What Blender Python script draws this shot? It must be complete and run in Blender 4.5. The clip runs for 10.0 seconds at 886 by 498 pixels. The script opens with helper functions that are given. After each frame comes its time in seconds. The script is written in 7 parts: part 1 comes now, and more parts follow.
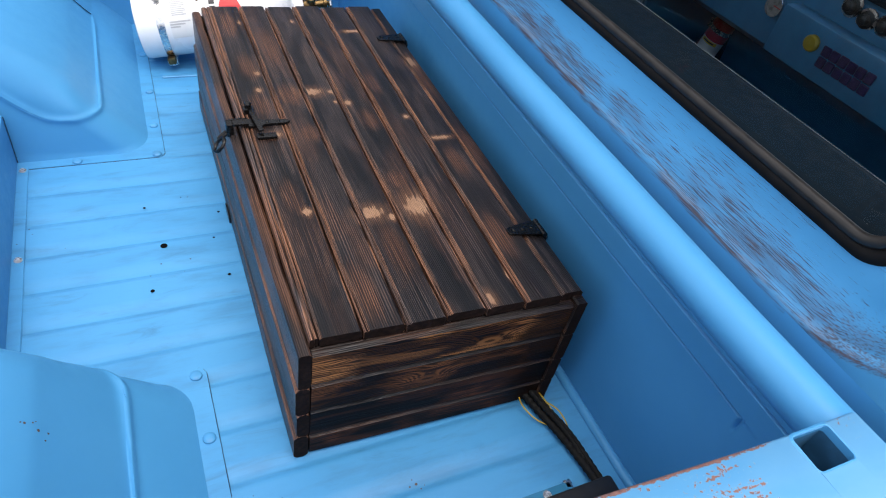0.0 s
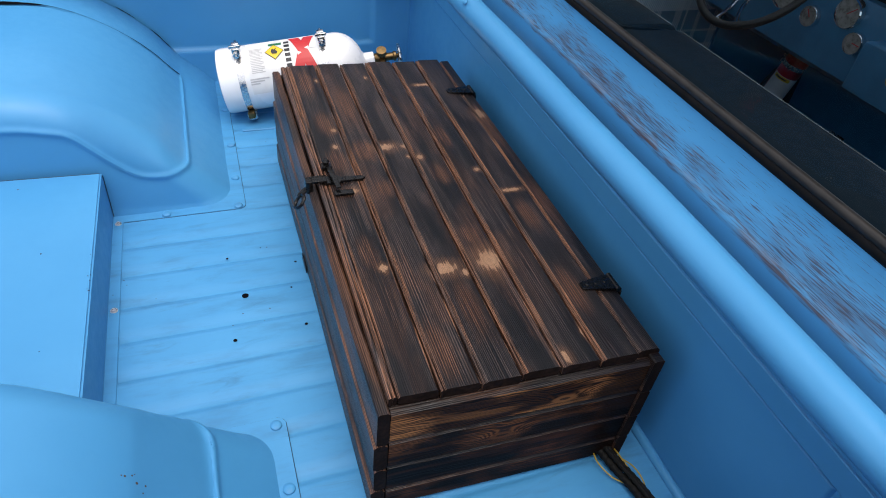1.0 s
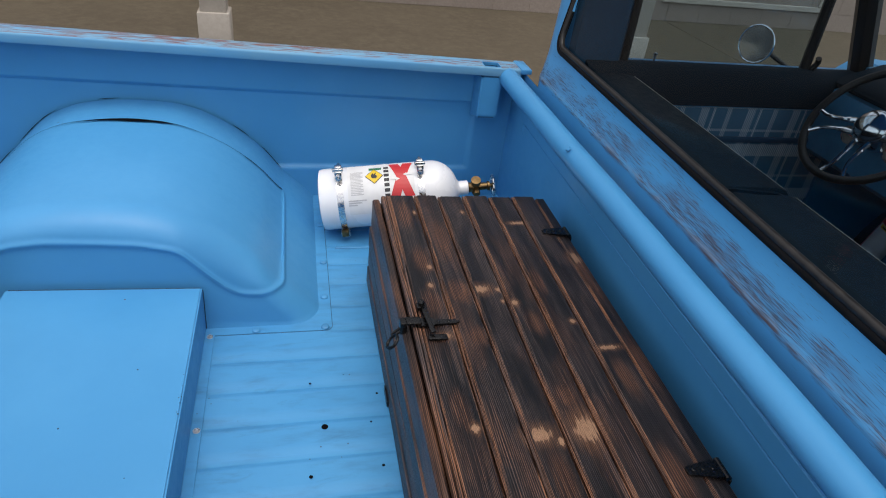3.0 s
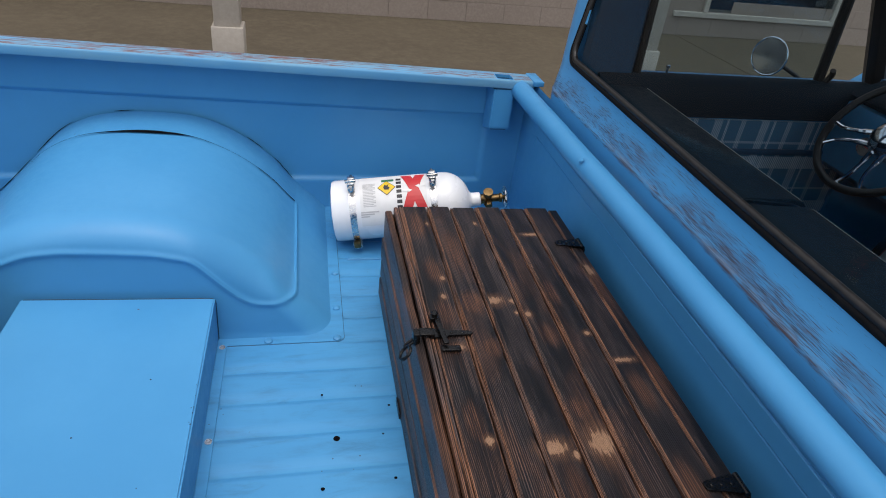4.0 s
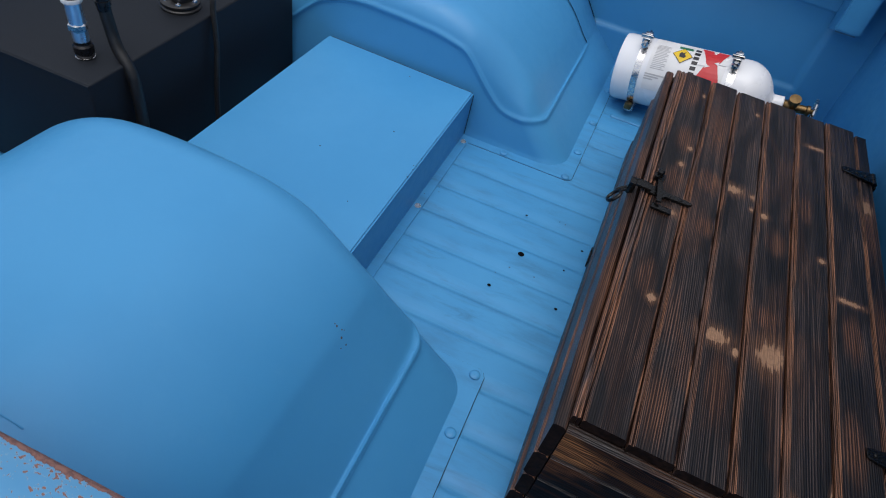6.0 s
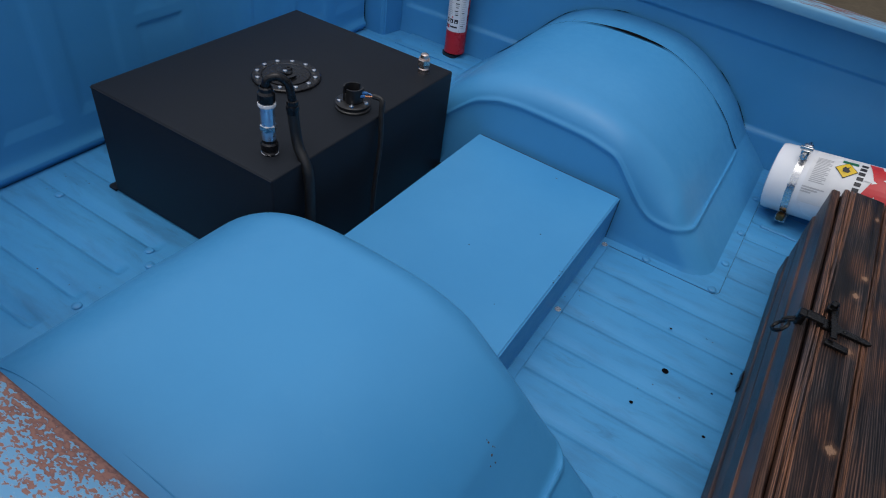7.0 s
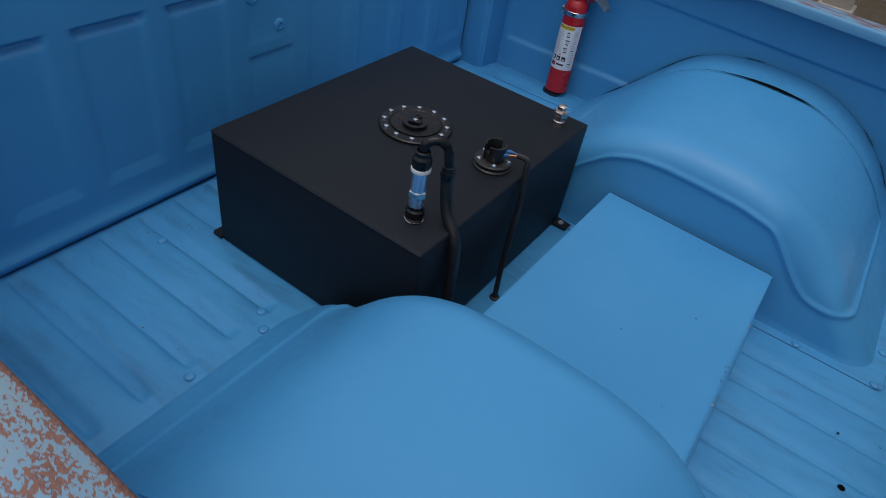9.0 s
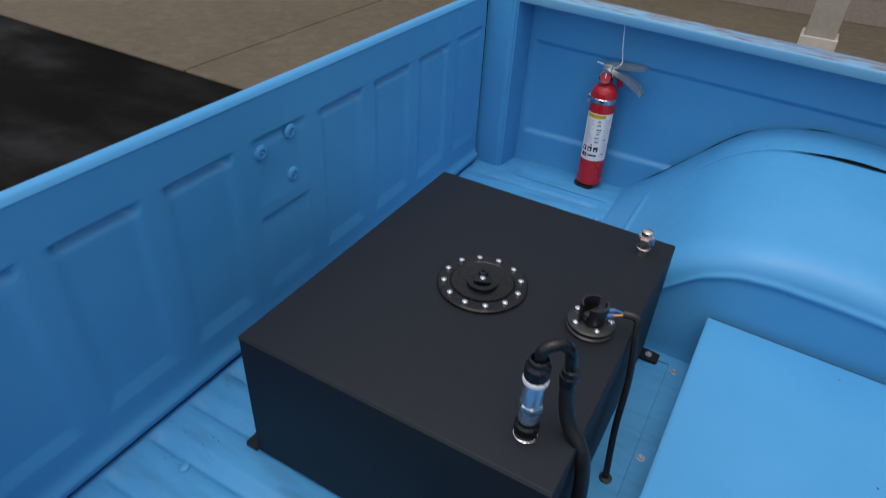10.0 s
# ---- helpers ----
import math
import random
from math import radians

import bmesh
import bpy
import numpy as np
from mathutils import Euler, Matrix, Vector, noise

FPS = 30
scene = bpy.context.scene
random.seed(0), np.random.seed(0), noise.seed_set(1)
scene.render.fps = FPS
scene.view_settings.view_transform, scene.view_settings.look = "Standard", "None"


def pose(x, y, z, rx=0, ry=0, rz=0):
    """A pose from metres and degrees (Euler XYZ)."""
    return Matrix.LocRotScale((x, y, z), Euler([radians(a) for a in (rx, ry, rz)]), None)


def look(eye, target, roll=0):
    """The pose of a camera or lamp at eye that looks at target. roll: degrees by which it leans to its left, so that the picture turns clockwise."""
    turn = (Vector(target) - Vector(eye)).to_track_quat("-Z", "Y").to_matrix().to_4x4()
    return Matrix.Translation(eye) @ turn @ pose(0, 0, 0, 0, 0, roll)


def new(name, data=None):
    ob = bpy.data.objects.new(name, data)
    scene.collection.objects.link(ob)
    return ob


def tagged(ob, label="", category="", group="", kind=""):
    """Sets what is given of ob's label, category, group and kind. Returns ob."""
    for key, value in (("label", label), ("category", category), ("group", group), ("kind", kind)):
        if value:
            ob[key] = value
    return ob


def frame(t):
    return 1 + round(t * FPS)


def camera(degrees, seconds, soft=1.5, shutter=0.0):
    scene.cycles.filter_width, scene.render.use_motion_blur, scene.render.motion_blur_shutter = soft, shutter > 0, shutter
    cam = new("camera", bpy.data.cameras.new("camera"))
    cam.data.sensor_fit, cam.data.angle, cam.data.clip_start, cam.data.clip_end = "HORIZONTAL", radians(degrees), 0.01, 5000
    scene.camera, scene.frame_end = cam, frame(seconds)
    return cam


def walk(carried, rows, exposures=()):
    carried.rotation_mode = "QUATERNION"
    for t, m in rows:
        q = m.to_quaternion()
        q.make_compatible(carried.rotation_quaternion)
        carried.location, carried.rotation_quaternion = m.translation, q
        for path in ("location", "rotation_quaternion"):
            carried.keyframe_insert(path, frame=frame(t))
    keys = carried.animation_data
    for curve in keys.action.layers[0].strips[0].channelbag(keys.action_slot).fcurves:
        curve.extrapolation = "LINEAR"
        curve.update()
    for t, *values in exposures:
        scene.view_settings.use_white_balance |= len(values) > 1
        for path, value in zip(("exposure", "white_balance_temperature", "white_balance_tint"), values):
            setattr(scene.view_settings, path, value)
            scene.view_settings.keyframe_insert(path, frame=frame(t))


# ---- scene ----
cam = camera(69.8, 10.0, soft=1.0, shutter=0.2)
EXPOSURES = [(0.0, 0.79, 6800, 10), (1.0, 0.52, 6850, 10), (2.0, 0.33, 6850, 10), (2.5, 0.26, 6850, 10), (3.2, 0.20, 6850, 10), (4.5, 0.16, 6680, 10), (5.2, 0.05, 6560, 10), (6.5, -0.31, 6420, 10), (7.5, -0.52, 6400, 10), (8.5, -0.57, 6420, 10), (9.5, -0.40, 6600, 10), (10.0, 0.02, 6700, 10)]
PATH = [
    (0, (0.014, -0.907, 0.837), (0.786, 0.353, -0.51), 12.5),
    (0.5, (0.003, -0.888, 0.861), (0.672, 0.436, -0.48), 10.0),
    (1, (-0.003, -0.885, 0.871), (0.609, 0.504, -0.431), 7.2),
    (1.5, (-0.004, -0.875, 0.867), (0.575, 0.513, -0.451), 7.1),
    (2, (-0.009, -0.867, 0.87), (0.56, 0.526, -0.448), 7.6),
    (2.5, (-0.032, -0.822, 0.911), (0.473, 0.732, -0.241), 7.6),
    (3, (-0.045, -0.801, 0.926), (0.408, 0.814, -0.162), 7.3),
    (3.2, (-0.048, -0.795, 0.929), (0.4, 0.845, -0.125), 7.1),
    (4.3, (-0.054, -0.806, 0.912), (0.342, 0.842, -0.148), 6.6),
    (4.5, (-0.063, -0.825, 0.905), (0.282, 0.799, -0.209), 7.4),
    (5, (-0.06, -0.863, 0.881), (0.006, 0.68, -0.389), 9.9),
    (5.2, (-0.029, -0.864, 0.871), (-0.123, 0.643, -0.44), 9.2),
    (6.3, (0.055, -0.876, 0.829), (-0.35, 0.464, -0.599), 13.0),
    (6.5, (0.02, -0.87, 0.844), (-0.48, 0.474, -0.55), 11.5),
    (6.6, (0.002, -0.873, 0.851), (-0.532, 0.489, -0.513), 11.3),
    (7, (-0.041, -0.877, 0.867), (-0.72, 0.475, -0.441), 9.0),
    (7.5, (-0.049, -0.877, 0.878), (-0.783, 0.474, -0.401), 5.1),
    (8, (-0.066, -0.887, 0.868), (-0.799, 0.47, -0.405), 7.0),
    (8.5, (-0.169, -0.886, 0.862), (-0.884, 0.473, -0.42), 7.7),
    (9, (-0.311, -0.859, 0.847), (-1.051, 0.472, -0.45), 10.6),
    (9.5, (-0.459, -0.778, 0.825), (-1.246, 0.527, -0.471), 5.2),
    (10, (-0.599, -0.695, 0.847), (-1.358, 0.745, -0.315), 3.6),
]
walk(cam, [(t, look(eye, target, roll)) for t, eye, target, roll in PATH], EXPOSURES)

# ---- world and light: a bright overcast sky ----
SUN_ELEVATION, SUN_TURN = 77.0, 180.0
world = bpy.data.worlds.new("world")
scene.world = world
world.use_nodes = True
wn, wl = world.node_tree.nodes, world.node_tree.links
sky = wn.new("ShaderNodeTexSky")
sky.sky_type, sky.sun_disc = "NISHITA", False
sky.sun_elevation, sky.sun_rotation = radians(SUN_ELEVATION), radians(SUN_TURN)
sky.air_density, sky.dust_density = 1.0, 3.0
soft_sky = wn.new("ShaderNodeHueSaturation")
soft_sky.inputs["Saturation"].default_value = 0.44
wl.new(sky.outputs["Color"], soft_sky.inputs["Color"])
# Thin even cloud, a little brighter towards the horizon.
sky_way = wn.new("ShaderNodeTexCoord")
sky_axes = wn.new("ShaderNodeSeparateXYZ")
wl.new(sky_way.outputs["Generated"], sky_axes.inputs[0])
cover = wn.new("ShaderNodeMapRange")
for key, value in (("From Min", 0.0), ("From Max", 1.0), ("To Min", 1.12), ("To Max", 1.0)):
    cover.inputs[key].default_value = value
wl.new(sky_axes.outputs[2], cover.inputs["Value"])
clouded = wn.new("ShaderNodeVectorMath")
clouded.operation = "SCALE"
wl.new(soft_sky.outputs["Color"], clouded.inputs[0])
wl.new(cover.outputs["Result"], clouded.inputs["Scale"])
wl.new(clouded.outputs[0], wn["Background"].inputs["Color"])
wn["Background"].inputs["Strength"].default_value = 0.21
sun = new("sun", bpy.data.lights.new("sun", "SUN"))
sun.data.energy, sun.data.angle, sun.data.color = 0.7, radians(50), (1.0, 0.98, 0.96)
a, e = radians(SUN_TURN), radians(SUN_ELEVATION)
sun.matrix_world = look((6 * math.sin(a) * math.cos(e), 6 * math.cos(a) * math.cos(e), 6 * math.sin(e)), (0, 0, 0))


# ---- materials ----
def node_mat(name, color, rough=0.5, metal=0.0):
    m = bpy.data.materials.new(name)
    m.use_nodes = True
    b = m.node_tree.nodes["Principled BSDF"]
    b.inputs["Base Color"].default_value = (*color, 1)
    b.inputs["Roughness"].default_value = rough
    b.inputs["Metallic"].default_value = metal
    return m, m.node_tree.nodes, m.node_tree.links, b


def math_node(n, l, op, a, b=None, clamp=False):
    x = n.new("ShaderNodeMath")
    x.operation, x.use_clamp = op, clamp
    for i, v in enumerate((a, b)):
        if v is None:
            continue
        if isinstance(v, (int, float)):
            x.inputs[i].default_value = v
        else:
            l.new(v, x.inputs[i])
    return x.outputs[0]


def noise_node(n, l, vector, scale, detail=4.0, rough=0.55, distortion=0.0):
    x = n.new("ShaderNodeTexNoise")
    x.inputs["Scale"].default_value, x.inputs["Detail"].default_value = scale, detail
    x.inputs["Roughness"].default_value, x.inputs["Distortion"].default_value = rough, distortion
    l.new(vector, x.inputs["Vector"])
    return x.outputs["Fac"]


def step_node(n, l, value, low, high, to_low=0.0, to_high=1.0):
    x = n.new("ShaderNodeMapRange")
    x.interpolation_type = "SMOOTHSTEP"
    for k, v in (("From Min", low), ("From Max", high), ("To Min", to_low), ("To Max", to_high)):
        x.inputs[k].default_value = v
    l.new(value, x.inputs["Value"])
    return x.outputs["Result"]


def mix_node(n, l, fac, a, b, mode="MIX"):
    x = n.new("ShaderNodeMix")
    x.data_type, x.blend_type = "RGBA", mode
    for k, v in ((0, fac), (6, a), (7, b)):
        if isinstance(v, (int, float)):
            x.inputs[k].default_value = v
        elif isinstance(v, tuple):
            x.inputs[k].default_value = (*v, 1)
        else:
            l.new(v, x.inputs[k])
    return x.outputs[2]


def place(n, l, scale=(1, 1, 1), kind="Position"):
    """World position, stretched."""
    g = n.new("ShaderNodeNewGeometry")
    m = n.new("ShaderNodeMapping")
    m.inputs["Scale"].default_value = scale
    l.new(g.outputs[kind], m.inputs["Vector"])
    return m.outputs["Vector"]


def bump(n, l, b, height, strength, distance):
    x = n.new("ShaderNodeBump")
    x.inputs["Strength"].default_value, x.inputs["Distance"].default_value = strength, distance
    l.new(height, x.inputs["Height"])
    l.new(x.outputs["Normal"], b.inputs["Normal"])


BLUE = (0.058, 0.275, 0.535)


def blue_paint(name, dirt=0.0, chips=0.0, rust=0.0, streak=(1, 1, 1), rough=0.36, from_y=0.0):
    """Light blue enamel: cloudy tint, rub marks, dust, small chips, and worn areas of primer and rust."""
    m, n, l, b = node_mat(name, BLUE, rough)
    pos = place(n, l)
    cloud = noise_node(n, l, pos, 3.0, 5)
    col = mix_node(n, l, step_node(n, l, cloud, 0.3, 0.7), (0.051, 0.261, 0.523), (0.064, 0.291, 0.562))
    fine = noise_node(n, l, pos, 45.0, 6, 0.7)
    col = mix_node(n, l, step_node(n, l, fine, 0.55, 0.8, 0.0, 0.16), col, (0.10, 0.34, 0.60))
    if dirt:
        smear = noise_node(n, l, place(n, l, (5, 22, 22)), 1.0, 6, 0.65)
        col = mix_node(n, l, step_node(n, l, smear, 0.46, 0.72, 0.0, 0.55 * dirt), col, (0.042, 0.165, 0.325))
        spots = noise_node(n, l, pos, 9.0, 8, 0.75)
        col = mix_node(n, l, step_node(n, l, spots, 0.68, 0.76, 0.0, 0.35 * dirt), col, (0.10, 0.16, 0.21))
        rusty_dots = noise_node(n, l, pos, 38.0, 5, 0.7)
        col = mix_node(n, l, step_node(n, l, rusty_dots, 0.73, 0.78, 0.0, 0.6 * dirt), col, (0.14, 0.085, 0.055))
        pits = n.new("ShaderNodeTexVoronoi")
        pits.inputs["Scale"].default_value = 48.0
        l.new(pos, pits.inputs["Vector"])
        pit = math_node(n, l, "MULTIPLY", math_node(n, l, "LESS_THAN", pits.outputs["Distance"], 0.075), math_node(n, l, "GREATER_THAN", noise_node(n, l, pos, 8.0, 3), 0.56))
        col = mix_node(n, l, math_node(n, l, "MULTIPLY", pit, 0.75 * dirt), col, (0.035, 0.045, 0.06))
        grime = noise_node(n, l, place(n, l, (7, 30, 30)), 1.0, 7, 0.7, 0.8)
        col = mix_node(n, l, step_node(n, l, grime, 0.52, 0.74, 0.0, 0.40 * dirt), col, (0.032, 0.10, 0.19))
    if chips:
        c = n.new("ShaderNodeTexVoronoi")
        c.inputs["Scale"].default_value = 21.0
        l.new(pos, c.inputs["Vector"])
        keep = math_node(n, l, "GREATER_THAN", noise_node(n, l, pos, 14.0, 2), 0.62)
        dot = math_node(n, l, "LESS_THAN", c.outputs["Distance"], 0.055 * chips)
        col = mix_node(n, l, math_node(n, l, "MULTIPLY", keep, dot), col, (0.09, 0.055, 0.04))
    if rust:
        sep = n.new("ShaderNodeSeparateXYZ")
        l.new(pos, sep.inputs[0])
        big = noise_node(n, l, place(n, l, streak), 11.0, 3, 0.6)
        small = noise_node(n, l, place(n, l, streak), 300.0, 8, 0.62, 0.25)
        # Years of loading have worn the rear most.
        where = step_node(n, l, sep.outputs[0], -0.60, 0.50, 0.072, 0.0)
        mask = math_node(n, l, "ADD", math_node(n, l, "ADD", math_node(n, l, "MULTIPLY", big, 0.42), math_node(n, l, "MULTIPLY", small, 0.74)), where)
        # Only the top behind the lip is rubbed.
        mask = math_node(n, l, "ADD", mask, step_node(n, l, math_node(n, l, "ABSOLUTE", sep.outputs[1]), from_y, from_y + 0.004, -0.35, 0.03))
        low = 0.65 - 0.05 * rust
        pale = step_node(n, l, mask, low - 0.05, low - 0.01)
        bare = step_node(n, l, mask, low - 0.01, low + 0.065)
        faded = noise_node(n, l, place(n, l, (3, 14, 14)), 1.0, 5, 0.6)
        col = mix_node(n, l, step_node(n, l, faded, 0.35, 0.65, 0.30, 0.70), col, (0.165, 0.335, 0.44))
        col = mix_node(n, l, math_node(n, l, "MULTIPLY", pale, 0.35), col, (0.20, 0.34, 0.42))
        rusty = mix_node(n, l, noise_node(n, l, pos, 120.0, 4), (0.105, 0.038, 0.030), (0.215, 0.092, 0.072))
        col = mix_node(n, l, bare, col, rusty)
        l.new(step_node(n, l, mask, low - 0.03, low + 0.03, rough, 0.75), b.inputs["Roughness"])
        bump(n, l, b, math_node(n, l, "SUBTRACT", 1.0, bare), 0.35, 0.0012)
    else:
        l.new(step_node(n, l, fine, 0.3, 0.8, rough - 0.04, rough + 0.12), b.inputs["Roughness"])
        # Pressed sheet: shallow waves under a fine orange-peel.
        wave = math_node(n, l, "MULTIPLY", noise_node(n, l, pos, 7.0, 2, 0.4), 1.8)
        peel = math_node(n, l, "MULTIPLY", noise_node(n, l, pos, 170.0, 3), 0.06)
        bump(n, l, b, math_node(n, l, "ADD", wave, peel), 1.0, 0.0008)
    l.new(col, b.inputs["Base Color"])
    b.inputs["Specular IOR Level"].default_value = 0.35
    return m


M_BLUE = blue_paint("blue_paint", chips=0.5)
M_FLOOR = blue_paint("worn_blue_floor_paint", dirt=1.0, chips=1.0, rough=0.42)
M_DOME = blue_paint("blue_wheelhouse_paint", chips=0.8, rough=0.4)
M_RAILFAR = blue_paint("scuffed_blue_rail_paint", chips=0.8, rust=0.3, streak=(0.05, 1.0, 1.0), rough=0.5, from_y=0.801)


def rail_paint(name):
    """Sun-faded blue enamel, worn to salmon-brown rust in ragged patches at the rear and along the rolled edge."""
    m, n, l, b = node_mat(name, BLUE, 0.42)
    pos = place(n, l)
    sep = n.new("ShaderNodeSeparateXYZ")
    l.new(pos, sep.inputs[0])
    x, y = sep.outputs[0], math_node(n, l, "MULTIPLY", sep.outputs[1], -1.0)
    cloud = noise_node(n, l, place(n, l, (6, 16, 16)), 1.0, 5, 0.6)
    col = mix_node(n, l, step_node(n, l, cloud, 0.3, 0.7), (0.051, 0.262, 0.518), (0.070, 0.292, 0.545))
    fade = math_node(n, l, "MULTIPLY", step_node(n, l, x, -0.75, -0.10, 0.90, 0.20), step_node(n, l, cloud, 0.30, 0.65, 0.6, 1.0))
    col = mix_node(n, l, fade, col, (0.250, 0.345, 0.395))
    big = noise_node(n, l, place(n, l, (11, 17, 17)), 1.0, 3, 0.5, 0.3)
    speck = noise_node(n, l, place(n, l, (260, 360, 360)), 1.0, 2, 0.5, 0.5)
    grain = noise_node(n, l, place(n, l, (40, 330, 330)), 1.0, 2, 0.5)
    # The rear has been loaded over most; the front end is sound.
    where = math_node(n, l, "ADD", step_node(n, l, x, -0.60, 0.30, -0.030, -0.145), step_node(n, l, x, 0.36, 0.46, 0.0, -0.21))
    inner = math_node(n, l, "SUBTRACT", y, step_node(n, l, x, 0.0, 0.55, 0.7785, 0.7910))
    rolled = math_node(n, l, "MULTIPLY", step_node(n, l, inner, 0.0020, 0.0065, 0.42, 0.0), step_node(n, l, x, 0.40, 0.48, 1.0, 0.0))
    mask = math_node(n, l, "ADD", math_node(n, l, "MULTIPLY", big, 1.0), math_node(n, l, "MULTIPLY", math_node(n, l, "SUBTRACT", speck, 0.5), 0.95))
    mask = math_node(n, l, "ADD", mask, math_node(n, l, "MULTIPLY", math_node(n, l, "SUBTRACT", grain, 0.5), step_node(n, l, x, -0.3, 0.2, 0.25, 0.65)))
    mask = math_node(n, l, "ADD", mask, math_node(n, l, "ADD", where, rolled))
    bare = step_node(n, l, mask, 0.515, 0.555)
    edge = math_node(n, l, "SUBTRACT", step_node(n, l, mask, 0.475, 0.515), bare, clamp=True)
    col = mix_node(n, l, math_node(n, l, "MULTIPLY", edge, 0.35), col, (0.30, 0.42, 0.48))
    rusty = mix_node(n, l, step_node(n, l, speck, 0.35, 0.65), (0.130, 0.052, 0.034), (0.245, 0.108, 0.072))
    col = mix_node(n, l, math_node(n, l, "MULTIPLY", bare, 0.93), col, rusty)
    l.new(col, b.inputs["Base Color"])
    l.new(step_node(n, l, bare, 0.0, 1.0, 0.42, 0.75), b.inputs["Roughness"])
    bump(n, l, b, math_node(n, l, "SUBTRACT", 1.0, bare), 0.35, 0.0010)
    b.inputs["Specular IOR Level"].default_value = 0.35
    return m


M_RAIL = rail_paint("worn_blue_rail_paint")


def grazed_paint(name):
    """Blue enamel of the cab's back: rubbed in hairlines along the ledge, down to brown primer."""
    m, n, l, b = node_mat(name, BLUE, 0.36)
    pos = place(n, l)
    sep = n.new("ShaderNodeSeparateXYZ")
    l.new(pos, sep.inputs[0])
    cloud = noise_node(n, l, pos, 3.0, 5)
    col = mix_node(n, l, step_node(n, l, cloud, 0.3, 0.7), (0.051, 0.261, 0.523), (0.064, 0.291, 0.562))
    # Height over the ledge, which drops towards the kerb side to fit the camera's view.
    view_drop = math_node(n, l, "MULTIPLY", math_node(n, l, "MINIMUM", sep.outputs[1], 0.0), 0.03)
    high = math_node(n, l, "SUBTRACT", math_node(n, l, "SUBTRACT", sep.outputs[2], 0.432), view_drop)
    hair = noise_node(n, l, place(n, l, (600, 26, 1050)), 1.0, 2, 0.6, 0.1)
    grit = noise_node(n, l, place(n, l, (150, 60, 150)), 1.0, 4, 0.7)
    patch = noise_node(n, l, place(n, l, (9, 6, 22)), 1.0, 4, 0.6, 0.4)
    smudge = noise_node(n, l, place(n, l, (30, 17, 60)), 1.0, 4, 0.6, 0.5)
    near_edge = step_node(n, l, high, 0.0, 0.095, 0.50, -0.28)
    below = step_node(n, l, high, -0.012, -0.002, -0.9, 0.0)
    amount = math_node(n, l, "ADD", math_node(n, l, "ADD", near_edge, below), math_node(n, l, "MULTIPLY", math_node(n, l, "SUBTRACT", patch, 0.5), 1.5))
    # A greasy grey film, hairline scratches through it, and brown primer where it is rubbed most.
    film_amount = math_node(n, l, "MULTIPLY", step_node(n, l, amount, 0.0, 0.60, 0.0, 0.62), step_node(n, l, smudge, 0.32, 0.62, 0.25, 1.0))
    col = mix_node(n, l, film_amount, col, (0.075, 0.105, 0.165))
    worn = math_node(n, l, "ADD", hair, math_node(n, l, "MULTIPLY", amount, 0.26))
    bare = step_node(n, l, worn, 0.607, 0.71, 0.0, 0.80)
    rusty = mix_node(n, l, step_node(n, l, grit, 0.35, 0.65), (0.032, 0.034, 0.046), (0.082, 0.056, 0.058))
    col = mix_node(n, l, bare, col, rusty)
    bright = math_node(n, l, "MULTIPLY", step_node(n, l, math_node(n, l, "ABSOLUTE", math_node(n, l, "SUBTRACT", high, 0.0045)), 0.0, 0.004, 0.45, 0.0), step_node(n, l, smudge, 0.45, 0.62))
    col = mix_node(n, l, bright, col, (0.20, 0.27, 0.38))
    line = math_node(n, l, "MULTIPLY", step_node(n, l, math_node(n, l, "ABSOLUTE", high), 0.0008, 0.0024, 1.0, 0.0), step_node(n, l, patch, 0.40, 0.55))
    col = mix_node(n, l, math_node(n, l, "MULTIPLY", line, 0.65), col, (0.090, 0.050, 0.046))
    l.new(col, b.inputs["Base Color"])
    l.new(step_node(n, l, bare, 0.0, 1.0, 0.34, 0.7), b.inputs["Roughness"])
    bump(n, l, b, math_node(n, l, "SUBTRACT", 1.0, bare), 0.3, 0.0008)
    b.inputs["Specular IOR Level"].default_value = 0.35
    return m


M_CAB = grazed_paint("worn_blue_cab_paint")


def plain(name, color, rough=0.5, metal=0.0, grain=60.0, amount=0.25, relief=0.1):
    """A surface of one material with mottling and fine relief."""
    m, n, l, b = node_mat(name, color, rough, metal)
    pos = place(n, l)
    f = noise_node(n, l, pos, grain, 5)
    g = noise_node(n, l, pos, grain * 0.12, 3)
    dark, light = tuple(v * (1 - amount) for v in color), tuple(min(1, v * (1 + amount)) for v in color)
    col = mix_node(n, l, step_node(n, l, f, 0.3, 0.7), dark, light)
    col = mix_node(n, l, step_node(n, l, g, 0.4, 0.7, 0.0, 0.5), col, dark)
    l.new(col, b.inputs["Base Color"])
    l.new(step_node(n, l, f, 0.3, 0.7, max(0.02, rough - 0.06), min(1, rough + 0.08)), b.inputs["Roughness"])
    if relief:
        bump(n, l, b, f, relief, 0.001)
    return m


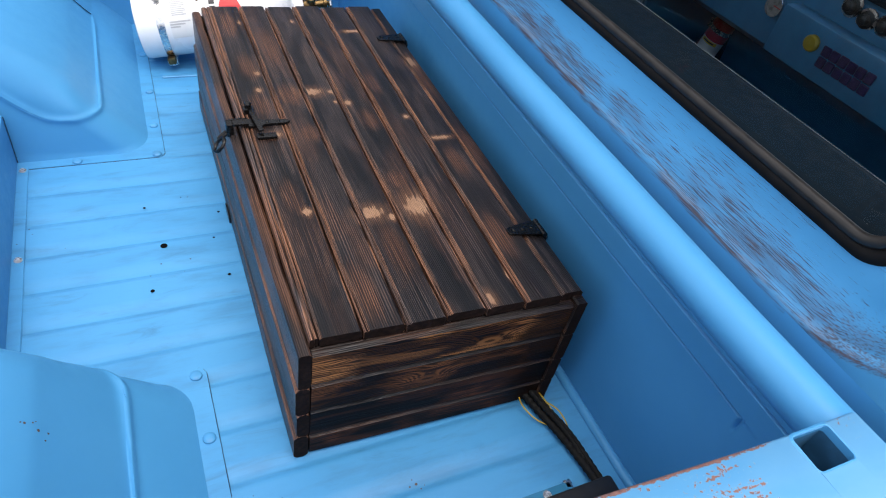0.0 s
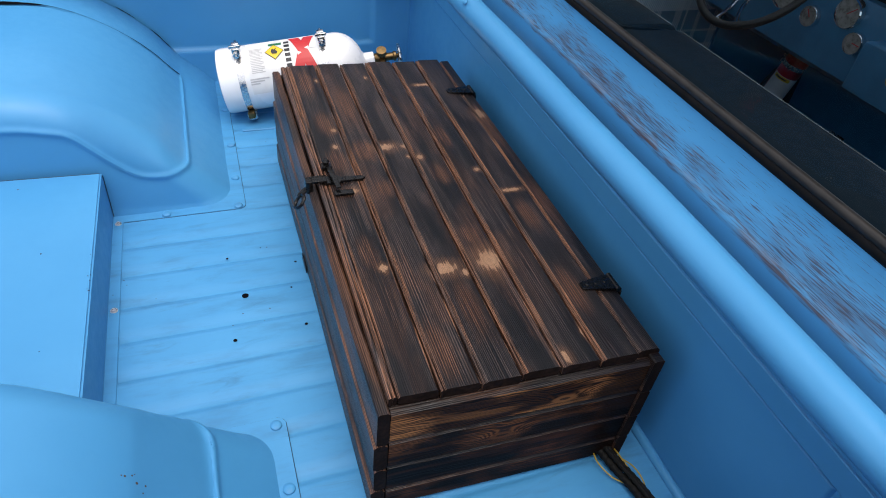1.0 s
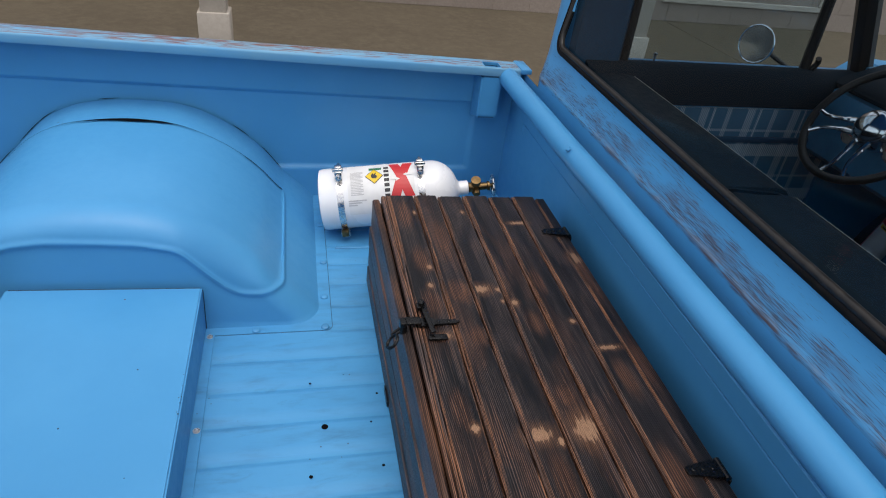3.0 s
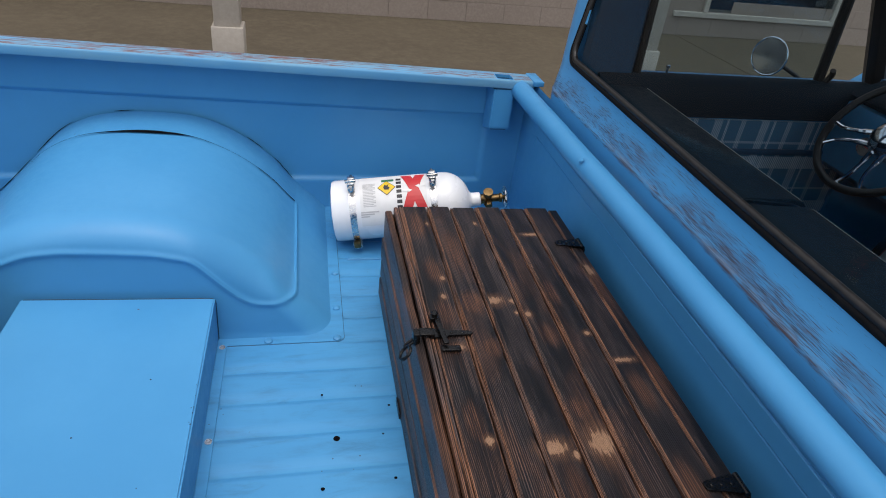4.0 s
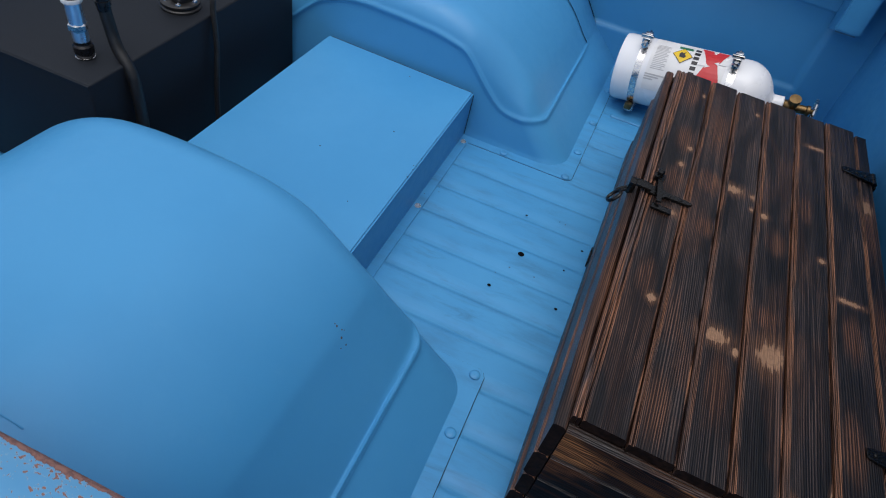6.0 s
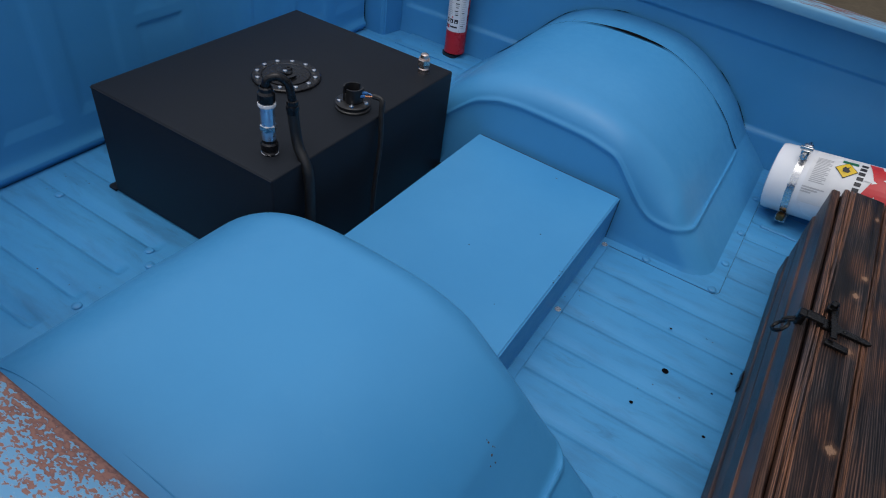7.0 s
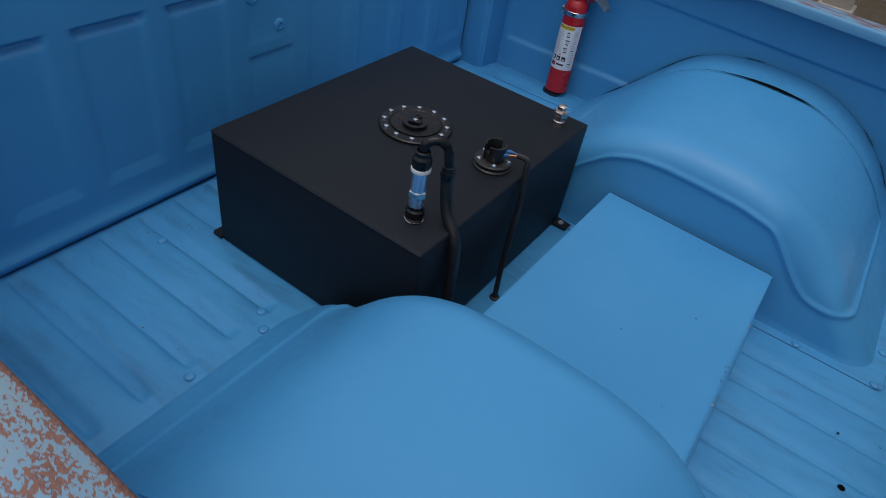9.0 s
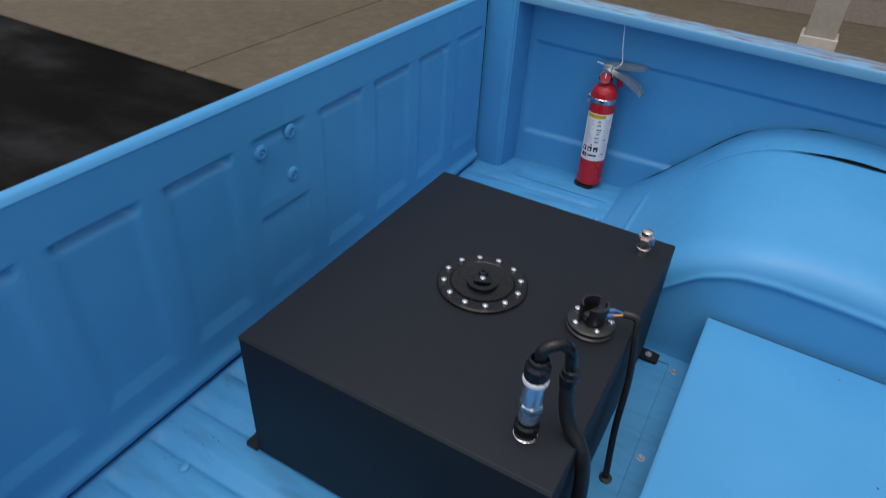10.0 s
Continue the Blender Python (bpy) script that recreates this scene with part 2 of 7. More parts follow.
M_TANK = plain("black_powder_coat", (0.0095, 0.0112, 0.0148), 0.52, 0, 900, 0.25, 0.3)
M_TANK.node_tree.nodes["Principled BSDF"].inputs["Specular IOR Level"].default_value = 0.25
M_TANK.node_tree.nodes["Principled BSDF"].inputs["Specular Tint"].default_value = (0.78, 0.88, 1.0, 1)
M_BLACK = plain("black_plastic", (0.012, 0.012, 0.013), 0.38, 0, 80, 0.3, 0.05)
M_ANOD = plain("black_anodised_metal", (0.014, 0.014, 0.016), 0.28, 0.5, 120, 0.25, 0.05)
M_RUBBER = plain("black_rubber", (0.010, 0.010, 0.010), 0.42, 0, 100, 0.3, 0.1)
M_SEAL = plain("weathered_window_rubber", (0.012, 0.010, 0.009), 0.36, 0, 60, 0.4, 0.05)
M_SEALLIP = plain("matt_window_rubber", (0.005, 0.005, 0.006), 0.7, 0, 60, 0.4, 0.05)
M_SEALLIP.node_tree.nodes["Principled BSDF"].inputs["Specular IOR Level"].default_value = 0.15
M_TAPE = plain("black_cloth_tape", (0.006, 0.006, 0.006), 0.7, 0, 160, 0.4, 0.5)
M_TAPE.node_tree.nodes["Principled BSDF"].inputs["Specular IOR Level"].default_value = 0.2
M_IRON = plain("black_iron", (0.005, 0.0047, 0.0047), 0.26, 0.3, 220, 0.4, 0.4)
M_CHROME = plain("chrome", (0.75, 0.76, 0.78), 0.12, 1.0, 40, 0.04, 0.0)
M_STEEL = plain("stainless_steel", (0.62, 0.62, 0.62), 0.24, 1.0, 150, 0.1, 0.05)
M_ZINC = plain("zinc_plate", (0.50, 0.51, 0.53), 0.28, 0.6, 150, 0.12, 0.05)
M_BRASS = plain("tarnished_brass", (0.20, 0.13, 0.06), 0.42, 1.0, 90, 0.4, 0.2)
M_COPPER = plain("bare_copper", (0.42, 0.17, 0.08), 0.4, 0.6, 40, 0.1, 0.0)
M_NICKEL = plain("warm_nickel", (0.66, 0.55, 0.50), 0.25, 1.0, 90, 0.2, 0.05)
M_WHITE = plain("white_enamel", (0.80, 0.81, 0.83), 0.22, 0, 12, 0.03, 0.0)
M_PAPER = plain("white_label", (0.72, 0.72, 0.72), 0.5, 0, 30, 0.05, 0.0)
M_PRINT = plain("grey_print", (0.47, 0.47, 0.48), 0.55, 0, 60, 0.1, 0.0)
M_INK = plain("black_print", (0.02, 0.02, 0.025), 0.5, 0, 60, 0.1, 0.0)
M_RED = plain("red_enamel", (0.42, 0.012, 0.018), 0.3, 0, 20, 0.1, 0.0)
M_REDPRINT = plain("red_print", (0.55, 0.03, 0.035), 0.45, 0, 20, 0.08, 0.0)
M_YELLOW = plain("yellow_print", (0.75, 0.50, 0.02), 0.45, 0, 20, 0.08, 0.0)
M_GREEN = plain("green_print", (0.02, 0.16, 0.08), 0.45, 0, 20, 0.08, 0.0)
M_WIREBLUE = plain("blue_insulation", (0.02, 0.13, 0.36), 0.4, 0, 40, 0.1, 0.0)
M_ALU = plain("cast_aluminium", (0.52, 0.50, 0.46), 0.38, 0.9, 150, 0.12, 0.1)
M_BLUEALU = plain("blue_polished_aluminium", (0.52, 0.68, 0.84), 0.28, 0.9, 30, 0.05, 0.0)
M_PVC = plain("white_nylon", (0.62, 0.64, 0.66), 0.35, 0, 40, 0.05, 0.0)
M_VINYL = plain("black_vinyl", (0.012, 0.023, 0.034), 0.60, 0, 60, 0.08, 0.0)
M_VINYL.node_tree.nodes["Principled BSDF"].inputs["Specular IOR Level"].default_value = 0.06
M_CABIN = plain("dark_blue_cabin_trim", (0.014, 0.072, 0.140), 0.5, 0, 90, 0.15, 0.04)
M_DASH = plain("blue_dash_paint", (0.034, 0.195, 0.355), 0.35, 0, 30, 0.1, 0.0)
M_GAUGE = plain("gauge_face", (0.30, 0.28, 0.26), 0.3, 0, 80, 0.3, 0.0)
M_PURPLE = plain("dark_purple_key", (0.034, 0.022, 0.085), 0.4, 0, 80, 0.3, 0.0)
M_THREAD = plain("pale_thread", (0.55, 0.55, 0.52), 0.7, 0, 80, 0.1, 0.0)
M_YWIRE = plain("yellow_insulation", (0.40, 0.27, 0.02), 0.45, 0, 40, 0.1, 0.0)
# Bed blue darkened: the shade on the pocket's walls is in the colour.
M_SHAFT = plain("shaded_pocket_blue", (0.026, 0.120, 0.235), 0.6, 0, 40, 0.25, 0.1)
# Dark blue of dirty joints and chips, and of the gate's painted shade.
M_POCKET = plain("dark_blue_joint_and_gap_shade", (0.010, 0.034, 0.066), 0.6, 0, 60, 0.4, 0.2)
M_CHIP = plain("rusty_chip", (0.075, 0.045, 0.036), 0.7, 0, 300, 0.4, 0.1)
# Near-black that paints the shade inside gaps, holes and recesses.
M_GAPSHADE = plain("painted_gap_shade", (0.004, 0.004, 0.005), 0.9, 0, 50, 0.2, 0.0)
M_GAPSHADE.node_tree.nodes["Principled BSDF"].inputs["Specular IOR Level"].default_value = 0.02


def glass(name, tint, rough=0.0):
    m = bpy.data.materials.new(name)
    m.use_nodes = True
    n, l = m.node_tree.nodes, m.node_tree.links
    n.remove(n["Principled BSDF"])
    t, g, mix, f = (n.new("ShaderNode" + k) for k in ("BsdfTransparent", "BsdfGlossy", "MixShader", "LayerWeight"))
    gloss = math_node(n, l, "ADD", math_node(n, l, "MULTIPLY", math_node(n, l, "POWER", f.outputs["Facing"], 5.0), 0.9), 0.016)
    t.inputs["Color"].default_value = (*tint, 1)
    g.inputs["Roughness"].default_value = rough
    f.inputs["Blend"].default_value = 0.5
    l.new(gloss, mix.inputs[0])
    l.new(t.outputs[0], mix.inputs[1])
    l.new(g.outputs[0], mix.inputs[2])
    l.new(mix.outputs[0], n["Material Output"].inputs["Surface"])
    return m


M_GLASS = glass("cab_glass", (0.73, 0.80, 0.83))
M_MIRROR = plain("mirror_silver", (0.85, 0.86, 0.87), 0.03, 1.0, 20, 0.02, 0.0)


def charred(name, along, knots=(), light=0.0, tone=1.0, patches=()):
    """Torched pine: blue-black scorched grain with pale fibre lines, brushed brown patches, and sanded knots at given spots."""
    m, n, l, b = node_mat(name, (0.03, 0.02, 0.015), 0.36)
    info = n.new("ShaderNodeObjectInfo")
    shift = n.new("ShaderNodeVectorMath")
    shift.operation = "SCALE"
    shift.inputs[0].default_value = (3.1, 1.7, 2.3)
    l.new(info.outputs["Random"], shift.inputs["Scale"])
    add = n.new("ShaderNodeVectorMath")
    l.new(place(n, l), add.inputs[0])
    l.new(shift.outputs[0], add.inputs[1])

    def stretched(across, length):
        k = n.new("ShaderNodeMapping")
        k.inputs["Scale"].default_value = tuple(length if i == along else across for i in range(3))
        l.new(add.outputs[0], k.inputs["Vector"])
        return k.outputs["Vector"]

    # Growth lines a few millimetres apart that drift along the board, and hair-fine fibres between them.
    part_of = n.new("ShaderNodeSeparateXYZ")
    l.new(add.outputs[0], part_of.inputs[0])
    over = math_node(n, l, "ADD", part_of.outputs[2], part_of.outputs[1 if along == 0 else 0])
    drift = math_node(n, l, "MULTIPLY", noise_node(n, l, stretched(14, 1.3), 1.0, 2, 0.5), 0.030)
    ring = math_node(n, l, "SINE", math_node(n, l, "MULTIPLY", math_node(n, l, "ADD", over, drift), 2300.0))
    fibre = noise_node(n, l, stretched(680, 1.6), 1.0, 2, 0.6, 0.2)
    lines = math_node(n, l, "ADD", math_node(n, l, "MULTIPLY", ring, 0.17), fibre)
    wide = noise_node(n, l, stretched(70, 2.0), 1.0, 3, 0.6, 0.5)
    burn = noise_node(n, l, stretched(17, 4.5), 1.0, 4, 0.6, 0.6)
    deep = noise_node(n, l, stretched(26, 4.0), 1.0, 4, 0.6, 0.4)
    rub = step_node(n, l, burn, 0.46 - 0.1 * light, 0.62)
    sep = n.new("ShaderNodeSeparateXYZ")
    l.new(place(n, l), sep.inputs[0])
    # Fringes of the sanded spots run out along the grain.
    fringe = math_node(n, l, "MULTIPLY", math_node(n, l, "SUBTRACT", noise_node(n, l, place(n, l, (480, 14, 60)), 1.0, 2, 0.6), 0.5), 2.2)
    rough_edge = math_node(n, l, "MULTIPLY", math_node(n, l, "SUBTRACT", noise_node(n, l, place(n, l, (120, 70, 60)), 1.0, 3, 0.6), 0.5), 0.9)
    ragged = math_node(n, l, "ADD", fringe, rough_edge)

    def nearest(spots):
        total = None
        for x, y, rx, ry in spots:
            dx = math_node(n, l, "DIVIDE", math_node(n, l, "SUBTRACT", sep.outputs[0], x), rx)
            dy = math_node(n, l, "DIVIDE", math_node(n, l, "SUBTRACT", sep.outputs[1], y), ry)
            r = math_node(n, l, "SQRT", math_node(n, l, "ADD", math_node(n, l, "MULTIPLY", dx, dx), math_node(n, l, "MULTIPLY", dy, dy)))
            total = r if total is None else math_node(n, l, "MINIMUM", total, r)
        return total

    if patches:
        brushed = step_node(n, l, math_node(n, l, "ADD", nearest(patches), math_node(n, l, "MULTIPLY", ragged, 0.30)), 0.35, 1.25, 1.0, 0.0)
        # The boards beside the hinges get less brown.
        rub = math_node(n, l, "MULTIPLY", rub, step_node(n, l, sep.outputs[0], 0.37, 0.44, 0.50, 0.18))
        rub = math_node(n, l, "MAXIMUM", rub, math_node(n, l, "MULTIPLY", brushed, 1.0))
    base = mix_node(n, l, rub, (0.0028, 0.0027, 0.0036), (0.019, 0.0078, 0.0050))
    base = mix_node(n, l, step_node(n, l, wide, 0.40, 0.70, 0.0, 0.40), base, (0.017, 0.0125, 0.0130))
    streak = math_node(n, l, "MULTIPLY", step_node(n, l, lines, 0.50 - 0.10 * light, 0.63), step_node(n, l, wide, 0.30 - 0.15 * light, 0.60, 0.40, 1.0))
    warm = mix_node(n, l, rub, (0.080 * tone, 0.058 * tone, 0.053 * tone), (0.220 * tone, 0.104 * tone, 0.060 * tone))
    amount = math_node(n, l, "MULTIPLY", streak, step_node(n, l, deep, 0.42 - 0.14 * light, 0.62, 0.08 + 0.50 * light, 1.0))
    amount = math_node(n, l, "MAXIMUM", amount, math_node(n, l, "MULTIPLY", math_node(n, l, "MULTIPLY", rub, streak), 0.8))
    col = mix_node(n, l, amount, base, warm)
    if knots:
        total = nearest(knots)
        halo = step_node(n, l, math_node(n, l, "ADD", total, ragged), 0.9, 2.8, 0.34, 0.0)
        col = mix_node(n, l, math_node(n, l, "MULTIPLY", halo, step_node(n, l, lines, 0.4, 0.6, 0.3, 1.0)), col, (0.27, 0.125, 0.06))
        core = step_node(n, l, math_node(n, l, "ADD", total, math_node(n, l, "MULTIPLY", ragged, 1.1)), 0.85, 1.08, 1.0, 0.0)
        pale = mix_node(n, l, noise_node(n, l, place(n, l, (260, 60, 60)), 1.0, 4), (0.22, 0.122, 0.072), (0.36, 0.215, 0.130))
        rings = math_node(n, l, "SINE", math_node(n, l, "MULTIPLY", math_node(n, l, "ADD", total, math_node(n, l, "MULTIPLY", rough_edge, 0.6)), 13.0))
        pale = mix_node(n, l, step_node(n, l, rings, 0.4, 0.95, 0.0, 0.22), pale, (0.085, 0.042, 0.024))
        col = mix_node(n, l, math_node(n, l, "MULTIPLY", core, 0.92), col, pale)
    l.new(col, b.inputs["Base Color"])
    l.new(step_node(n, l, lines, 0.35, 0.7, 0.30, 0.5), b.inputs["Roughness"])
    bump(n, l, b, lines, 0.6, 0.0016)
    b.inputs["Specular IOR Level"].default_value = 0.34
    return m


KNOTS = [(0.353, -0.254, 0.016, 0.020), (0.279, -0.256, 0.016, 0.011), (0.308, -0.271, 0.0052, 0.006), (0.194, -0.235, 0.0055, 0.0065),
         (0.281, 0.081, 0.015, 0.011), (0.202, 0.155, 0.0045, 0.007), (0.193, 0.098, 0.0045, 0.006), (0.192, -0.040, 0.008, 0.007),
         (0.334, 0.038, 0.006, 0.006), (0.314, 0.043, 0.003, 0.0045), (0.316, 0.078, 0.005, 0.006), (0.461, -0.092, 0.016, 0.0045), (0.426, 0.309, 0.015, 0.005),
         (0.377, -0.452, 0.007, 0.010), (0.424, -0.420, 0.003, 0.008), (0.312, 0.357, 0.003, 0.006), (0.206, 0.358, 0.003, 0.006), (0.424, -0.021, 0.005, 0.005), (0.505, 0.174, 0.010, 0.015)]
PATCHES = [(0.240, 0.075, 0.026, 0.040), (0.186, 0.355, 0.020, 0.060), (0.245, 0.25, 0.020, 0.090), (0.190, 0.18, 0.020, 0.050), (0.186, 0.05, 0.020, 0.045),
           (0.245, -0.045, 0.022, 0.030), (0.355, -0.02, 0.018, 0.040), (0.290, -0.335, 0.018, 0.060), (0.225, -0.40, 0.018, 0.060), (0.180, -0.20, 0.016, 0.050),
           (0.345, -0.19, 0.022, 0.030), (0.460, -0.16, 0.016, 0.05), (0.505, 0.12, 0.016, 0.10), (0.505, -0.12, 0.014, 0.08), (0.400, 0.10, 0.014, 0.05), (0.450, -0.34, 0.018, 0.06)]
M_LIDWOOD = charred("charred_pine_lid", 1, KNOTS, tone=0.88, patches=PATCHES)
M_WARMWOOD = charred("browned_pine_side", 1, (), 0.55, 1.25)
M_SIDEWOOD = charred("charred_pine_side", 1, (), 0.55, 0.85)


def figured(name, knot_x, knot_z, pale, mid, amount):
    """Brushed pine board ends: tight wavy growth lines that swing round a knot, scorched in patches."""
    m, n, l, b = node_mat(name, (0.1, 0.05, 0.03), 0.36)
    sep = n.new("ShaderNodeSeparateXYZ")
    l.new(place(n, l), sep.inputs[0])
    info = n.new("ShaderNodeObjectInfo")
    own = math_node(n, l, "MULTIPLY", info.outputs["Random"], 7.0)
    dx = math_node(n, l, "DIVIDE", math_node(n, l, "SUBTRACT", sep.outputs[0], knot_x), 0.040)
    dz = math_node(n, l, "DIVIDE", math_node(n, l, "SUBTRACT", sep.outputs[2], knot_z), 0.017)
    r2 = math_node(n, l, "ADD", math_node(n, l, "MULTIPLY", dx, dx), math_node(n, l, "MULTIPLY", dz, dz))
    swirl = math_node(n, l, "DIVIDE", 0.022, math_node(n, l, "ADD", r2, 0.8))
    wave = noise_node(n, l, place(n, l, (7, 7, 30)), 1.0, 3, 0.5)
    field = math_node(n, l, "ADD", math_node(n, l, "ADD", sep.outputs[2], swirl), math_node(n, l, "MULTIPLY", wave, 0.035))
    lines = math_node(n, l, "SINE", math_node(n, l, "ADD", math_node(n, l, "MULTIPLY", field, 1900.0), own))
    hair = noise_node(n, l, place(n, l, (9, 9, 420)), 1.0, 3, 0.6)
    grain = math_node(n, l, "ADD", math_node(n, l, "MULTIPLY", lines, amount), hair)
    scorch = noise_node(n, l, place(n, l, (7, 7, 17)), 1.0, 3, 0.55)
    warm = mix_node(n, l, step_node(n, l, scorch, 0.43, 0.58), mid, pale)
    dark = mix_node(n, l, step_node(n, l, scorch, 0.40, 0.65), (0.0022, 0.0018, 0.0020), tuple(0.10 * v for v in pale))
    col = mix_node(n, l, step_node(n, l, grain, 0.36, 0.70), dark, warm)
    tan = noise_node(n, l, place(n, l, (5, 5, 48)), 1.0, 3, 0.55, 0.4)
    col = mix_node(n, l, math_node(n, l, "MULTIPLY", step_node(n, l, tan, 0.50, 0.66, 0.0, 0.45), step_node(n, l, grain, 0.30, 0.60, 0.35, 1.0)), col, tuple(0.75 * v for v in pale))
    eye = math_node(n, l, "ADD", math_node(n, l, "MULTIPLY", r2, 4.2), math_node(n, l, "MULTIPLY", math_node(n, l, "SUBTRACT", hair, 0.5), 1.1))
    col = mix_node(n, l, step_node(n, l, eye, 0.5, 1.2, 0.75, 0.0), col, tuple(0.62 * v for v in pale))
    col = mix_node(n, l, step_node(n, l, eye, 0.02, 0.12, 0.8, 0.0), col, (0.012, 0.006, 0.004))
    # The boards turn near-black towards the end by the hinges.
    black_end = math_node(n, l, "ADD", sep.outputs[0], math_node(n, l, "MULTIPLY", math_node(n, l, "SUBTRACT", scorch, 0.5), 0.35))
    col = mix_node(n, l, step_node(n, l, black_end, 0.425, 0.475, 0.0, 0.86), col, (0.0024, 0.0020, 0.0022))
    l.new(col, b.inputs["Base Color"])
    l.new(step_node(n, l, grain, 0.3, 0.7, 0.45, 0.65), b.inputs["Roughness"])
    bump(n, l, b, grain, 0.3, 0.001)
    b.inputs["Specular IOR Level"].default_value = 0.08
    return m


M_ENDWOOD = figured("charred_pine_end", 0.382, 0.182, (0.46, 0.20, 0.072), (0.055, 0.023, 0.011), 0.17)
M_ENDDARK = figured("scorched_pine_end", 0.33, 0.118, (0.135, 0.047, 0.021), (0.010, 0.005, 0.0036), 0.11)
M_ENDMID = figured("browned_pine_end", 0.30, 0.125, (0.20, 0.078, 0.030), (0.020, 0.009, 0.005), 0.15)
M_EDGEWOOD = charred("scorched_pine_edge", 1, (), 1.0, 1.7)
M_EDGEX = charred("scorched_end_board_edge", 0, (), 0.25, 0.40)
M_TONGUE = charred("pale_pine_tongue", 1, (), 1.6, 1.15)
M_PLANKTOP = charred("browned_pine_top_edge", 1, (), 1.0, 0.75)
M_ENDGRAIN = plain("charred_end_grain", (0.016, 0.009, 0.007), 0.8, 0, 160, 0.6, 0.5)
M_ENDGRAIN.node_tree.nodes["Principled BSDF"].inputs["Specular IOR Level"].default_value = 0.1


def ground_mat(name, dark, light, rough, grain, wet=0.0):
    m, n, l, b = node_mat(name, dark, rough)
    pos = place(n, l)
    fine, mid, big = noise_node(n, l, pos, grain, 6, 0.7), noise_node(n, l, pos, 2.2, 5), noise_node(n, l, pos, 0.5, 4)
    col = mix_node(n, l, step_node(n, l, fine, 0.3, 0.75), dark, light)
    col = mix_node(n, l, step_node(n, l, mid, 0.35, 0.7, 0.0, 0.45), col, dark)
    col = mix_node(n, l, step_node(n, l, big, 0.35, 0.65, 0.0, 0.4), col, light)
    l.new(col, b.inputs["Base Color"])
    if wet:
        # Damp patches shine, dry ones are dull.
        damp = noise_node(n, l, place(n, l, (0.9, 1.6, 1)), 1.0, 5, 0.6)
        l.new(step_node(n, l, damp, 0.36, 0.72, rough, rough - wet), b.inputs["Roughness"])
        l.new(step_node(n, l, damp, 0.36, 0.72, 0.03, 0.085), b.inputs["Specular IOR Level"])
    bump(n, l, b, fine, 0.3, 0.004)
    return m


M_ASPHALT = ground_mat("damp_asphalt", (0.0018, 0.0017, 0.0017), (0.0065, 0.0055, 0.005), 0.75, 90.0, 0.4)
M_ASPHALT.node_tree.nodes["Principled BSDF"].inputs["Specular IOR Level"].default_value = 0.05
M_CONCRETE = ground_mat("stained_concrete", (0.066, 0.051, 0.032), (0.112, 0.090, 0.059), 0.85, 14.0)
M_WALL = ground_mat("painted_block", (0.21, 0.168, 0.140), (0.28, 0.232, 0.198), 0.8, 40.0)
M_POST = ground_mat("painted_timber", (0.36, 0.32, 0.275), (0.44, 0.395, 0.345), 0.6, 30.0)
M_ROOFING = ground_mat("porch_soffit", (0.30, 0.27, 0.24), (0.38, 0.35, 0.31), 0.8, 20.0)


def plaid_mat():
    """Blue plaid cloth: crossing pale and dark bands."""
    m, n, l, b = node_mat("blue_plaid_cloth", (0.03, 0.09, 0.15), 0.85)
    sep = n.new("ShaderNodeSeparateXYZ")
    l.new(place(n, l), sep.inputs[0])
    weave = noise_node(n, l, place(n, l, (600, 600, 600)), 1.0, 2)
    col = mix_node(n, l, weave, (0.03, 0.11, 0.19), (0.07, 0.20, 0.31))
    # Twill: fine slanting ribs that break the pale bands into a herringbone.
    slant = math_node(n, l, "ADD", sep.outputs[0], sep.outputs[2])
    twill = math_node(n, l, "LESS_THAN", math_node(n, l, "FRACT", math_node(n, l, "ADD", math_node(n, l, "DIVIDE", slant, 0.0075), 300.0)), 0.5)
    for axis, period, start, width, tone in ((2, 0.145, 0.55, 0.26, 0.75), (0, 0.15, 0.1, 0.17, 0.5), (0, 0.15, 0.36, 0.05, 0.6), (0, 0.15, 0.66, 0.10, 0.45), (2, 0.145, 0.08, 0.05, 0.5)):
        f = math_node(n, l, "FRACT", math_node(n, l, "ADD", math_node(n, l, "DIVIDE", sep.outputs[axis], period), 10.0 - start))
        band = math_node(n, l, "MULTIPLY", math_node(n, l, "LESS_THAN", f, width), math_node(n, l, "MULTIPLY", math_node(n, l, "ADD", math_node(n, l, "MULTIPLY", twill, 0.7), 0.25), tone))
        col = mix_node(n, l, band, col, (0.70, 0.76, 0.78))
    l.new(col, b.inputs["Base Color"])
    return m


M_PLAID = plaid_mat()


# ---- mesh helpers ----
WORLD = {}


def thing(name, base, label, category, group="", kind=""):
    """An Empty at the thing's base."""
    ob = new(name)
    ob.empty_display_size = 0.05
    ob.location = base
    WORLD[ob.name] = Matrix.Translation(base)
    return tagged(ob, label, category, group, kind)


def adopt(ob, parent, m=None):
    """Puts ob under parent with its world pose m."""
    m = m or Matrix()
    ob.parent = parent
    ob.matrix_parent_inverse = WORLD[parent.name].inverted()
    ob.matrix_basis = m
    WORLD[ob.name] = m.copy()
    return ob


def mesh_of(name, bm, mats, smooth=35):
    bmesh.ops.recalc_face_normals(bm, faces=bm.faces[:])
    me = bpy.data.meshes.new(name)
    bm.to_mesh(me)
    bm.free()
    for mat in (mats if isinstance(mats, (list, tuple)) else [mats]):
        me.materials.append(mat)
    if smooth:
        me.polygons.foreach_set("use_smooth", [True] * len(me.polygons))
        me.set_sharp_from_angle(angle=radians(smooth))
    return me


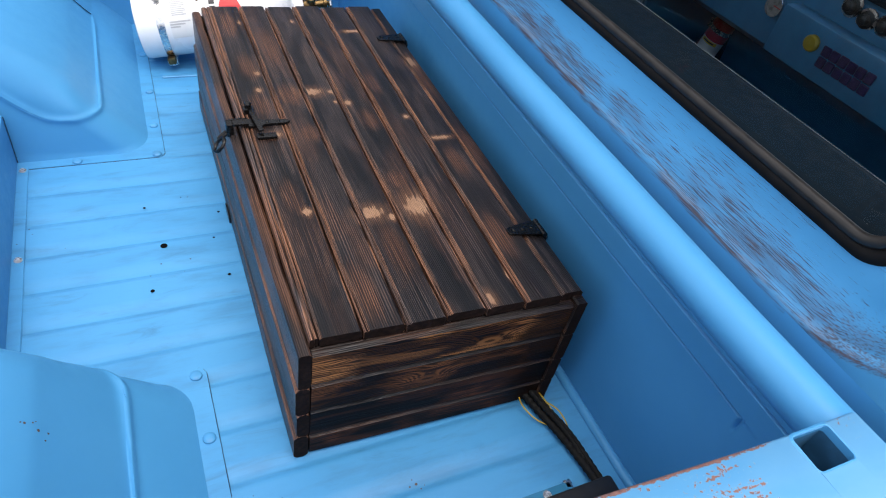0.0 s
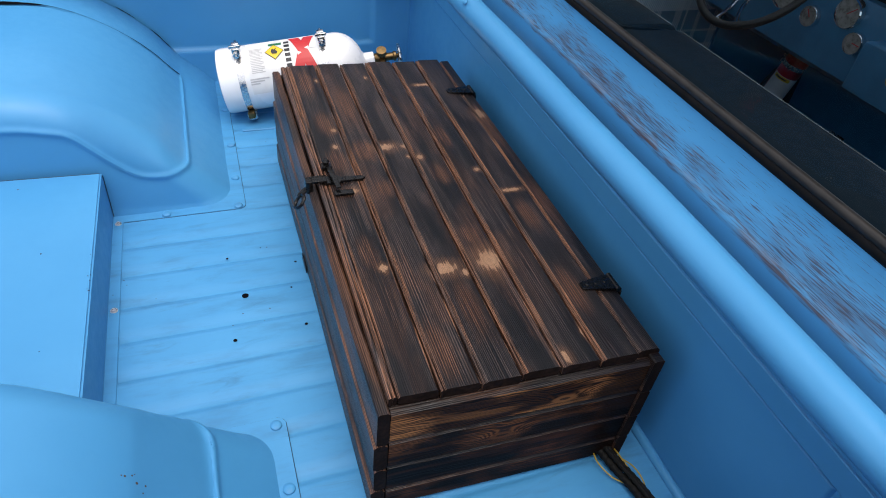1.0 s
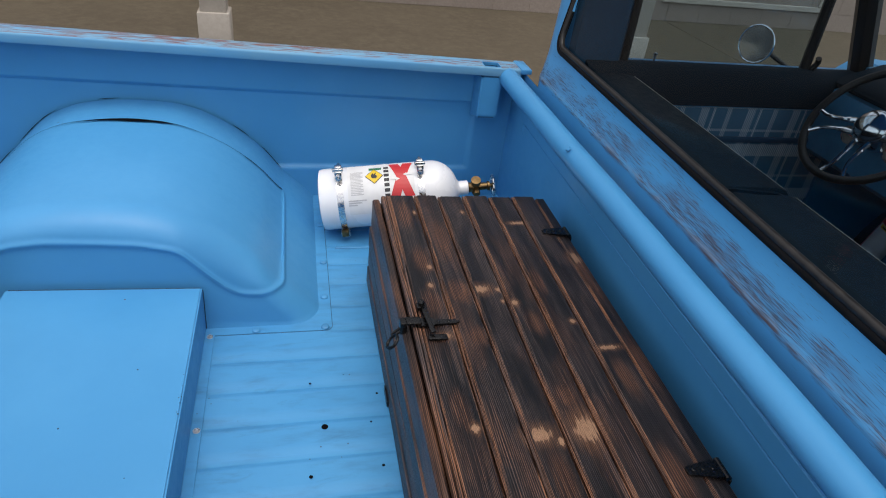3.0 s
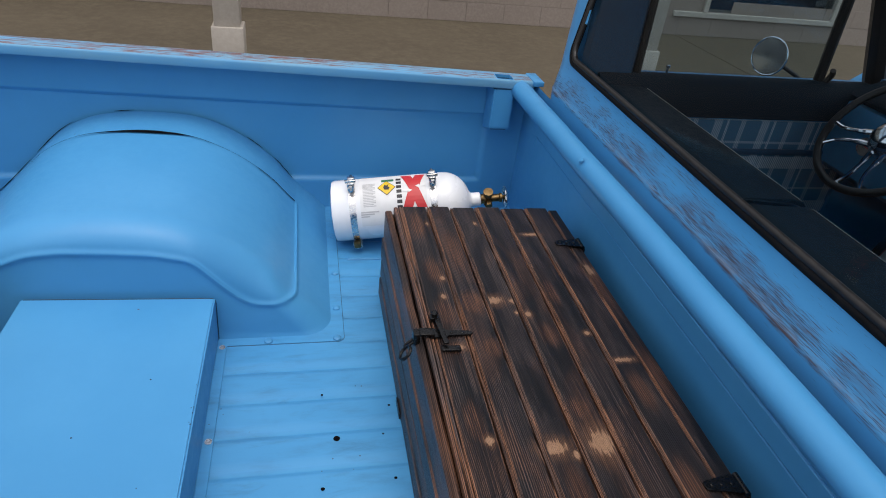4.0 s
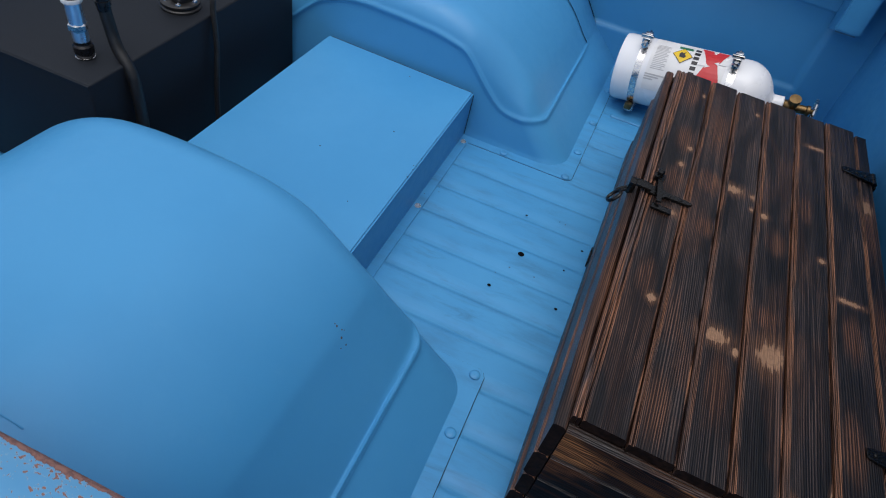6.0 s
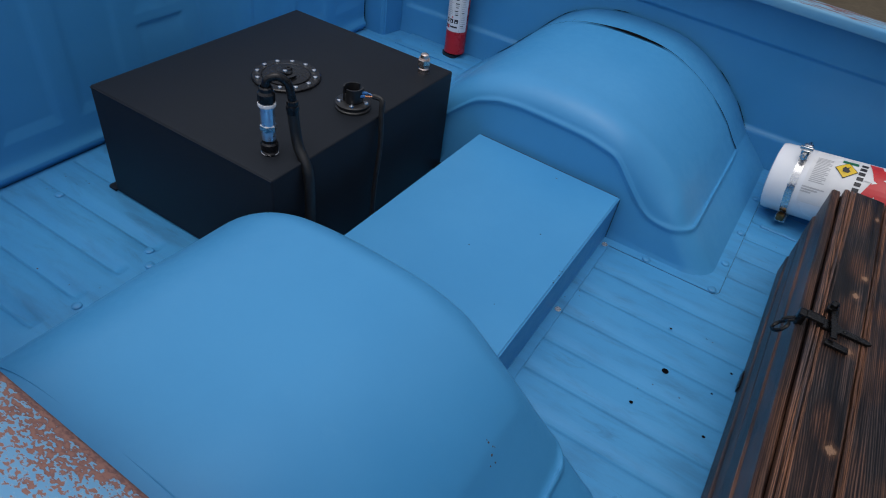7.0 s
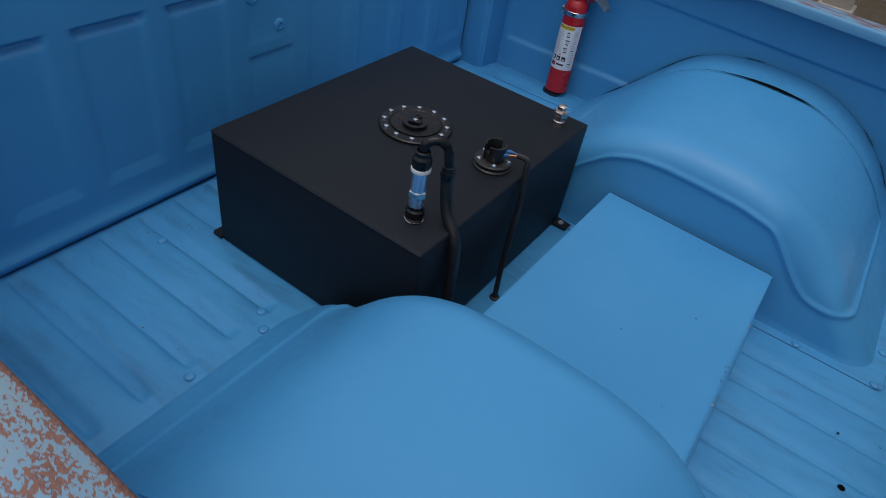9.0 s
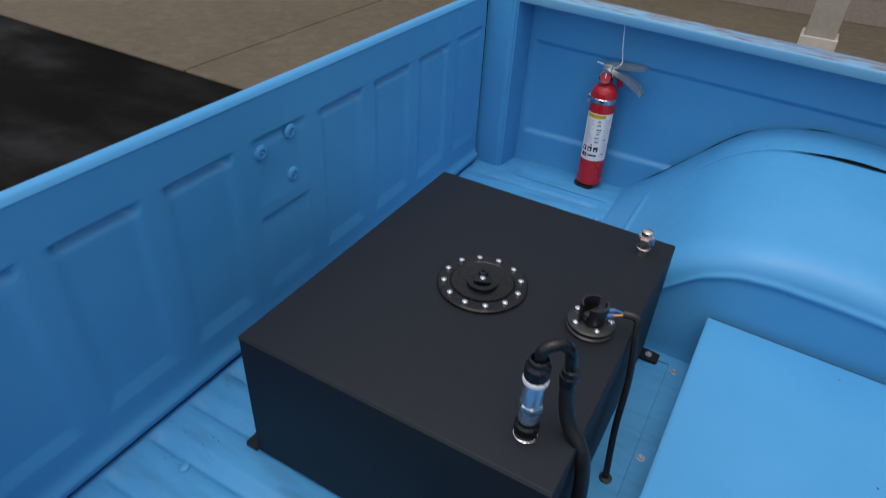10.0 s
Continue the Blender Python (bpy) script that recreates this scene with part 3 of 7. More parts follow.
def part(name, bm, material, parent, label="", smooth=35, m=None):
    """Links a bmesh as one mesh under a thing or a part."""
    ob = new(name, mesh_of(name, bm, material, smooth))
    adopt(ob, parent, m)
    return tagged(ob, label) if label else ob


def piece(name, me, parent, m, label=""):
    """Another object on a shared mesh."""
    ob = adopt(new(name, me), parent, m)
    return tagged(ob, label) if label else ob


def single(name, bm, material, label, category, kind="", smooth=35, group=""):
    ob = new(name, mesh_of(name, bm, material, smooth))
    WORLD[ob.name] = Matrix()
    return tagged(ob, label, category, group, kind)


def box(bm, x0, x1, y0, y1, z0, z1, bevel=0.0, seg=2):
    """A box with rounded edges."""
    r = bmesh.ops.create_cube(bm, size=1, matrix=Matrix.LocRotScale(((x0 + x1) / 2, (y0 + y1) / 2, (z0 + z1) / 2), None, (x1 - x0, y1 - y0, z1 - z0)))
    if bevel:
        edges = list({e for v in r["verts"] for e in v.link_edges})
        bmesh.ops.bevel(bm, geom=edges, offset=bevel, segments=seg, profile=0.5, affect="EDGES")
    return bm


def lathe(bm, rows, seg=24, m=None, mat=0):
    """Turns rows of (radius, height) about the z axis."""
    m = m or Matrix()
    rings = []
    for r, h in rows:
        if r < 1e-6:
            rings.append([bm.verts.new(m @ Vector((0, 0, h)))])
        else:
            rings.append([bm.verts.new(m @ Vector((r * math.cos(2 * math.pi * i / seg), r * math.sin(2 * math.pi * i / seg), h))) for i in range(seg)])
    for a, b in zip(rings, rings[1:]):
        for i in range(seg):
            j = (i + 1) % seg
            loop = [a[i % len(a)], a[j % len(a)], b[j % len(b)], b[i % len(b)]]
            loop = list(dict.fromkeys(loop))
            if len(loop) > 2:
                bm.faces.new(loop).material_index = mat
    return bm


def smooth_path(points, n=6):
    """Catmull-Rom through the points."""
    p = [Vector(q) for q in points]
    p = [2 * p[0] - p[1], *p, 2 * p[-1] - p[-2]]
    out = []
    for a, b, c, d in zip(p, p[1:], p[2:], p[3:]):
        for i in range(n):
            t = i / n
            out.append(0.5 * (2 * b + (c - a) * t + (2 * a - 5 * b + 4 * c - d) * t * t + (3 * b - a - 3 * c + d) * t ** 3))
    return out + [p[-2]]


def tube(bm, points, radius, seg=10, closed=False, caps=True, mat=0):
    """A round bar along points; radius may be a list."""
    p = [Vector(q) for q in points]
    k = len(p)
    rings, up = [], None
    for i in range(k):
        a = p[(i - 1) % k] if closed or i else p[0]
        b = p[(i + 1) % k] if closed or i < k - 1 else p[-1]
        d = (b - a).normalized()
        if up is None:
            up = Vector((0, 0, 1)) if abs(d.z) < 0.9 else Vector((1, 0, 0))
        up = (up - up.dot(d) * d).normalized()
        side = d.cross(up)
        r = radius[i] if isinstance(radius, (list, tuple)) else radius
        rings.append([bm.verts.new(p[i] + r * (math.cos(2 * math.pi * j / seg) * up + math.sin(2 * math.pi * j / seg) * side)) for j in range(seg)])
    pairs = list(zip(rings, rings[1:])) + ([(rings[-1], rings[0])] if closed else [])
    for a, b in pairs:
        for j in range(seg):
            bm.faces.new((a[j], a[(j + 1) % seg], b[(j + 1) % seg], b[j])).material_index = mat
    if caps and not closed:
        bm.faces.new(rings[0]).material_index = mat
        bm.faces.new(rings[-1][::-1]).material_index = mat
    return bm


def sheet(bm, us, vs, f, keep=None):
    """A grid of points f(u, v); keep(u, v) says which cells stay, by their middle."""
    grid = [[bm.verts.new(f(u, v)) for v in vs] for u in us]
    for i in range(len(us) - 1):
        for j in range(len(vs) - 1):
            if keep is None or keep((us[i] + us[i + 1]) / 2, (vs[j] + vs[j + 1]) / 2):
                bm.faces.new((grid[i][j], grid[i + 1][j], grid[i + 1][j + 1], grid[i][j + 1]))
    loose = [v for v in bm.verts if not v.link_faces]
    bmesh.ops.delete(bm, geom=loose, context="VERTS")
    return bm


def extrude_profile(bm, profile, x0, x1, axis=0, close=True):
    """A closed outline in the two other axes, drawn out along one axis."""
    def at(x, a, b):
        return (x, a, b) if axis == 0 else (a, x, b) if axis == 1 else (a, b, x)
    r0 = [bm.verts.new(at(x0, *p)) for p in profile]
    r1 = [bm.verts.new(at(x1, *p)) for p in profile]
    k = len(profile)
    for i in range(k if close else k - 1):
        bm.faces.new((r0[i], r0[(i + 1) % k], r1[(i + 1) % k], r1[i]))
    if close:
        bm.faces.new(r0[::-1])
        bm.faces.new(r1)
    return bm


def thicken(bm, depth):
    bmesh.ops.recalc_face_normals(bm, faces=bm.faces[:])
    bmesh.ops.solidify(bm, geom=bm.faces[:], thickness=depth)
    return bm


def ease(a, b, v):
    t = min(1.0, max(0.0, (v - a) / (b - a)))
    return t * t * (3 - 2 * t)


def spread(a, b, n):
    return [a + (b - a) * i / (n - 1) for i in range(n)]


def dense(*spans):
    """Sorted joined values of several (a, b, n) spans."""
    return sorted({round(v, 5) for s in spans for v in spread(*s)})


def rivet_mesh(name, r, h, mat):
    return mesh_of(name, lathe(bmesh.new(), [(r * 1.05, 0), (r, h * 0.5), (r * 0.8, h * 0.85), (r * 0.4, h), (0, h)], 14), mat)


def hex_mesh(name, r, h, mat, washer=0.0):
    bm = bmesh.new()
    if washer:
        lathe(bm, [(washer, 0), (washer, h * 0.25), (r * 0.5, h * 0.25)], 16)
    lathe(bm, [(r, 0), (r, h * 0.85), (r * 0.85, h), (0, h)], 6)
    return mesh_of(name, bm, mat, 25)


# ---- the setting: ground, pavement, building ----
GROUND = -0.55
bm = bmesh.new()
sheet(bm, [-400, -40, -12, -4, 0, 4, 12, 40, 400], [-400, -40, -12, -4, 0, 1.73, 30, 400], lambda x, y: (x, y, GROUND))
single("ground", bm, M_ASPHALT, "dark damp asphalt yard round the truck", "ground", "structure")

# Pavement slabs beside the yard, with open joints.
pavement = thing("pavement", (0, 3.7, GROUND), "stained tan concrete pavement in large slabs", "pavement", kind="structure")
JOINTS = [-17.0, -10.4, -7.08, -3.66, 4.0, 9.5, 16.0]
for x0, x1 in zip(JOINTS, JOINTS[1:]):
    bm = bmesh.new()
    box(bm, x0 + 0.005, x1 - 0.005, 1.73, 5.80, GROUND - 0.08, GROUND + 0.012, 0.006, 1)
    part("slab", bm, M_CONCRETE, pavement)

WALL_Y = 5.80
wall = thing("wall_building", (0, WALL_Y, GROUND), "beige painted block wall behind the pavement", "wall", kind="structure")
WIN = (4.25, 5.95, -0.28, 1.0)
bm = bmesh.new()
box(bm, -14, WIN[0], WALL_Y, WALL_Y + 0.2, GROUND, 3.2)
box(bm, WIN[1], 14, WALL_Y, WALL_Y + 0.2, GROUND, 3.2)
box(bm, WIN[0], WIN[1], WALL_Y, WALL_Y + 0.2, GROUND, WIN[2])
box(bm, WIN[0], WIN[1], WALL_Y, WALL_Y + 0.2, WIN[3], 3.2)
part("wall_core", bm, M_WALL, wall)
random.seed(5)
block = mesh_of("block", box(bmesh.new(), 0, 0.3975, -0.004, 0.0, 0, 0.1895, 0.002, 1), M_WALL)
for row in range(2):
    for i in range(26):
        if row == 0 or random.random() > 0.12:
            piece("block", block, wall, pose(-4.0 + 0.4 * i + 0.2 * (row % 2), WALL_Y - 0.001 - 0.003 * random.random(), GROUND + 0.014 + 0.192 * row, 0, 0, random.uniform(-0.3, 0.3)))
window = thing("window_1", (5.1, WALL_Y, WIN[2]), "dark shop window with a white frame in the wall", "window", kind="structure")
for x0, x1, z0, z1, nm in ((WIN[0], WIN[0] + 0.06, WIN[2], WIN[3], "window_frame"), (WIN[1] - 0.06, WIN[1], WIN[2], WIN[3], "window_frame"),
                           (WIN[0] + 0.06, WIN[1] - 0.06, WIN[3] - 0.06, WIN[3], "window_frame"), (WIN[0] - 0.35, WIN[1] + 0.05, WIN[2] - 0.06, WIN[2] - 0.002, "window_sill")):
    part(nm, box(bmesh.new(), x0, x1, WALL_Y - 0.03, WALL_Y + 0.05, z0, z1, 0.006, 1), M_POST, window)
part("pane", box(bmesh.new(), WIN[0] + 0.06, WIN[1] - 0.06, WALL_Y + 0.02, WALL_Y + 0.026, WIN[2], WIN[3] - 0.06), M_GLASS, window, "dark reflecting glass")
# A dark sheet behind the pane; the room's dimness is its colour.
part("room_back", box(bmesh.new(), WIN[0] - 0.2, WIN[1] + 0.2, WALL_Y + 0.6, WALL_Y + 0.65, WIN[2] - 0.3, WIN[3] + 0.3), M_CABIN, window, "dark sheet painted in for the dim room behind the glass")


def porch_post(x, y):
    post = thing("porch_post", (x, y, GROUND), "pale painted square porch post with a boxed foot", "post", "posts of the porch")
    part("shaft", box(bmesh.new(), x - 0.080, x + 0.080, y - 0.080, y + 0.080, -0.16, 3.2, 0.008), M_POST, post)
    part("foot_box", box(bmesh.new(), x - 0.098, x + 0.098, y - 0.098, y + 0.098, GROUND + 0.012, -0.158, 0.006), M_POST, post)
    for s in (-1, 1):
        part("foot_plate", box(bmesh.new(), x + s * 0.14 - 0.032, x + s * 0.14 + 0.032, y - 0.06, y + 0.06, GROUND + 0.012, GROUND + 0.10, 0.02), M_POST, post)
    return post


porch_post(-0.51, 3.6)
porch_post(2.42, 3.6)
bm = bmesh.new()
box(bm, -14, 14, 3.5, 3.7, 3.2, 3.4, 0.01)
single("porch_beam", bm, M_ROOFING, "plain painted beam over the porch posts", "beam", "structure")


# ---- the truck ----
truck = thing("pickup_truck", (0, 0, GROUND), "light blue vintage pickup with an open bed and worn paint", "pickup truck")
FLOOR_X0, FLOOR_X1 = -1.305, 0.582
RIBS = [0.018 + 0.083 * k for k in range(-10, 11)]


def rib_depth(y):
    """Pressed grooves along the bed, steeper on the near side."""
    d = 0.0
    for r in RIBS:
        u = y - r
        if -0.008 < u < 0.03:
            d = max(d, ease(-0.008, 0.002, u) * (1 - ease(0.004, 0.03, u)))
    return 0.0039 * d


HOLES = [(0.0, 0.0, 0.0085), (-0.023, 0.111, 0.0035), (0.104, 0.073, 0.0035), (-0.028, -0.105, 0.0048), (0.096, -0.096, 0.004), (0.085, 0.003, 0.0028), (0.043, 0.13, 0.0016)]


def build_floor():
    """The pressed steel floor, with the ribs stopping short of the wheelhouses and the ends."""
    ys = sorted({round(r + d + k, 4) for r in RIBS for k in (0.0, -0.032) for d in (-0.04, -0.02, -0.008, -0.004, 0.002, 0.004, 0.012, 0.02, 0.03)})
    ys = [-0.884] + [y for y in ys if -0.88 < y < 0.88] + [0.884]
    xs = dense((FLOOR_X0, -1.24, 5), (-1.24, -0.96, 12), (-0.96, -0.90, 8), (-0.90, -0.24, 10), (-0.24, 0.50, 34), (0.50, FLOOR_X1, 8))

    def f(x, y):
        back = ease(-1.290, -1.265, x) * (1 - ease(-0.932, -0.910, x)) if abs(y) < 0.745 else 0.0
        fade = ease(-0.24, -0.22, x) * (1 - ease(0.51, 0.535, x))
        # No groove under the flange of the far wheelhouse.
        if 0.25 < y < 0.30 and x < 0.04:
            fade *= ease(0.03, 0.04, x)
        wave = 0.0007 * noise.noise((5 * x, 5 * y, 0.3))
        return (x, y, -rib_depth(y) * fade - 2.6 * rib_depth(y + 0.032) * back + wave)

    return sheet(bmesh.new(), xs, ys, f)


bed_floor = part("bed_floor", build_floor(), M_FLOOR, truck, "ribbed blue steel floor with scuffs and drilled holes", 50)
# Drilled holes are dark discs on the sheet, their inner shade painted.
for x, y, r in HOLES:
    r *= 0.66
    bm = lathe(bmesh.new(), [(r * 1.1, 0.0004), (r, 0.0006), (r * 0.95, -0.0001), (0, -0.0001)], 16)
    part("drilled_hole", bm, M_GAPSHADE, bed_floor, "small dark disc painting the shade of a drilled hole", m=pose(x, y, 0.0006))

for x, y, r in ((0.270, -0.555, 0.0022), (0.274, -0.564, 0.0013), (0.260, -0.556, 0.0016), (0.266, -0.548, 0.0010), (0.281, -0.560, 0.0009), (-1.043, -0.505, 0.0026)):
    part("rust_spot", lathe(bmesh.new(), [(r, 0.0), (r * 0.7, 0.0004), (0, 0.0005)], 7), M_CHIP, bed_floor, "small rust spot", 0, m=pose(x, y, 0.0004 - 2.6 * rib_depth(y + 0.032) * (x < -0.9) - rib_depth(y) * (x > 0)))

# Raised cross strip under the bottle and at the front of the bed.
bm = box(bmesh.new(), 0.055, 0.50, 0.585, 0.597, -0.001, 0.004, 0.002, 1)
part("floor_bead", bm, M_FLOOR, truck)


# -- wheelhouses --
ARCH = [(-0.882, 0.004), (-0.80, 0.076), (-0.72, 0.158), (-0.65, 0.225), (-0.58, 0.262), (-0.50, 0.277), (-0.40, 0.279), (-0.30, 0.265), (-0.20, 0.213), (-0.12, 0.142), (-0.073, 0.083)]
BEAD = [(-0.882, 0.0), (-0.80, 0.072), (-0.76, 0.084), (-0.71, 0.095), (-0.665, 0.141), (-0.614, 0.187), (-0.558, 0.209), (-0.50, 0.215), (-0.414, 0.212), (-0.340, 0.207), (-0.290, 0.196), (-0.268, 0.190), (-0.242, 0.161), (-0.206, 0.120), (-0.174, 0.090), (-0.150, 0.081), (-0.118, 0.079), (-0.073, 0.079)]
INNER, OUTER, CORNER, FRONT = 0.293, 0.876, 0.062, 0.006
TURN_X, TURN_R = -0.125, 0.052


def along(table, x, blur=0.012):
    xs, zs = zip(*table)
    return float(sum(np.interp(x + d * blur, xs, zs) * w for d, w in ((-1, 0.2), (-0.5, 0.2), (0, 0.2), (0.5, 0.2), (1, 0.2))))


def arch(x):
    """The wheelhouse's crown over x: a smooth curve through the arch's points."""
    xs, zs = (np.array(v) for v in zip(*ARCH))
    slope = np.gradient(zs, xs)
    x = min(max(x, xs[0]), xs[-1])
    i = min(int(np.searchsorted(xs, x, side="right")) - 1, len(xs) - 2)
    w = xs[i + 1] - xs[i]
    t = (x - xs[i]) / w
    return float((1 + 2 * t) * (1 - t) ** 2 * zs[i] + t * (1 - t) ** 2 * w * slope[i] + t * t * (3 - 2 * t) * zs[i + 1] + t * t * (t - 1) * w * slope[i + 1])


def skirt_top(x):
    """The bead's line over x: along the inner face, then round the front corner."""
    edge = INNER
    u = min(max(0.0, -0.882 + CORNER - x), CORNER)
    edge += CORNER - math.sqrt(CORNER * CORNER - u * u) + 0.012
    u = min(max(0.0, x - TURN_X), TURN_R)
    edge += TURN_R - math.sqrt(TURN_R * TURN_R - u * u)
    return edge, min(along(BEAD, x), arch(x) * 0.985)


def dome_point(x, v, tall=1.0):
    """A point of the upper wheelhouse over x; v runs from the bead (1) over the shoulder (2) to the side wall (3)."""
    top = sum(arch(x + d) for d in (-0.016, -0.008, 0.0, 0.008, 0.016)) / 5
    top *= 1 + (tall - 1) * ease(0.08, 0.2, top)
    e1, bead = skirt_top(x)
    top = min(top, bead + 1.34 * max(0.0, -0.073 - x))
    width = 0.070
    crown = max(bead, top * 0.955)
    if v <= 2.0:
        q = (v - 1.0) * math.pi / 2
        return (x, e1 + width * (1 - math.cos(q)), bead + (crown - bead) * math.sin(q))
    t = v - 2.0
    y2 = e1 + width
    return (x, y2 + (OUTER - y2) * t, crown + (max(top, bead) - crown) * math.sin(t * math.pi / 2))


def skirt_lines(xs, vs):
    """Pairs of a foot and a bead point: along the inner face, round the front corner, across the front."""
    lines = []
    for x in xs:
        if x > TURN_X:
            continue
        e1, bead = skirt_top(x)
        foot_x = x + 0.068 * ease(-0.30, TURN_X, x)
        lines.append(((foot_x, e1 - 0.012, 0.0), (x, e1, bead)))
    for x in [v for v in xs if v > TURN_X]:
        e1, bead = skirt_top(x)
        a = math.asin(min(1.0, (x - TURN_X) / TURN_R))
        lines.append(((-0.057 + (FRONT + 0.057) * math.sin(a), INNER + 0.063 * (1 - math.cos(a)), 0.0), (x, e1, bead)))
    for v in vs[1:]:
        k = dome_point(-0.073, v)
        lines.append(((FRONT + 0.004 * ease(0.4, 0.8, k[1]), k[1], 0.0), k))
    return lines


def wheelhouse(side):
    """One wheelhouse: a pressed dome with a raised bead, its bolted flange and a split seam."""
    tall = 1.0 if side > 0 else 1.09
    us = dense((-0.882, -0.83, 10), (-0.83, -0.77, 22), (-0.77, -0.30, 56), (-0.30, TURN_X, 40), (TURN_X, -0.08, 14), (-0.08, -0.073, 8))
    vs = dense((1.0, 1.3, 16), (1.3, 2.0, 14), (2.0, 3.0, 14))
    ts = [0.0, 0.03, 0.08, 0.15, 0.3, 0.5, 0.7, 0.8, 0.86, 0.9, 0.93, 0.95, 0.97, 0.985, 1.0]
    lines = skirt_lines(us, vs)
    ridge = np.array([k for f, k in lines if k[0] > -0.76] + [dome_point(-0.80 + 0.04 * ease(1.6, 1.0, v), v, tall) for v in spread(1.0, 2.86, 120)])

    def swell(x, y, z):
        return 0.0025 * noise.noise((4 * x, 4 * y + 7 * side, 2 * z)) * ease(0.02, 0.15, z)

    def lower(i, t):
        (fx, fy, fz), (kx, ky, kz) = lines[i]
        # The foot flares a little where it meets the flange.
        h = t + 0.10 * math.sin(math.pi * t) * ease(0.10, 0.02, kz)
        flare = 0.006 * (1 - ease(0.0, 0.10, t))
        x, y, z = fx + (kx - fx) * t, fy + (ky - fy) * t - flare * 0.5, fz + (kz - fz) * min(1.0, h)
        return (x, side * y, z + swell(x, y, z))

    def upper(u, v):
        x, y, z = dome_point(u, v, tall)
        if u < -0.8815:
            z = 0.0
        return (x, side * y, z + swell(x, y, z))

    bm = sheet(bmesh.new(), us, vs, upper)
    sheet(bm, range(len(lines)), ts, lower)
    bmesh.ops.remove_doubles(bm, verts=bm.verts[:], dist=0.0006)
    bmesh.ops.recalc_face_normals(bm, faces=bm.faces[:])
    bm.normal_update()
    # Raise the bead out of the sheet.
    moves = []
    for v in bm.verts:
        d = float(np.min(np.sum((ridge - np.array((v.co.x, side * v.co.y, v.co.z))) ** 2, axis=1))) ** 0.5
        if d < 0.03:
            n = v.normal if v.normal.z > -0.2 else -v.normal
            fade = 1 - ease(0.72, 0.76, side * v.co.y)
            moves.append((v, n * (0.0045 * math.exp(-(d / 0.0066) ** 2) * fade)))
    for v, move in moves:
        v.co += move
    dome = part("wheelhouse", bm, M_DOME, truck, "domed blue sheet-metal wheelhouse with a pressed bead", 60)
    # Flange on the floor, with a rounded front corner.
    bm = bmesh.new()
    edge = 0.268 if side > 0 else 0.280
    rim = [(-0.909, 0.876), (-0.909, edge + 0.009), (-0.899, edge), (0.018, edge), (0.026, edge + 0.004), (0.030, edge + 0.012), (0.034, 0.876)]
    hollow = [(-0.873, 0.876), (-0.873, 0.37), (-0.79, 0.297), (-0.08, 0.297), (-0.02, 0.33), (-0.004, 0.37), (-0.004, 0.876)]
    a = [[bm.verts.new((x, side * y, z)) for x, y in rim] for z in (0.0, 0.0019)]
    b = [bm.verts.new((x, side * y, 0.0019)) for x, y in hollow]
    for i in range(len(rim) - 1):
        bm.faces.new((a[0][i], a[0][i + 1], a[1][i + 1], a[1][i]))
        bm.faces.new((a[1][i], a[1][i + 1], b[i + 1], b[i]))
    part("flange", bm, M_FLOOR, dome, "flat bolted flange", 30)
    part("sealer_line", tube(bmesh.new(), [(x + (0.0006 if x > 0 else 0), side * (y - (0.0006 if x < 0.02 else 0)), 0.0002) for x, y in rim[1:]], 0.00055, 6), M_POCKET, dome, "dirty joint along the flange")
    for x, y in ((-0.13, 0.277), (-0.245, 0.279), (0.015, 0.277 if side > 0 else 0.295), (0.018, 0.383 if side > 0 else 0.404), (0.022, 0.524), (0.023, 0.70), (-0.890, 0.383), (-0.899, 0.524)) + (((-0.893, 0.68),) if side > 0 else ()):
        piece("rivet", RIVET, dome, pose(x, side * y, 0.0024))
    # The split where the widened skin meets the old wheelhouse: a tapering dark ribbon paints its shade.
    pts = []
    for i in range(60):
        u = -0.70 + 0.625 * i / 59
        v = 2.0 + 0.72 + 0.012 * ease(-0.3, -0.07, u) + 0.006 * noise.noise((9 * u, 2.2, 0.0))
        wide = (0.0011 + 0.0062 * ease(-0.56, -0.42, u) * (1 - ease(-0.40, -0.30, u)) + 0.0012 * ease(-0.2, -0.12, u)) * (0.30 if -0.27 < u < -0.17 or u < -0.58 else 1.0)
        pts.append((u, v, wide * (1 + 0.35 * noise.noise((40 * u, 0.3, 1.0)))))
    if side < 0:
        seam = [Vector(dome_point(u, 2.715, 1.09)) for u in spread(-0.66, -0.30, 24)]
        part("weld_seam", tube(bmesh.new(), [(p.x, -p.y, p.z + 0.0002) for p in seam], 0.0010, 6), M_DOME, dome, "painted weld seam")
        for u, v, r in ((-0.157, 2.13, 0.0016), (-0.151, 2.125, 0.0012), (-0.147, 2.14, 0.0019), (-0.140, 2.14, 0.0014), (-0.142, 2.16, 0.0011), (-0.160, 2.13, 0.0010), (-0.149, 2.12, 0.0008)):
            p, du, dv = (Vector(dome_point(*q, tall)) for q in ((u, v), (u + 0.004, v), (u, v + 0.02)))
            nrm = (du - p).cross(dv - p).normalized()
            nrm = Vector((nrm.x, -nrm.y, nrm.z)) * (1 if nrm.z > 0 else -1)
            at = Matrix.Translation((p.x, -p.y, p.z + swell(p.x, p.y, p.z))) @ nrm.to_track_quat("Z", "Y").to_matrix().to_4x4()
            part("paint_chip", lathe(bmesh.new(), [(r, 0.0), (r * 0.7, 0.0005), (0, 0.0006)], 7), M_CHIP, dome, "small rusty chip in the paint", 0, m=at)
        return dome
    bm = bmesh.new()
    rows = []
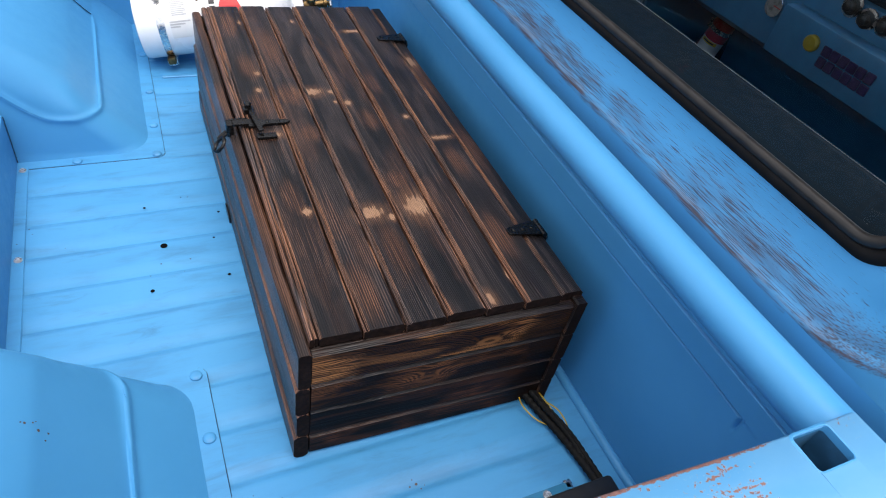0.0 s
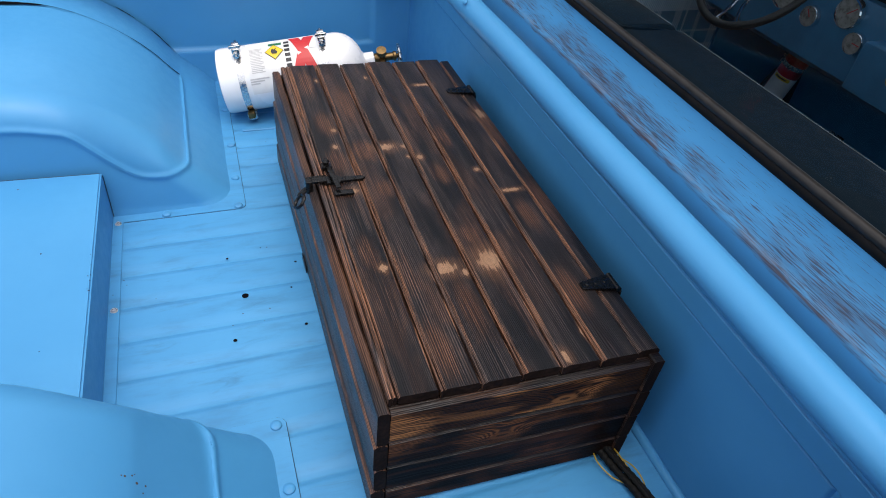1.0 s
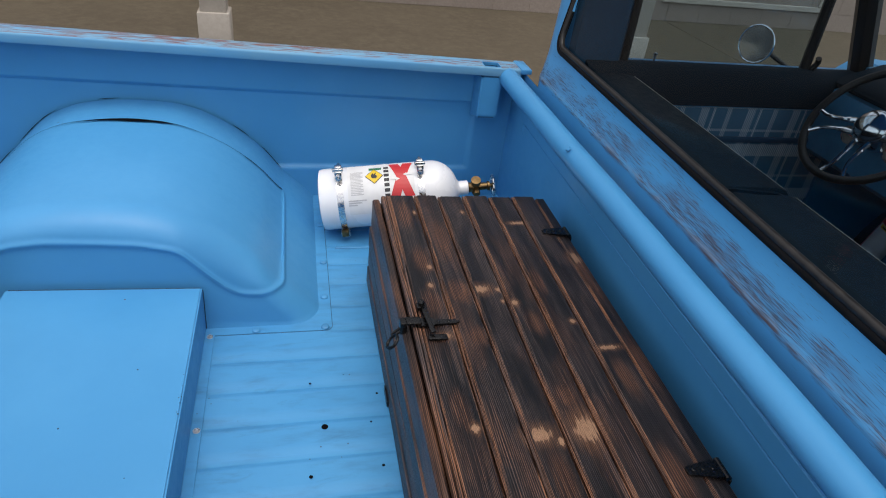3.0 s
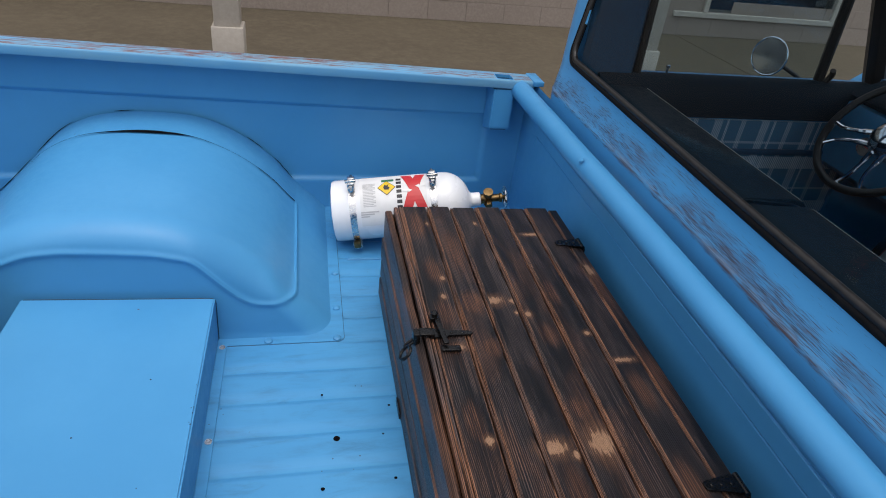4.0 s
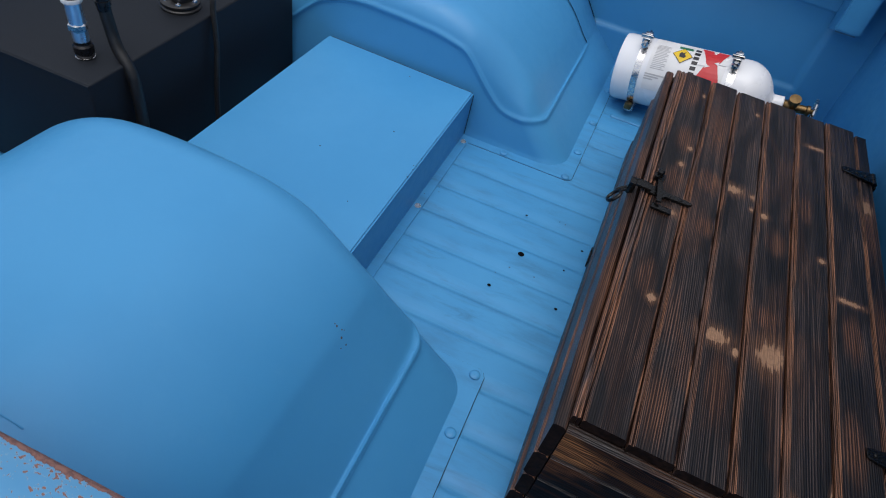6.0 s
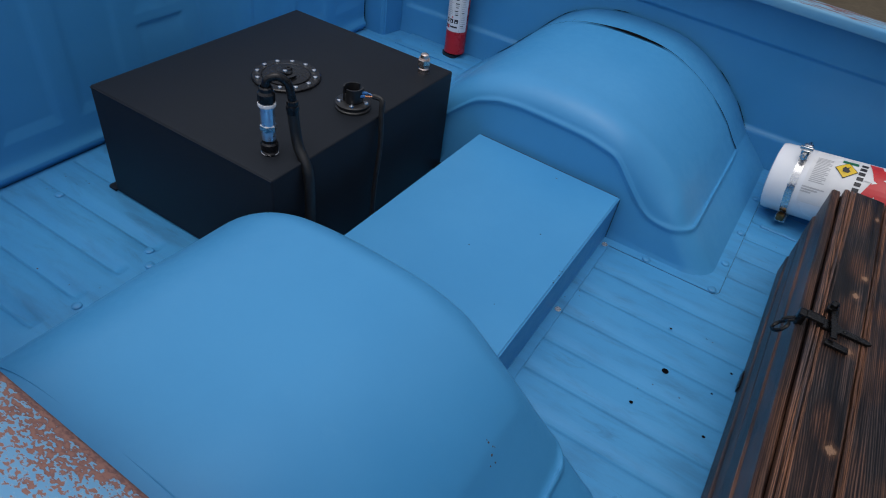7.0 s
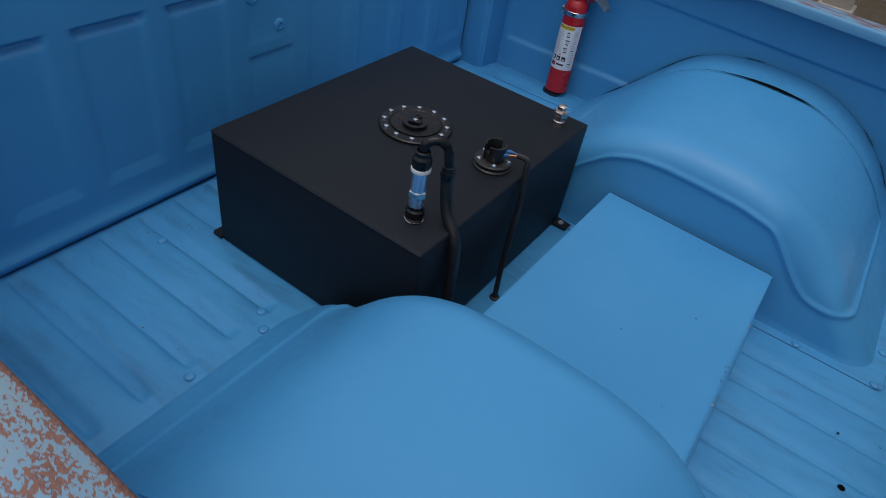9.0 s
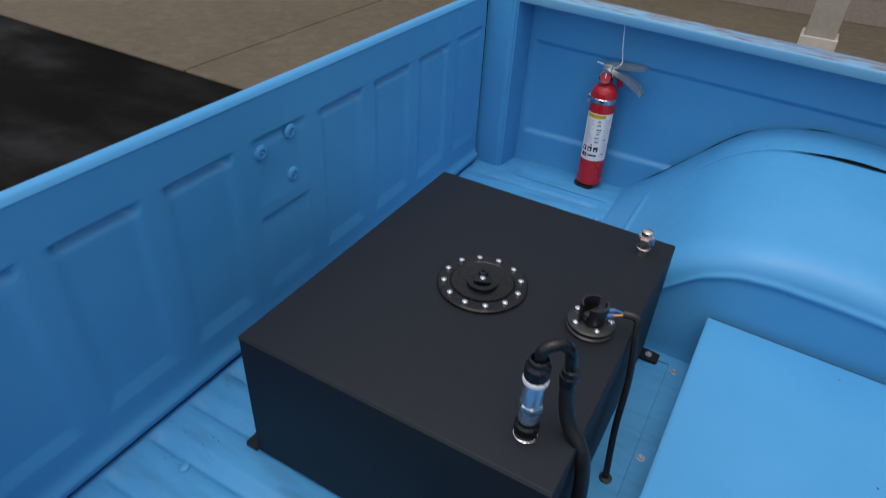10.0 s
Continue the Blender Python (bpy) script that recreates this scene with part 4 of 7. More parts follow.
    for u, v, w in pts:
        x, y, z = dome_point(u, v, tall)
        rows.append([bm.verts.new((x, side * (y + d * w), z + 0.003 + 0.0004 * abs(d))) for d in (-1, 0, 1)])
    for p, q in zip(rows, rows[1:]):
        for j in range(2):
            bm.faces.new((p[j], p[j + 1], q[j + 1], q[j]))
    part("seam_split", bm, M_GAPSHADE, dome, "dark ribbon painting the open split in the welded seam", 0)
    # Broken sealer where the dome meets the side wall; dark beads paint its shaded openings.
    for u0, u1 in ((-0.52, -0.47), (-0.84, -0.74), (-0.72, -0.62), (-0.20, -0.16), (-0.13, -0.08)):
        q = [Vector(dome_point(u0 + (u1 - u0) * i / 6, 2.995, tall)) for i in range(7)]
        part("sealer_gap", tube(bmesh.new(), [(p.x, side * p.y, p.z + 0.003) for p in q], [0.0003, 0.0008, 0.0011, 0.0007, 0.0010, 0.0006, 0.0003], 6), M_GAPSHADE, dome)
    return dome


RIVET = rivet_mesh("rivet", 0.0088, 0.0042, M_FLOOR)
BOLT = hex_mesh("bolt", 0.0045, 0.0045, M_ZINC, 0.0065)
for side in (1, -1):
    wheelhouse(side)

# -- axle cover between the wheelhouses --
bm = bmesh.new()
v = [bm.verts.new(p) for p in ((-0.588, -0.289, 0.0), (-0.580, 0.289, 0.0), (-0.232, 0.289, 0.0), (-0.232, -0.289, 0.0), (-0.588, -0.289, 0.122), (-0.580, 0.289, 0.122), (-0.230, 0.289, 0.112), (-0.230, -0.289, 0.112))]
for q in ((4, 5, 6, 7), (0, 1, 5, 4), (1, 2, 6, 5), (2, 3, 7, 6), (3, 0, 4, 7)):
    bm.faces.new([v[i] for i in q])
bmesh.ops.bevel(bm, geom=[e for e in bm.edges if e.calc_length() > 0.05 and sum(w.co.z > 0.05 for w in e.verts) == 2], offset=0.003, segments=2, affect="EDGES")
cover = part("axle_cover", bm, M_DOME, truck, "flat-topped blue sheet-metal axle cover")
for side in (1, -1):
    part("dirty_joint", tube(bmesh.new(), [(-0.575, side * 0.2893, 0.1205), (-0.234, side * 0.2893, 0.1105), (-0.229, side * 0.2893, 0.104), (-0.231, side * 0.2893, 0.004)], 0.0009, 6), M_POCKET, cover, "dirty joint beside the wheelhouse")
part("front_flange", box(bmesh.new(), -0.234, -0.213, -0.272, 0.272, 0.0005, 0.0032, 0.001, 1), M_FLOOR, cover)
part("rear_flange", box(bmesh.new(), -0.614, -0.578, -0.272, 0.272, 0.0005, 0.0032, 0.001, 1), M_FLOOR, cover)
for x, y in ((-0.222, 0.262), (-0.222, 0.013), (-0.222, -0.23), (-0.602, 0.25), (-0.602, 0.03), (-0.602, -0.2)):
    piece("bolt", BOLT, cover, pose(x, y, 0.003))
for x, y in ((-0.925, -0.356), (-1.195, -0.358), (-1.195, 0.36), (-0.925, 0.36)):
    piece("floor_rivet", RIVET, truck, pose(x, y, 0.0))


# Small chips through the paint: on the near dome and along the cover's edge.
def chip(parent, x, y, z, r, m):
    bm = lathe(bmesh.new(), [(r, 0.0), (r * 0.7, 0.0007), (0, 0.0009)], 7)
    part("paint_chip", bm, m, parent, "small chip in the paint", 0, m=pose(x, y, z))


random.seed(21)
for i in range(7):
    chip(cover, -0.2325 - random.uniform(0.0, 0.004), 0.015 + random.gauss(-0.02, 0.03), 0.1118, random.uniform(0.0007, 0.0019), M_POCKET)
for x, y, r in ((-0.31, 0.06, 0.0016), (-0.40, -0.06, 0.0015), (-0.29, -0.16, 0.0009)):
    chip(cover, x, y, 0.112 + (-0.230 - x) * 0.029, r, M_POCKET)


# -- bed sides with rails and stake pockets --
POCKET = (0.445, 0.488)


def rise(x):
    """The rails climb a little towards the tailgate."""
    return 0.006 - 0.0285 * x


def bed_side(side):
    wall_y, lip = (0.875, 0.800) if side > 0 else (0.862, 0.7785)
    shift = lip - 0.800
    pocket = POCKET if side < 0 else (0.458, 0.502)

    def recess(x, z):
        d = min(x + 1.195, 0.47 - x, z - 0.085, 0.302 + 0.027 * (0.47 - x) - z)
        return ease(0.0, 0.014, d)

    xs = dense((-1.30, -1.20, 5), (-1.20, -1.175, 6), (-1.175, 0.45, 40), (0.45, 0.475, 6), (0.475, 0.577, 5))
    zs = dense((-0.002, 0.08, 4), (0.08, 0.105, 7), (0.105, 0.295, 6), (0.295, 0.352, 26), (0.352, 0.41, 4))

    def f(x, z):
        swell = 0.0015 * noise.noise((2.5 * x, 3 * z, 4.0 * side))
        return (x, side * (wall_y + 0.009 * recess(x, z) + swell - 0.004 * ease(0.02, 0.0, z)), z + rise(x) * ease(0.35, 0.41, z))

    bm = sheet(bmesh.new(), xs, zs, f)
    part("bed_side", bm, M_BLUE, truck, "blue inner bed side with a long pressed panel", 60)
    # Rail: rolled inner lip, flat worn top, rounded outer shoulder and the outer skin.
    lip_top = [(0.868, 0.4085), (0.806, 0.4065), (0.801, 0.408), (0.800, 0.411), (0.800, 0.4255), (0.8008, 0.4285), (0.8030, 0.4308)]
    shoulder = [(0.860, 0.432), (0.870, 0.430), (0.880, 0.424), (0.892, 0.405), (0.920, 0.35), (0.945, 0.25), (0.952, 0.10), (0.950, -0.10), (0.935, -0.28), (0.930, -0.30)]
    hole = (0.807, 0.845) if side > 0 else (0.8045, 0.8365)

    def flare(x):
        """Moves the near rail outward towards its front end, to fit the camera's view."""
        return 0.0 if side > 0 else 0.0125 * ease(0.0, 0.55, x)

    def strip(profile, x0, x1, n):
        return sheet(bmesh.new(), spread(x0, x1, n), range(len(profile)), lambda x, i: (x, side * (profile[i][0] + shift + flare(x) + (0.0012 * noise.noise((6 * x, 9.1 * side, 0)))), profile[i][1] + rise(x)))

    bm = bmesh.new()
    for prof, x0, x1, n in ((lip_top + shoulder, -1.335, pocket[0], 40), (lip_top[2:] + [(hole[0], 0.43117)], pocket[0], pocket[1], 4),
                            ([(hole[1], 0.43179)] + shoulder, pocket[0], pocket[1], 4), (lip_top + shoulder, pocket[1], 0.560 if side > 0 else 0.528, 6)):
        tmp = strip(prof, x0, x1, n)
        me = bpy.data.meshes.new("tmp")
        tmp.to_mesh(me)
        tmp.free()
        bm.from_mesh(me)
        bpy.data.meshes.remove(me)
    bmesh.ops.remove_doubles(bm, verts=bm.verts[:], dist=0.0004)
    rail = part("bed_rail", bm, M_RAILFAR if side > 0 else M_RAIL, truck, "blue bed rail rubbed through to primer and rust", 50)
    # Stake pocket: an open box under the hole, seen from the bed as a tapered bracket.
    bm = bmesh.new()
    hy0, hy1 = hole[0] + shift + flare(pocket[0]), hole[1] + shift + flare(pocket[0])
    up = rise((pocket[0] + pocket[1]) / 2)
    ring = [[bm.verts.new((x, side * y, z + up)) for x, y in ((pocket[0], hy0), (pocket[1], hy0), (pocket[1], hy1), (pocket[0], hy1))] for z in (0.4312, 0.425, 0.288)]
    for a, b in zip(ring, ring[1:]):
        for i in range(4):
            bm.faces.new((a[i], a[(i + 1) % 4], b[(i + 1) % 4], b[i]))
    # Added black plate: the deep shade down the pocket is its colour.
    part("pocket_floor", box(bmesh.new(), pocket[0] - 0.001, pocket[1] + 0.001, *sorted((side * (hy0 - 0.001), side * (hy1 + 0.001))), 0.288, 0.292), M_GAPSHADE, rail, "black plate painting the shade at the pocket's bottom", 0)
    part("stake_pocket", bm, M_SHAFT, rail, "square stake pocket through the rail", 30)
    # Pressed rim that rounds the corners of the hole.
    bm = bmesh.new()
    rings = []
    for grow, rad, z in ((-0.0003, 0.0035, 0.424), (0.0, 0.004, 0.4319), (0.0008, 0.0048, 0.4323), (0.0028, 0.0065, 0.4312)):
        loop = []
        for cx, cy, a0 in ((pocket[1], hy1, 0), (pocket[0], hy1, 90), (pocket[0], hy0, 180), (pocket[1], hy0, 270)):
            ox = cx + (grow - rad if cx == pocket[1] else rad - grow)
            oy = cy + (grow - rad if cy == hy1 else rad - grow)
            loop += [bm.verts.new((ox + rad * math.cos(radians(a0 + 18 * i)), side * (oy + rad * math.sin(radians(a0 + 18 * i))), z + rise(ox))) for i in range(6)]
        rings.append(loop)
    for p, q in zip(rings, rings[1:]):
        for i in range(len(p)):
            bm.faces.new((p[i], p[(i + 1) % len(p)], q[(i + 1) % len(q)], q[i]))
    part("pocket_rim", bm, M_BLUE, rail, "rounded rim of the pocket", 40)
    bm = bmesh.new()
    extrude_profile(bm, [(side * (0.803 + shift + flare(pocket[0])), 0.3985), (side * (0.803 + shift + flare(pocket[0])), 0.285), (side * (wall_y - 0.004), 0.262), (side * (wall_y + 0.004), 0.3985)], pocket[0] - 0.006, pocket[1] + 0.008)
    bmesh.ops.bevel(bm, geom=bm.edges[:], offset=0.003, segments=2, affect="EDGES")
    bmesh.ops.delete(bm, geom=[f for f in bm.faces if min(v.co.z for v in f.verts) > 0.393], context="FACES")
    part("pocket_bracket", bm, M_BLUE, rail, "tapered bracket under the rail")
    # End cap plate where the rail meets the tube.
    if side > 0:
        part("rail_cap", box(bmesh.new(), 0.556, 0.585, *sorted((side * (0.79 + shift), side * (0.872 + shift))), 0.411, 0.4240, 0.002), M_BLUE, rail)
    # Rear corner post.
    bm = bmesh.new()
    extrude_profile(bm, [(-1.335, side * 0.796), (-1.29, side * 0.792), (-1.230, side * 0.790), (-1.220, side * 0.797), (-1.208, side * (wall_y + 0.002)), (-1.335, side * (wall_y + 0.03))], 0.0, 0.468, axis=2)
    bmesh.ops.bevel(bm, geom=[e for e in bm.edges if abs(e.verts[0].co.z - e.verts[1].co.z) > 0.1], offset=0.004, segments=2, affect="EDGES")
    part("corner_post", bm, M_BLUE, truck, "blue rear corner post of the bed")
    # Black filler added in place of the shaded gap beside the gate.
    part("gate_seal", box(bmesh.new(), -1.33, -1.2990, *sorted((side * 0.7825, side * 0.7915)), 0.0, 0.45), M_GAPSHADE, truck, "added black filler painting the shaded gap between gate and post", 0)
    # Ledge along the floor, behind the wheelhouse.
    part("floor_ledge", box(bmesh.new(), -1.16, -0.885, *sorted((side * 0.772, side * (wall_y - 0.001))), 0.0, 0.0035, 0.0015), M_FLOOR, truck)


for side in (1, -1):
    bed_side(side)


# -- front panel of the bed with its rolled top --
def front_x(y, z):
    """Two pressed lines, sunk towards the kerb side to fit the camera's view; the lower one turns down at its ends and
    fades.
    """
    h = z - 0.2745 - 0.0175 * y
    ends = ease(-0.722, -0.700, y) * (1 - ease(0.735, 0.757, y))
    inside = ease(-0.76, -0.66, y) * (1 - ease(0.70, 0.79, y))
    groove = 0.0075 * math.exp(-(h / 0.0017) ** 2) * ends
    for c in (-0.712, 0.747):
        groove += 0.004 * math.exp(-((y - c) / 0.0022) ** 2) * ease(-0.032, -0.014, h) * (1 - ease(-0.002, 0.004, h))
    upper = 0.0032 * math.exp(-((h - 0.040) / 0.0014) ** 2)
    return 0.572 + 0.003 * ease(0.004, -0.004, h) * inside + groove + upper + 0.0012 * noise.noise((3 * y, 4 * z, 1.7))


bm = sheet(bmesh.new(), dense((-0.872, -0.77, 8), (-0.77, -0.68, 46), (-0.68, 0.72, 30), (0.72, 0.80, 40), (0.80, 0.884, 5)),
           dense((0.0, 0.03, 8), (0.03, 0.225, 6), (0.225, 0.335, 150), (0.335, 0.41, 6)), lambda y, z: (front_x(y, z), y, z))
part("front_panel", bm, M_BLUE, truck, "blue front panel of the bed with a pressed outline", 60)
part("foot_bead", tube(bmesh.new(), [(0.5695, y, 0.001) for y in spread(-0.86, 0.87, 12)], 0.0085, 16), M_BLUE, truck, "bead along the foot of the front panel")
bm = bmesh.new()
ys = spread(-0.793, 0.815, 40)
tube(bm, [(0.5262 + 0.001 * noise.noise((4 * y, 0, 0)), y, 0.396 + 0.008 * min(0.0, y) + 0.001 * noise.noise((4 * y, 3, 0))) for y in ys], 0.0258, 24)
part("top_tube", bm, M_BLUE, truck, "smooth rolled tube along the front of the bed")
piece("tube_bolt", rivet_mesh("tube_bolt", 0.006, 0.004, M_BLUE), truck, Matrix.Translation((0.504, 0.31, 0.4165)) @ pose(0, 0, 0, 0, -45, 0))


# -- tailgate --
def tailgate():
    def recess(y, z):
        best = 0.0
        for k in range(-4, 5):
            c = 0.020 + 0.170 * k
            spans = ((0.084, 0.385),) if k else ((0.084, 0.240), (0.262, 0.388))
            for z0, z1 in spans:
                d = min(ease(0, 0.022, 0.068 - abs(y - c)), min(1.0, max(0.0, (z - z0) / 0.024)), ease(0, 0.007 if 0 < abs(k) < 4 else 0.005, z1 - z))
                d *= 1.0 + 2.2 * math.exp(-((z1 - 0.011 - z) / 0.0085) ** 2) * (0.6 if k == 0 else 1.0)
                best = max(best, d * (1.0 if 0 < abs(k) < 4 else 0.55))
        return best

    ys = sorted({round(0.020 + 0.170 * k + s * d, 4) for k in range(-4, 5) for s in (-1, 1) for d in (0, 0.03, 0.044, 0.049, 0.055, 0.061, 0.066, 0.074, 0.0825)})
    ys = [-0.782] + [y for y in ys if abs(y) < 0.77] + [0.782]
    zs = dense((-0.001, 0.03, 8), (0.03, 0.080, 4), (0.080, 0.114, 12), (0.114, 0.225, 6), (0.225, 0.275, 16), (0.275, 0.355, 5), (0.355, 0.390, 20), (0.390, 0.453, 4))

    def f(y, z):
        bead = 0.010 * ease(0.034, 0.024, z) * ease(0.004, 0.014, z)
        return (-1.296 + bead - 0.0050 * recess(y, z) - 0.03 * max(0, z - 0.39) + 0.0012 * noise.noise((3 * y, 5 * z, 6.1)), y, z)

    gate = part("tailgate", sheet(bmesh.new(), ys, zs, f), M_BLUE, truck, "closed blue tailgate with pressed upright panels", 60)
    bm = extrude_profile(bmesh.new(), [(-1.2980, 0.4515), (-1.2965, 0.454), (-1.2995, 0.4605), (-1.304, 0.4635), (-1.312, 0.464), (-1.318, 0.461), (-1.322, 0.454), (-1.324, 0.03), (-1.314, 0.02), (-1.312, 0.4515)], -0.782, 0.782, axis=1)
    part("top_roll", bm, M_BLUE, gate, "rolled top edge", 45)
    # A thin dark strip paints the line of shade under the gate.
    part("gate_gap", box(bmesh.new(), -1.300, -1.2940, -0.782, 0.782, -0.0005, 0.0009), M_POCKET, gate, "dark strip painting the shade under the gate", 0)
    for y, z in ((-0.024, 0.359), (0.048, 0.370), (0.045, 0.289)):
        bm = lathe(bmesh.new(), [(0.014, 0), (0.014, 0.0025), (0.011, 0.005), (0.007, 0.0055), (0.006, 0.003), (0.0025, 0.003), (0.002, 0.006), (0, 0.006)], 18)
        part("bolt", bm, M_BLUE, gate, "painted round-headed bolt", m=Matrix.Translation((-1.299, y, z)) @ pose(0, 0, 0, 0, 90, 0))
    return gate


tailgate()


# -- cab: rear panel, pillars, roof, glass --
WIN_Y, WIN_NEAR, WIN_Z0, WIN_Z1, CAB_R = 0.686, 0.712, 0.517, 0.92, 0.12


# Drop towards the kerb side, shaped to fit the camera's view.
def view_drop(y):
    return 0.03 * min(0.0, y)


def corner_start(z):
    return min(0.735, max(0.675, 0.675 + 0.27 * (z - 0.42)))


def cab_back(y, z):
    """The outer skin of the cab's back: a ledge, then leaning forward; rounded away at both sides."""
    h = z - view_drop(y) - 0.432
    x = 0.576 + 0.035 * (1 - ease(-0.16, -0.06, h)) + 0.003 * ease(-0.003, 0.012, h) + 0.006 * ease(0.0, 0.06, h) + 0.17 * max(0.0, h)
    u = min(max(0.0, abs(y) - corner_start(z)), CAB_R * 0.95)
    return x + CAB_R - math.sqrt(CAB_R * CAB_R - u * u)


def cab_skin(u, z):
    """Runs round the cab's corners: u beyond 1 turns forward along the corner's arc."""
    y0 = corner_start(z)
    z += 0.8 * view_drop(max(-1.0, min(1.0, u)) * y0) * ease(0.45, WIN_Z0, z) * (1 - ease(0.6, WIN_Z1, z))
    if abs(u) <= 1:
        return (cab_back(u * y0, z), u * y0, z)
    a = (abs(u) - 1) * math.pi / 2
    y = math.copysign(y0 + CAB_R * math.sin(a), u)
    return (cab_back(math.copysign(y0, u), z) + CAB_R * (1 - math.cos(a)), y, z)


def window_cell(y, z):
    return -WIN_NEAR < y < WIN_Y and WIN_Z0 < z < WIN_Z1


us = dense((-2, -1, 12), (-1, -0.96, 3), (-0.96, 0.96, 48), (0.96, 1, 3), (1, 2, 12))
zs = dense((0.05, 0.36, 3), (0.36, 0.40, 4), (0.40, 0.45, 26), (0.45, WIN_Z0, 8), (WIN_Z0, WIN_Z1, 10), (WIN_Z1, 1.02, 5))
bm = sheet(bmesh.new(), us, zs, cab_skin, lambda u, z: not window_cell(u * corner_start(z), z))
thicken(bm, -0.004)
cab = part("cab_back", bm, M_CAB, truck, "blue cab back rubbed to brown primer along the ledge", 50)


def rounded_window(grow, push, n=10, radius=0.035):
    pts = []
    for cy, cz, a0 in ((WIN_Y, WIN_Z0, -90), (WIN_Y, WIN_Z1, 0), (-WIN_NEAR, WIN_Z1, 90), (-WIN_NEAR, WIN_Z0, 180)):
        oy, oz = math.copysign(abs(cy) + grow - radius, cy), (WIN_Z0 - grow + radius if cz == WIN_Z0 else WIN_Z1 + grow - radius)
        for i in range(n + 1):
            a = radians(a0 + 90 * i / n)
            y, z = oy + radius * math.cos(a), oz + radius * math.sin(a)
            z += 0.8 * view_drop(y) if cz == WIN_Z0 else 0.0
            pts.append((cab_back(y, z) + push, y, z))
    return pts


def full_loop(pts):
    out = []
    for p, q in zip(pts, pts[1:] + pts[:1]):
        k = max(1, int((Vector(q) - Vector(p)).length / 0.05))
        for i in range(k):
            y, z = p[1] + (q[1] - p[1]) * i / k, p[2] + (q[2] - p[2]) * i / k
            out.append((cab_back(y, z) + (p[0] - cab_back(p[1], p[2])), y, z))
    return out


seal = part("window_seal", tube(bmesh.new(), full_loop(rounded_window(0.0030, 0.001)), 0.0095, 12, closed=True), M_SEALLIP, cab, "black rubber window seal")
part("seal_bead", tube(bmesh.new(), full_loop(rounded_window(-0.0065, -0.0025)), 0.0068, 12, closed=True), M_SEAL, seal, "weathered locking bead of the seal")
bm = sheet(bmesh.new(), spread(-WIN_NEAR, WIN_Y, 24), spread(WIN_Z0 - 0.025, WIN_Z1, 4), lambda y, z: (cab_back(y, z) + 0.006, y, z))
part("rear_glass", bm, M_GLASS, cab, "clear rear window glass", 60)

# Roof, sides, floor of the cab.
bm = bmesh.new()
sheet(bm, spread(0.66, 1.62, 12), spread(-0.77, 0.77, 16), lambda x, y: (x, y, 1.02 + 0.03 * math.sin(math.pi * (x - 0.66) / 0.96) - 0.05 * abs(y / 0.77) ** 4))
thicken(bm, 0.01)
part("cab_roof", bm, [M_BLUE], truck, "blue cab roof", 60)
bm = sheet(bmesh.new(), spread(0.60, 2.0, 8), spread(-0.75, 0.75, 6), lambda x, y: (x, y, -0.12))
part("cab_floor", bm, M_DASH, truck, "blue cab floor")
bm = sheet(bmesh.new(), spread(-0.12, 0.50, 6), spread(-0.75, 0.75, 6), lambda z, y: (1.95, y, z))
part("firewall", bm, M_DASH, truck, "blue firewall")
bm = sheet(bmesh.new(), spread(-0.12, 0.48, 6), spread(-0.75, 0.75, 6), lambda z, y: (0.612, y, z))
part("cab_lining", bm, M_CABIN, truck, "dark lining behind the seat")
bm = extrude_profile(bmesh.new(), [(1.50, 0.42), (1.62, 0.50), (2.6, 0.42), (2.75, 0.30), (2.75, -0.2), (1.97, -0.2), (1.97, 0.40)], -0.82, 0.82, axis=1)
part("bonnet", bm, M_BLUE, truck, "blue bonnet", 30)
bm = sheet(bmesh.new(), spread(-0.70, 0.70, 10), spread(0, 1, 4), lambda y, t: (1.72 - 0.14 * t - 0.1 * y * y, y, 0.50 + 0.50 * t))
part("windscreen", bm, M_GLASS, truck, "clear windscreen", 60)


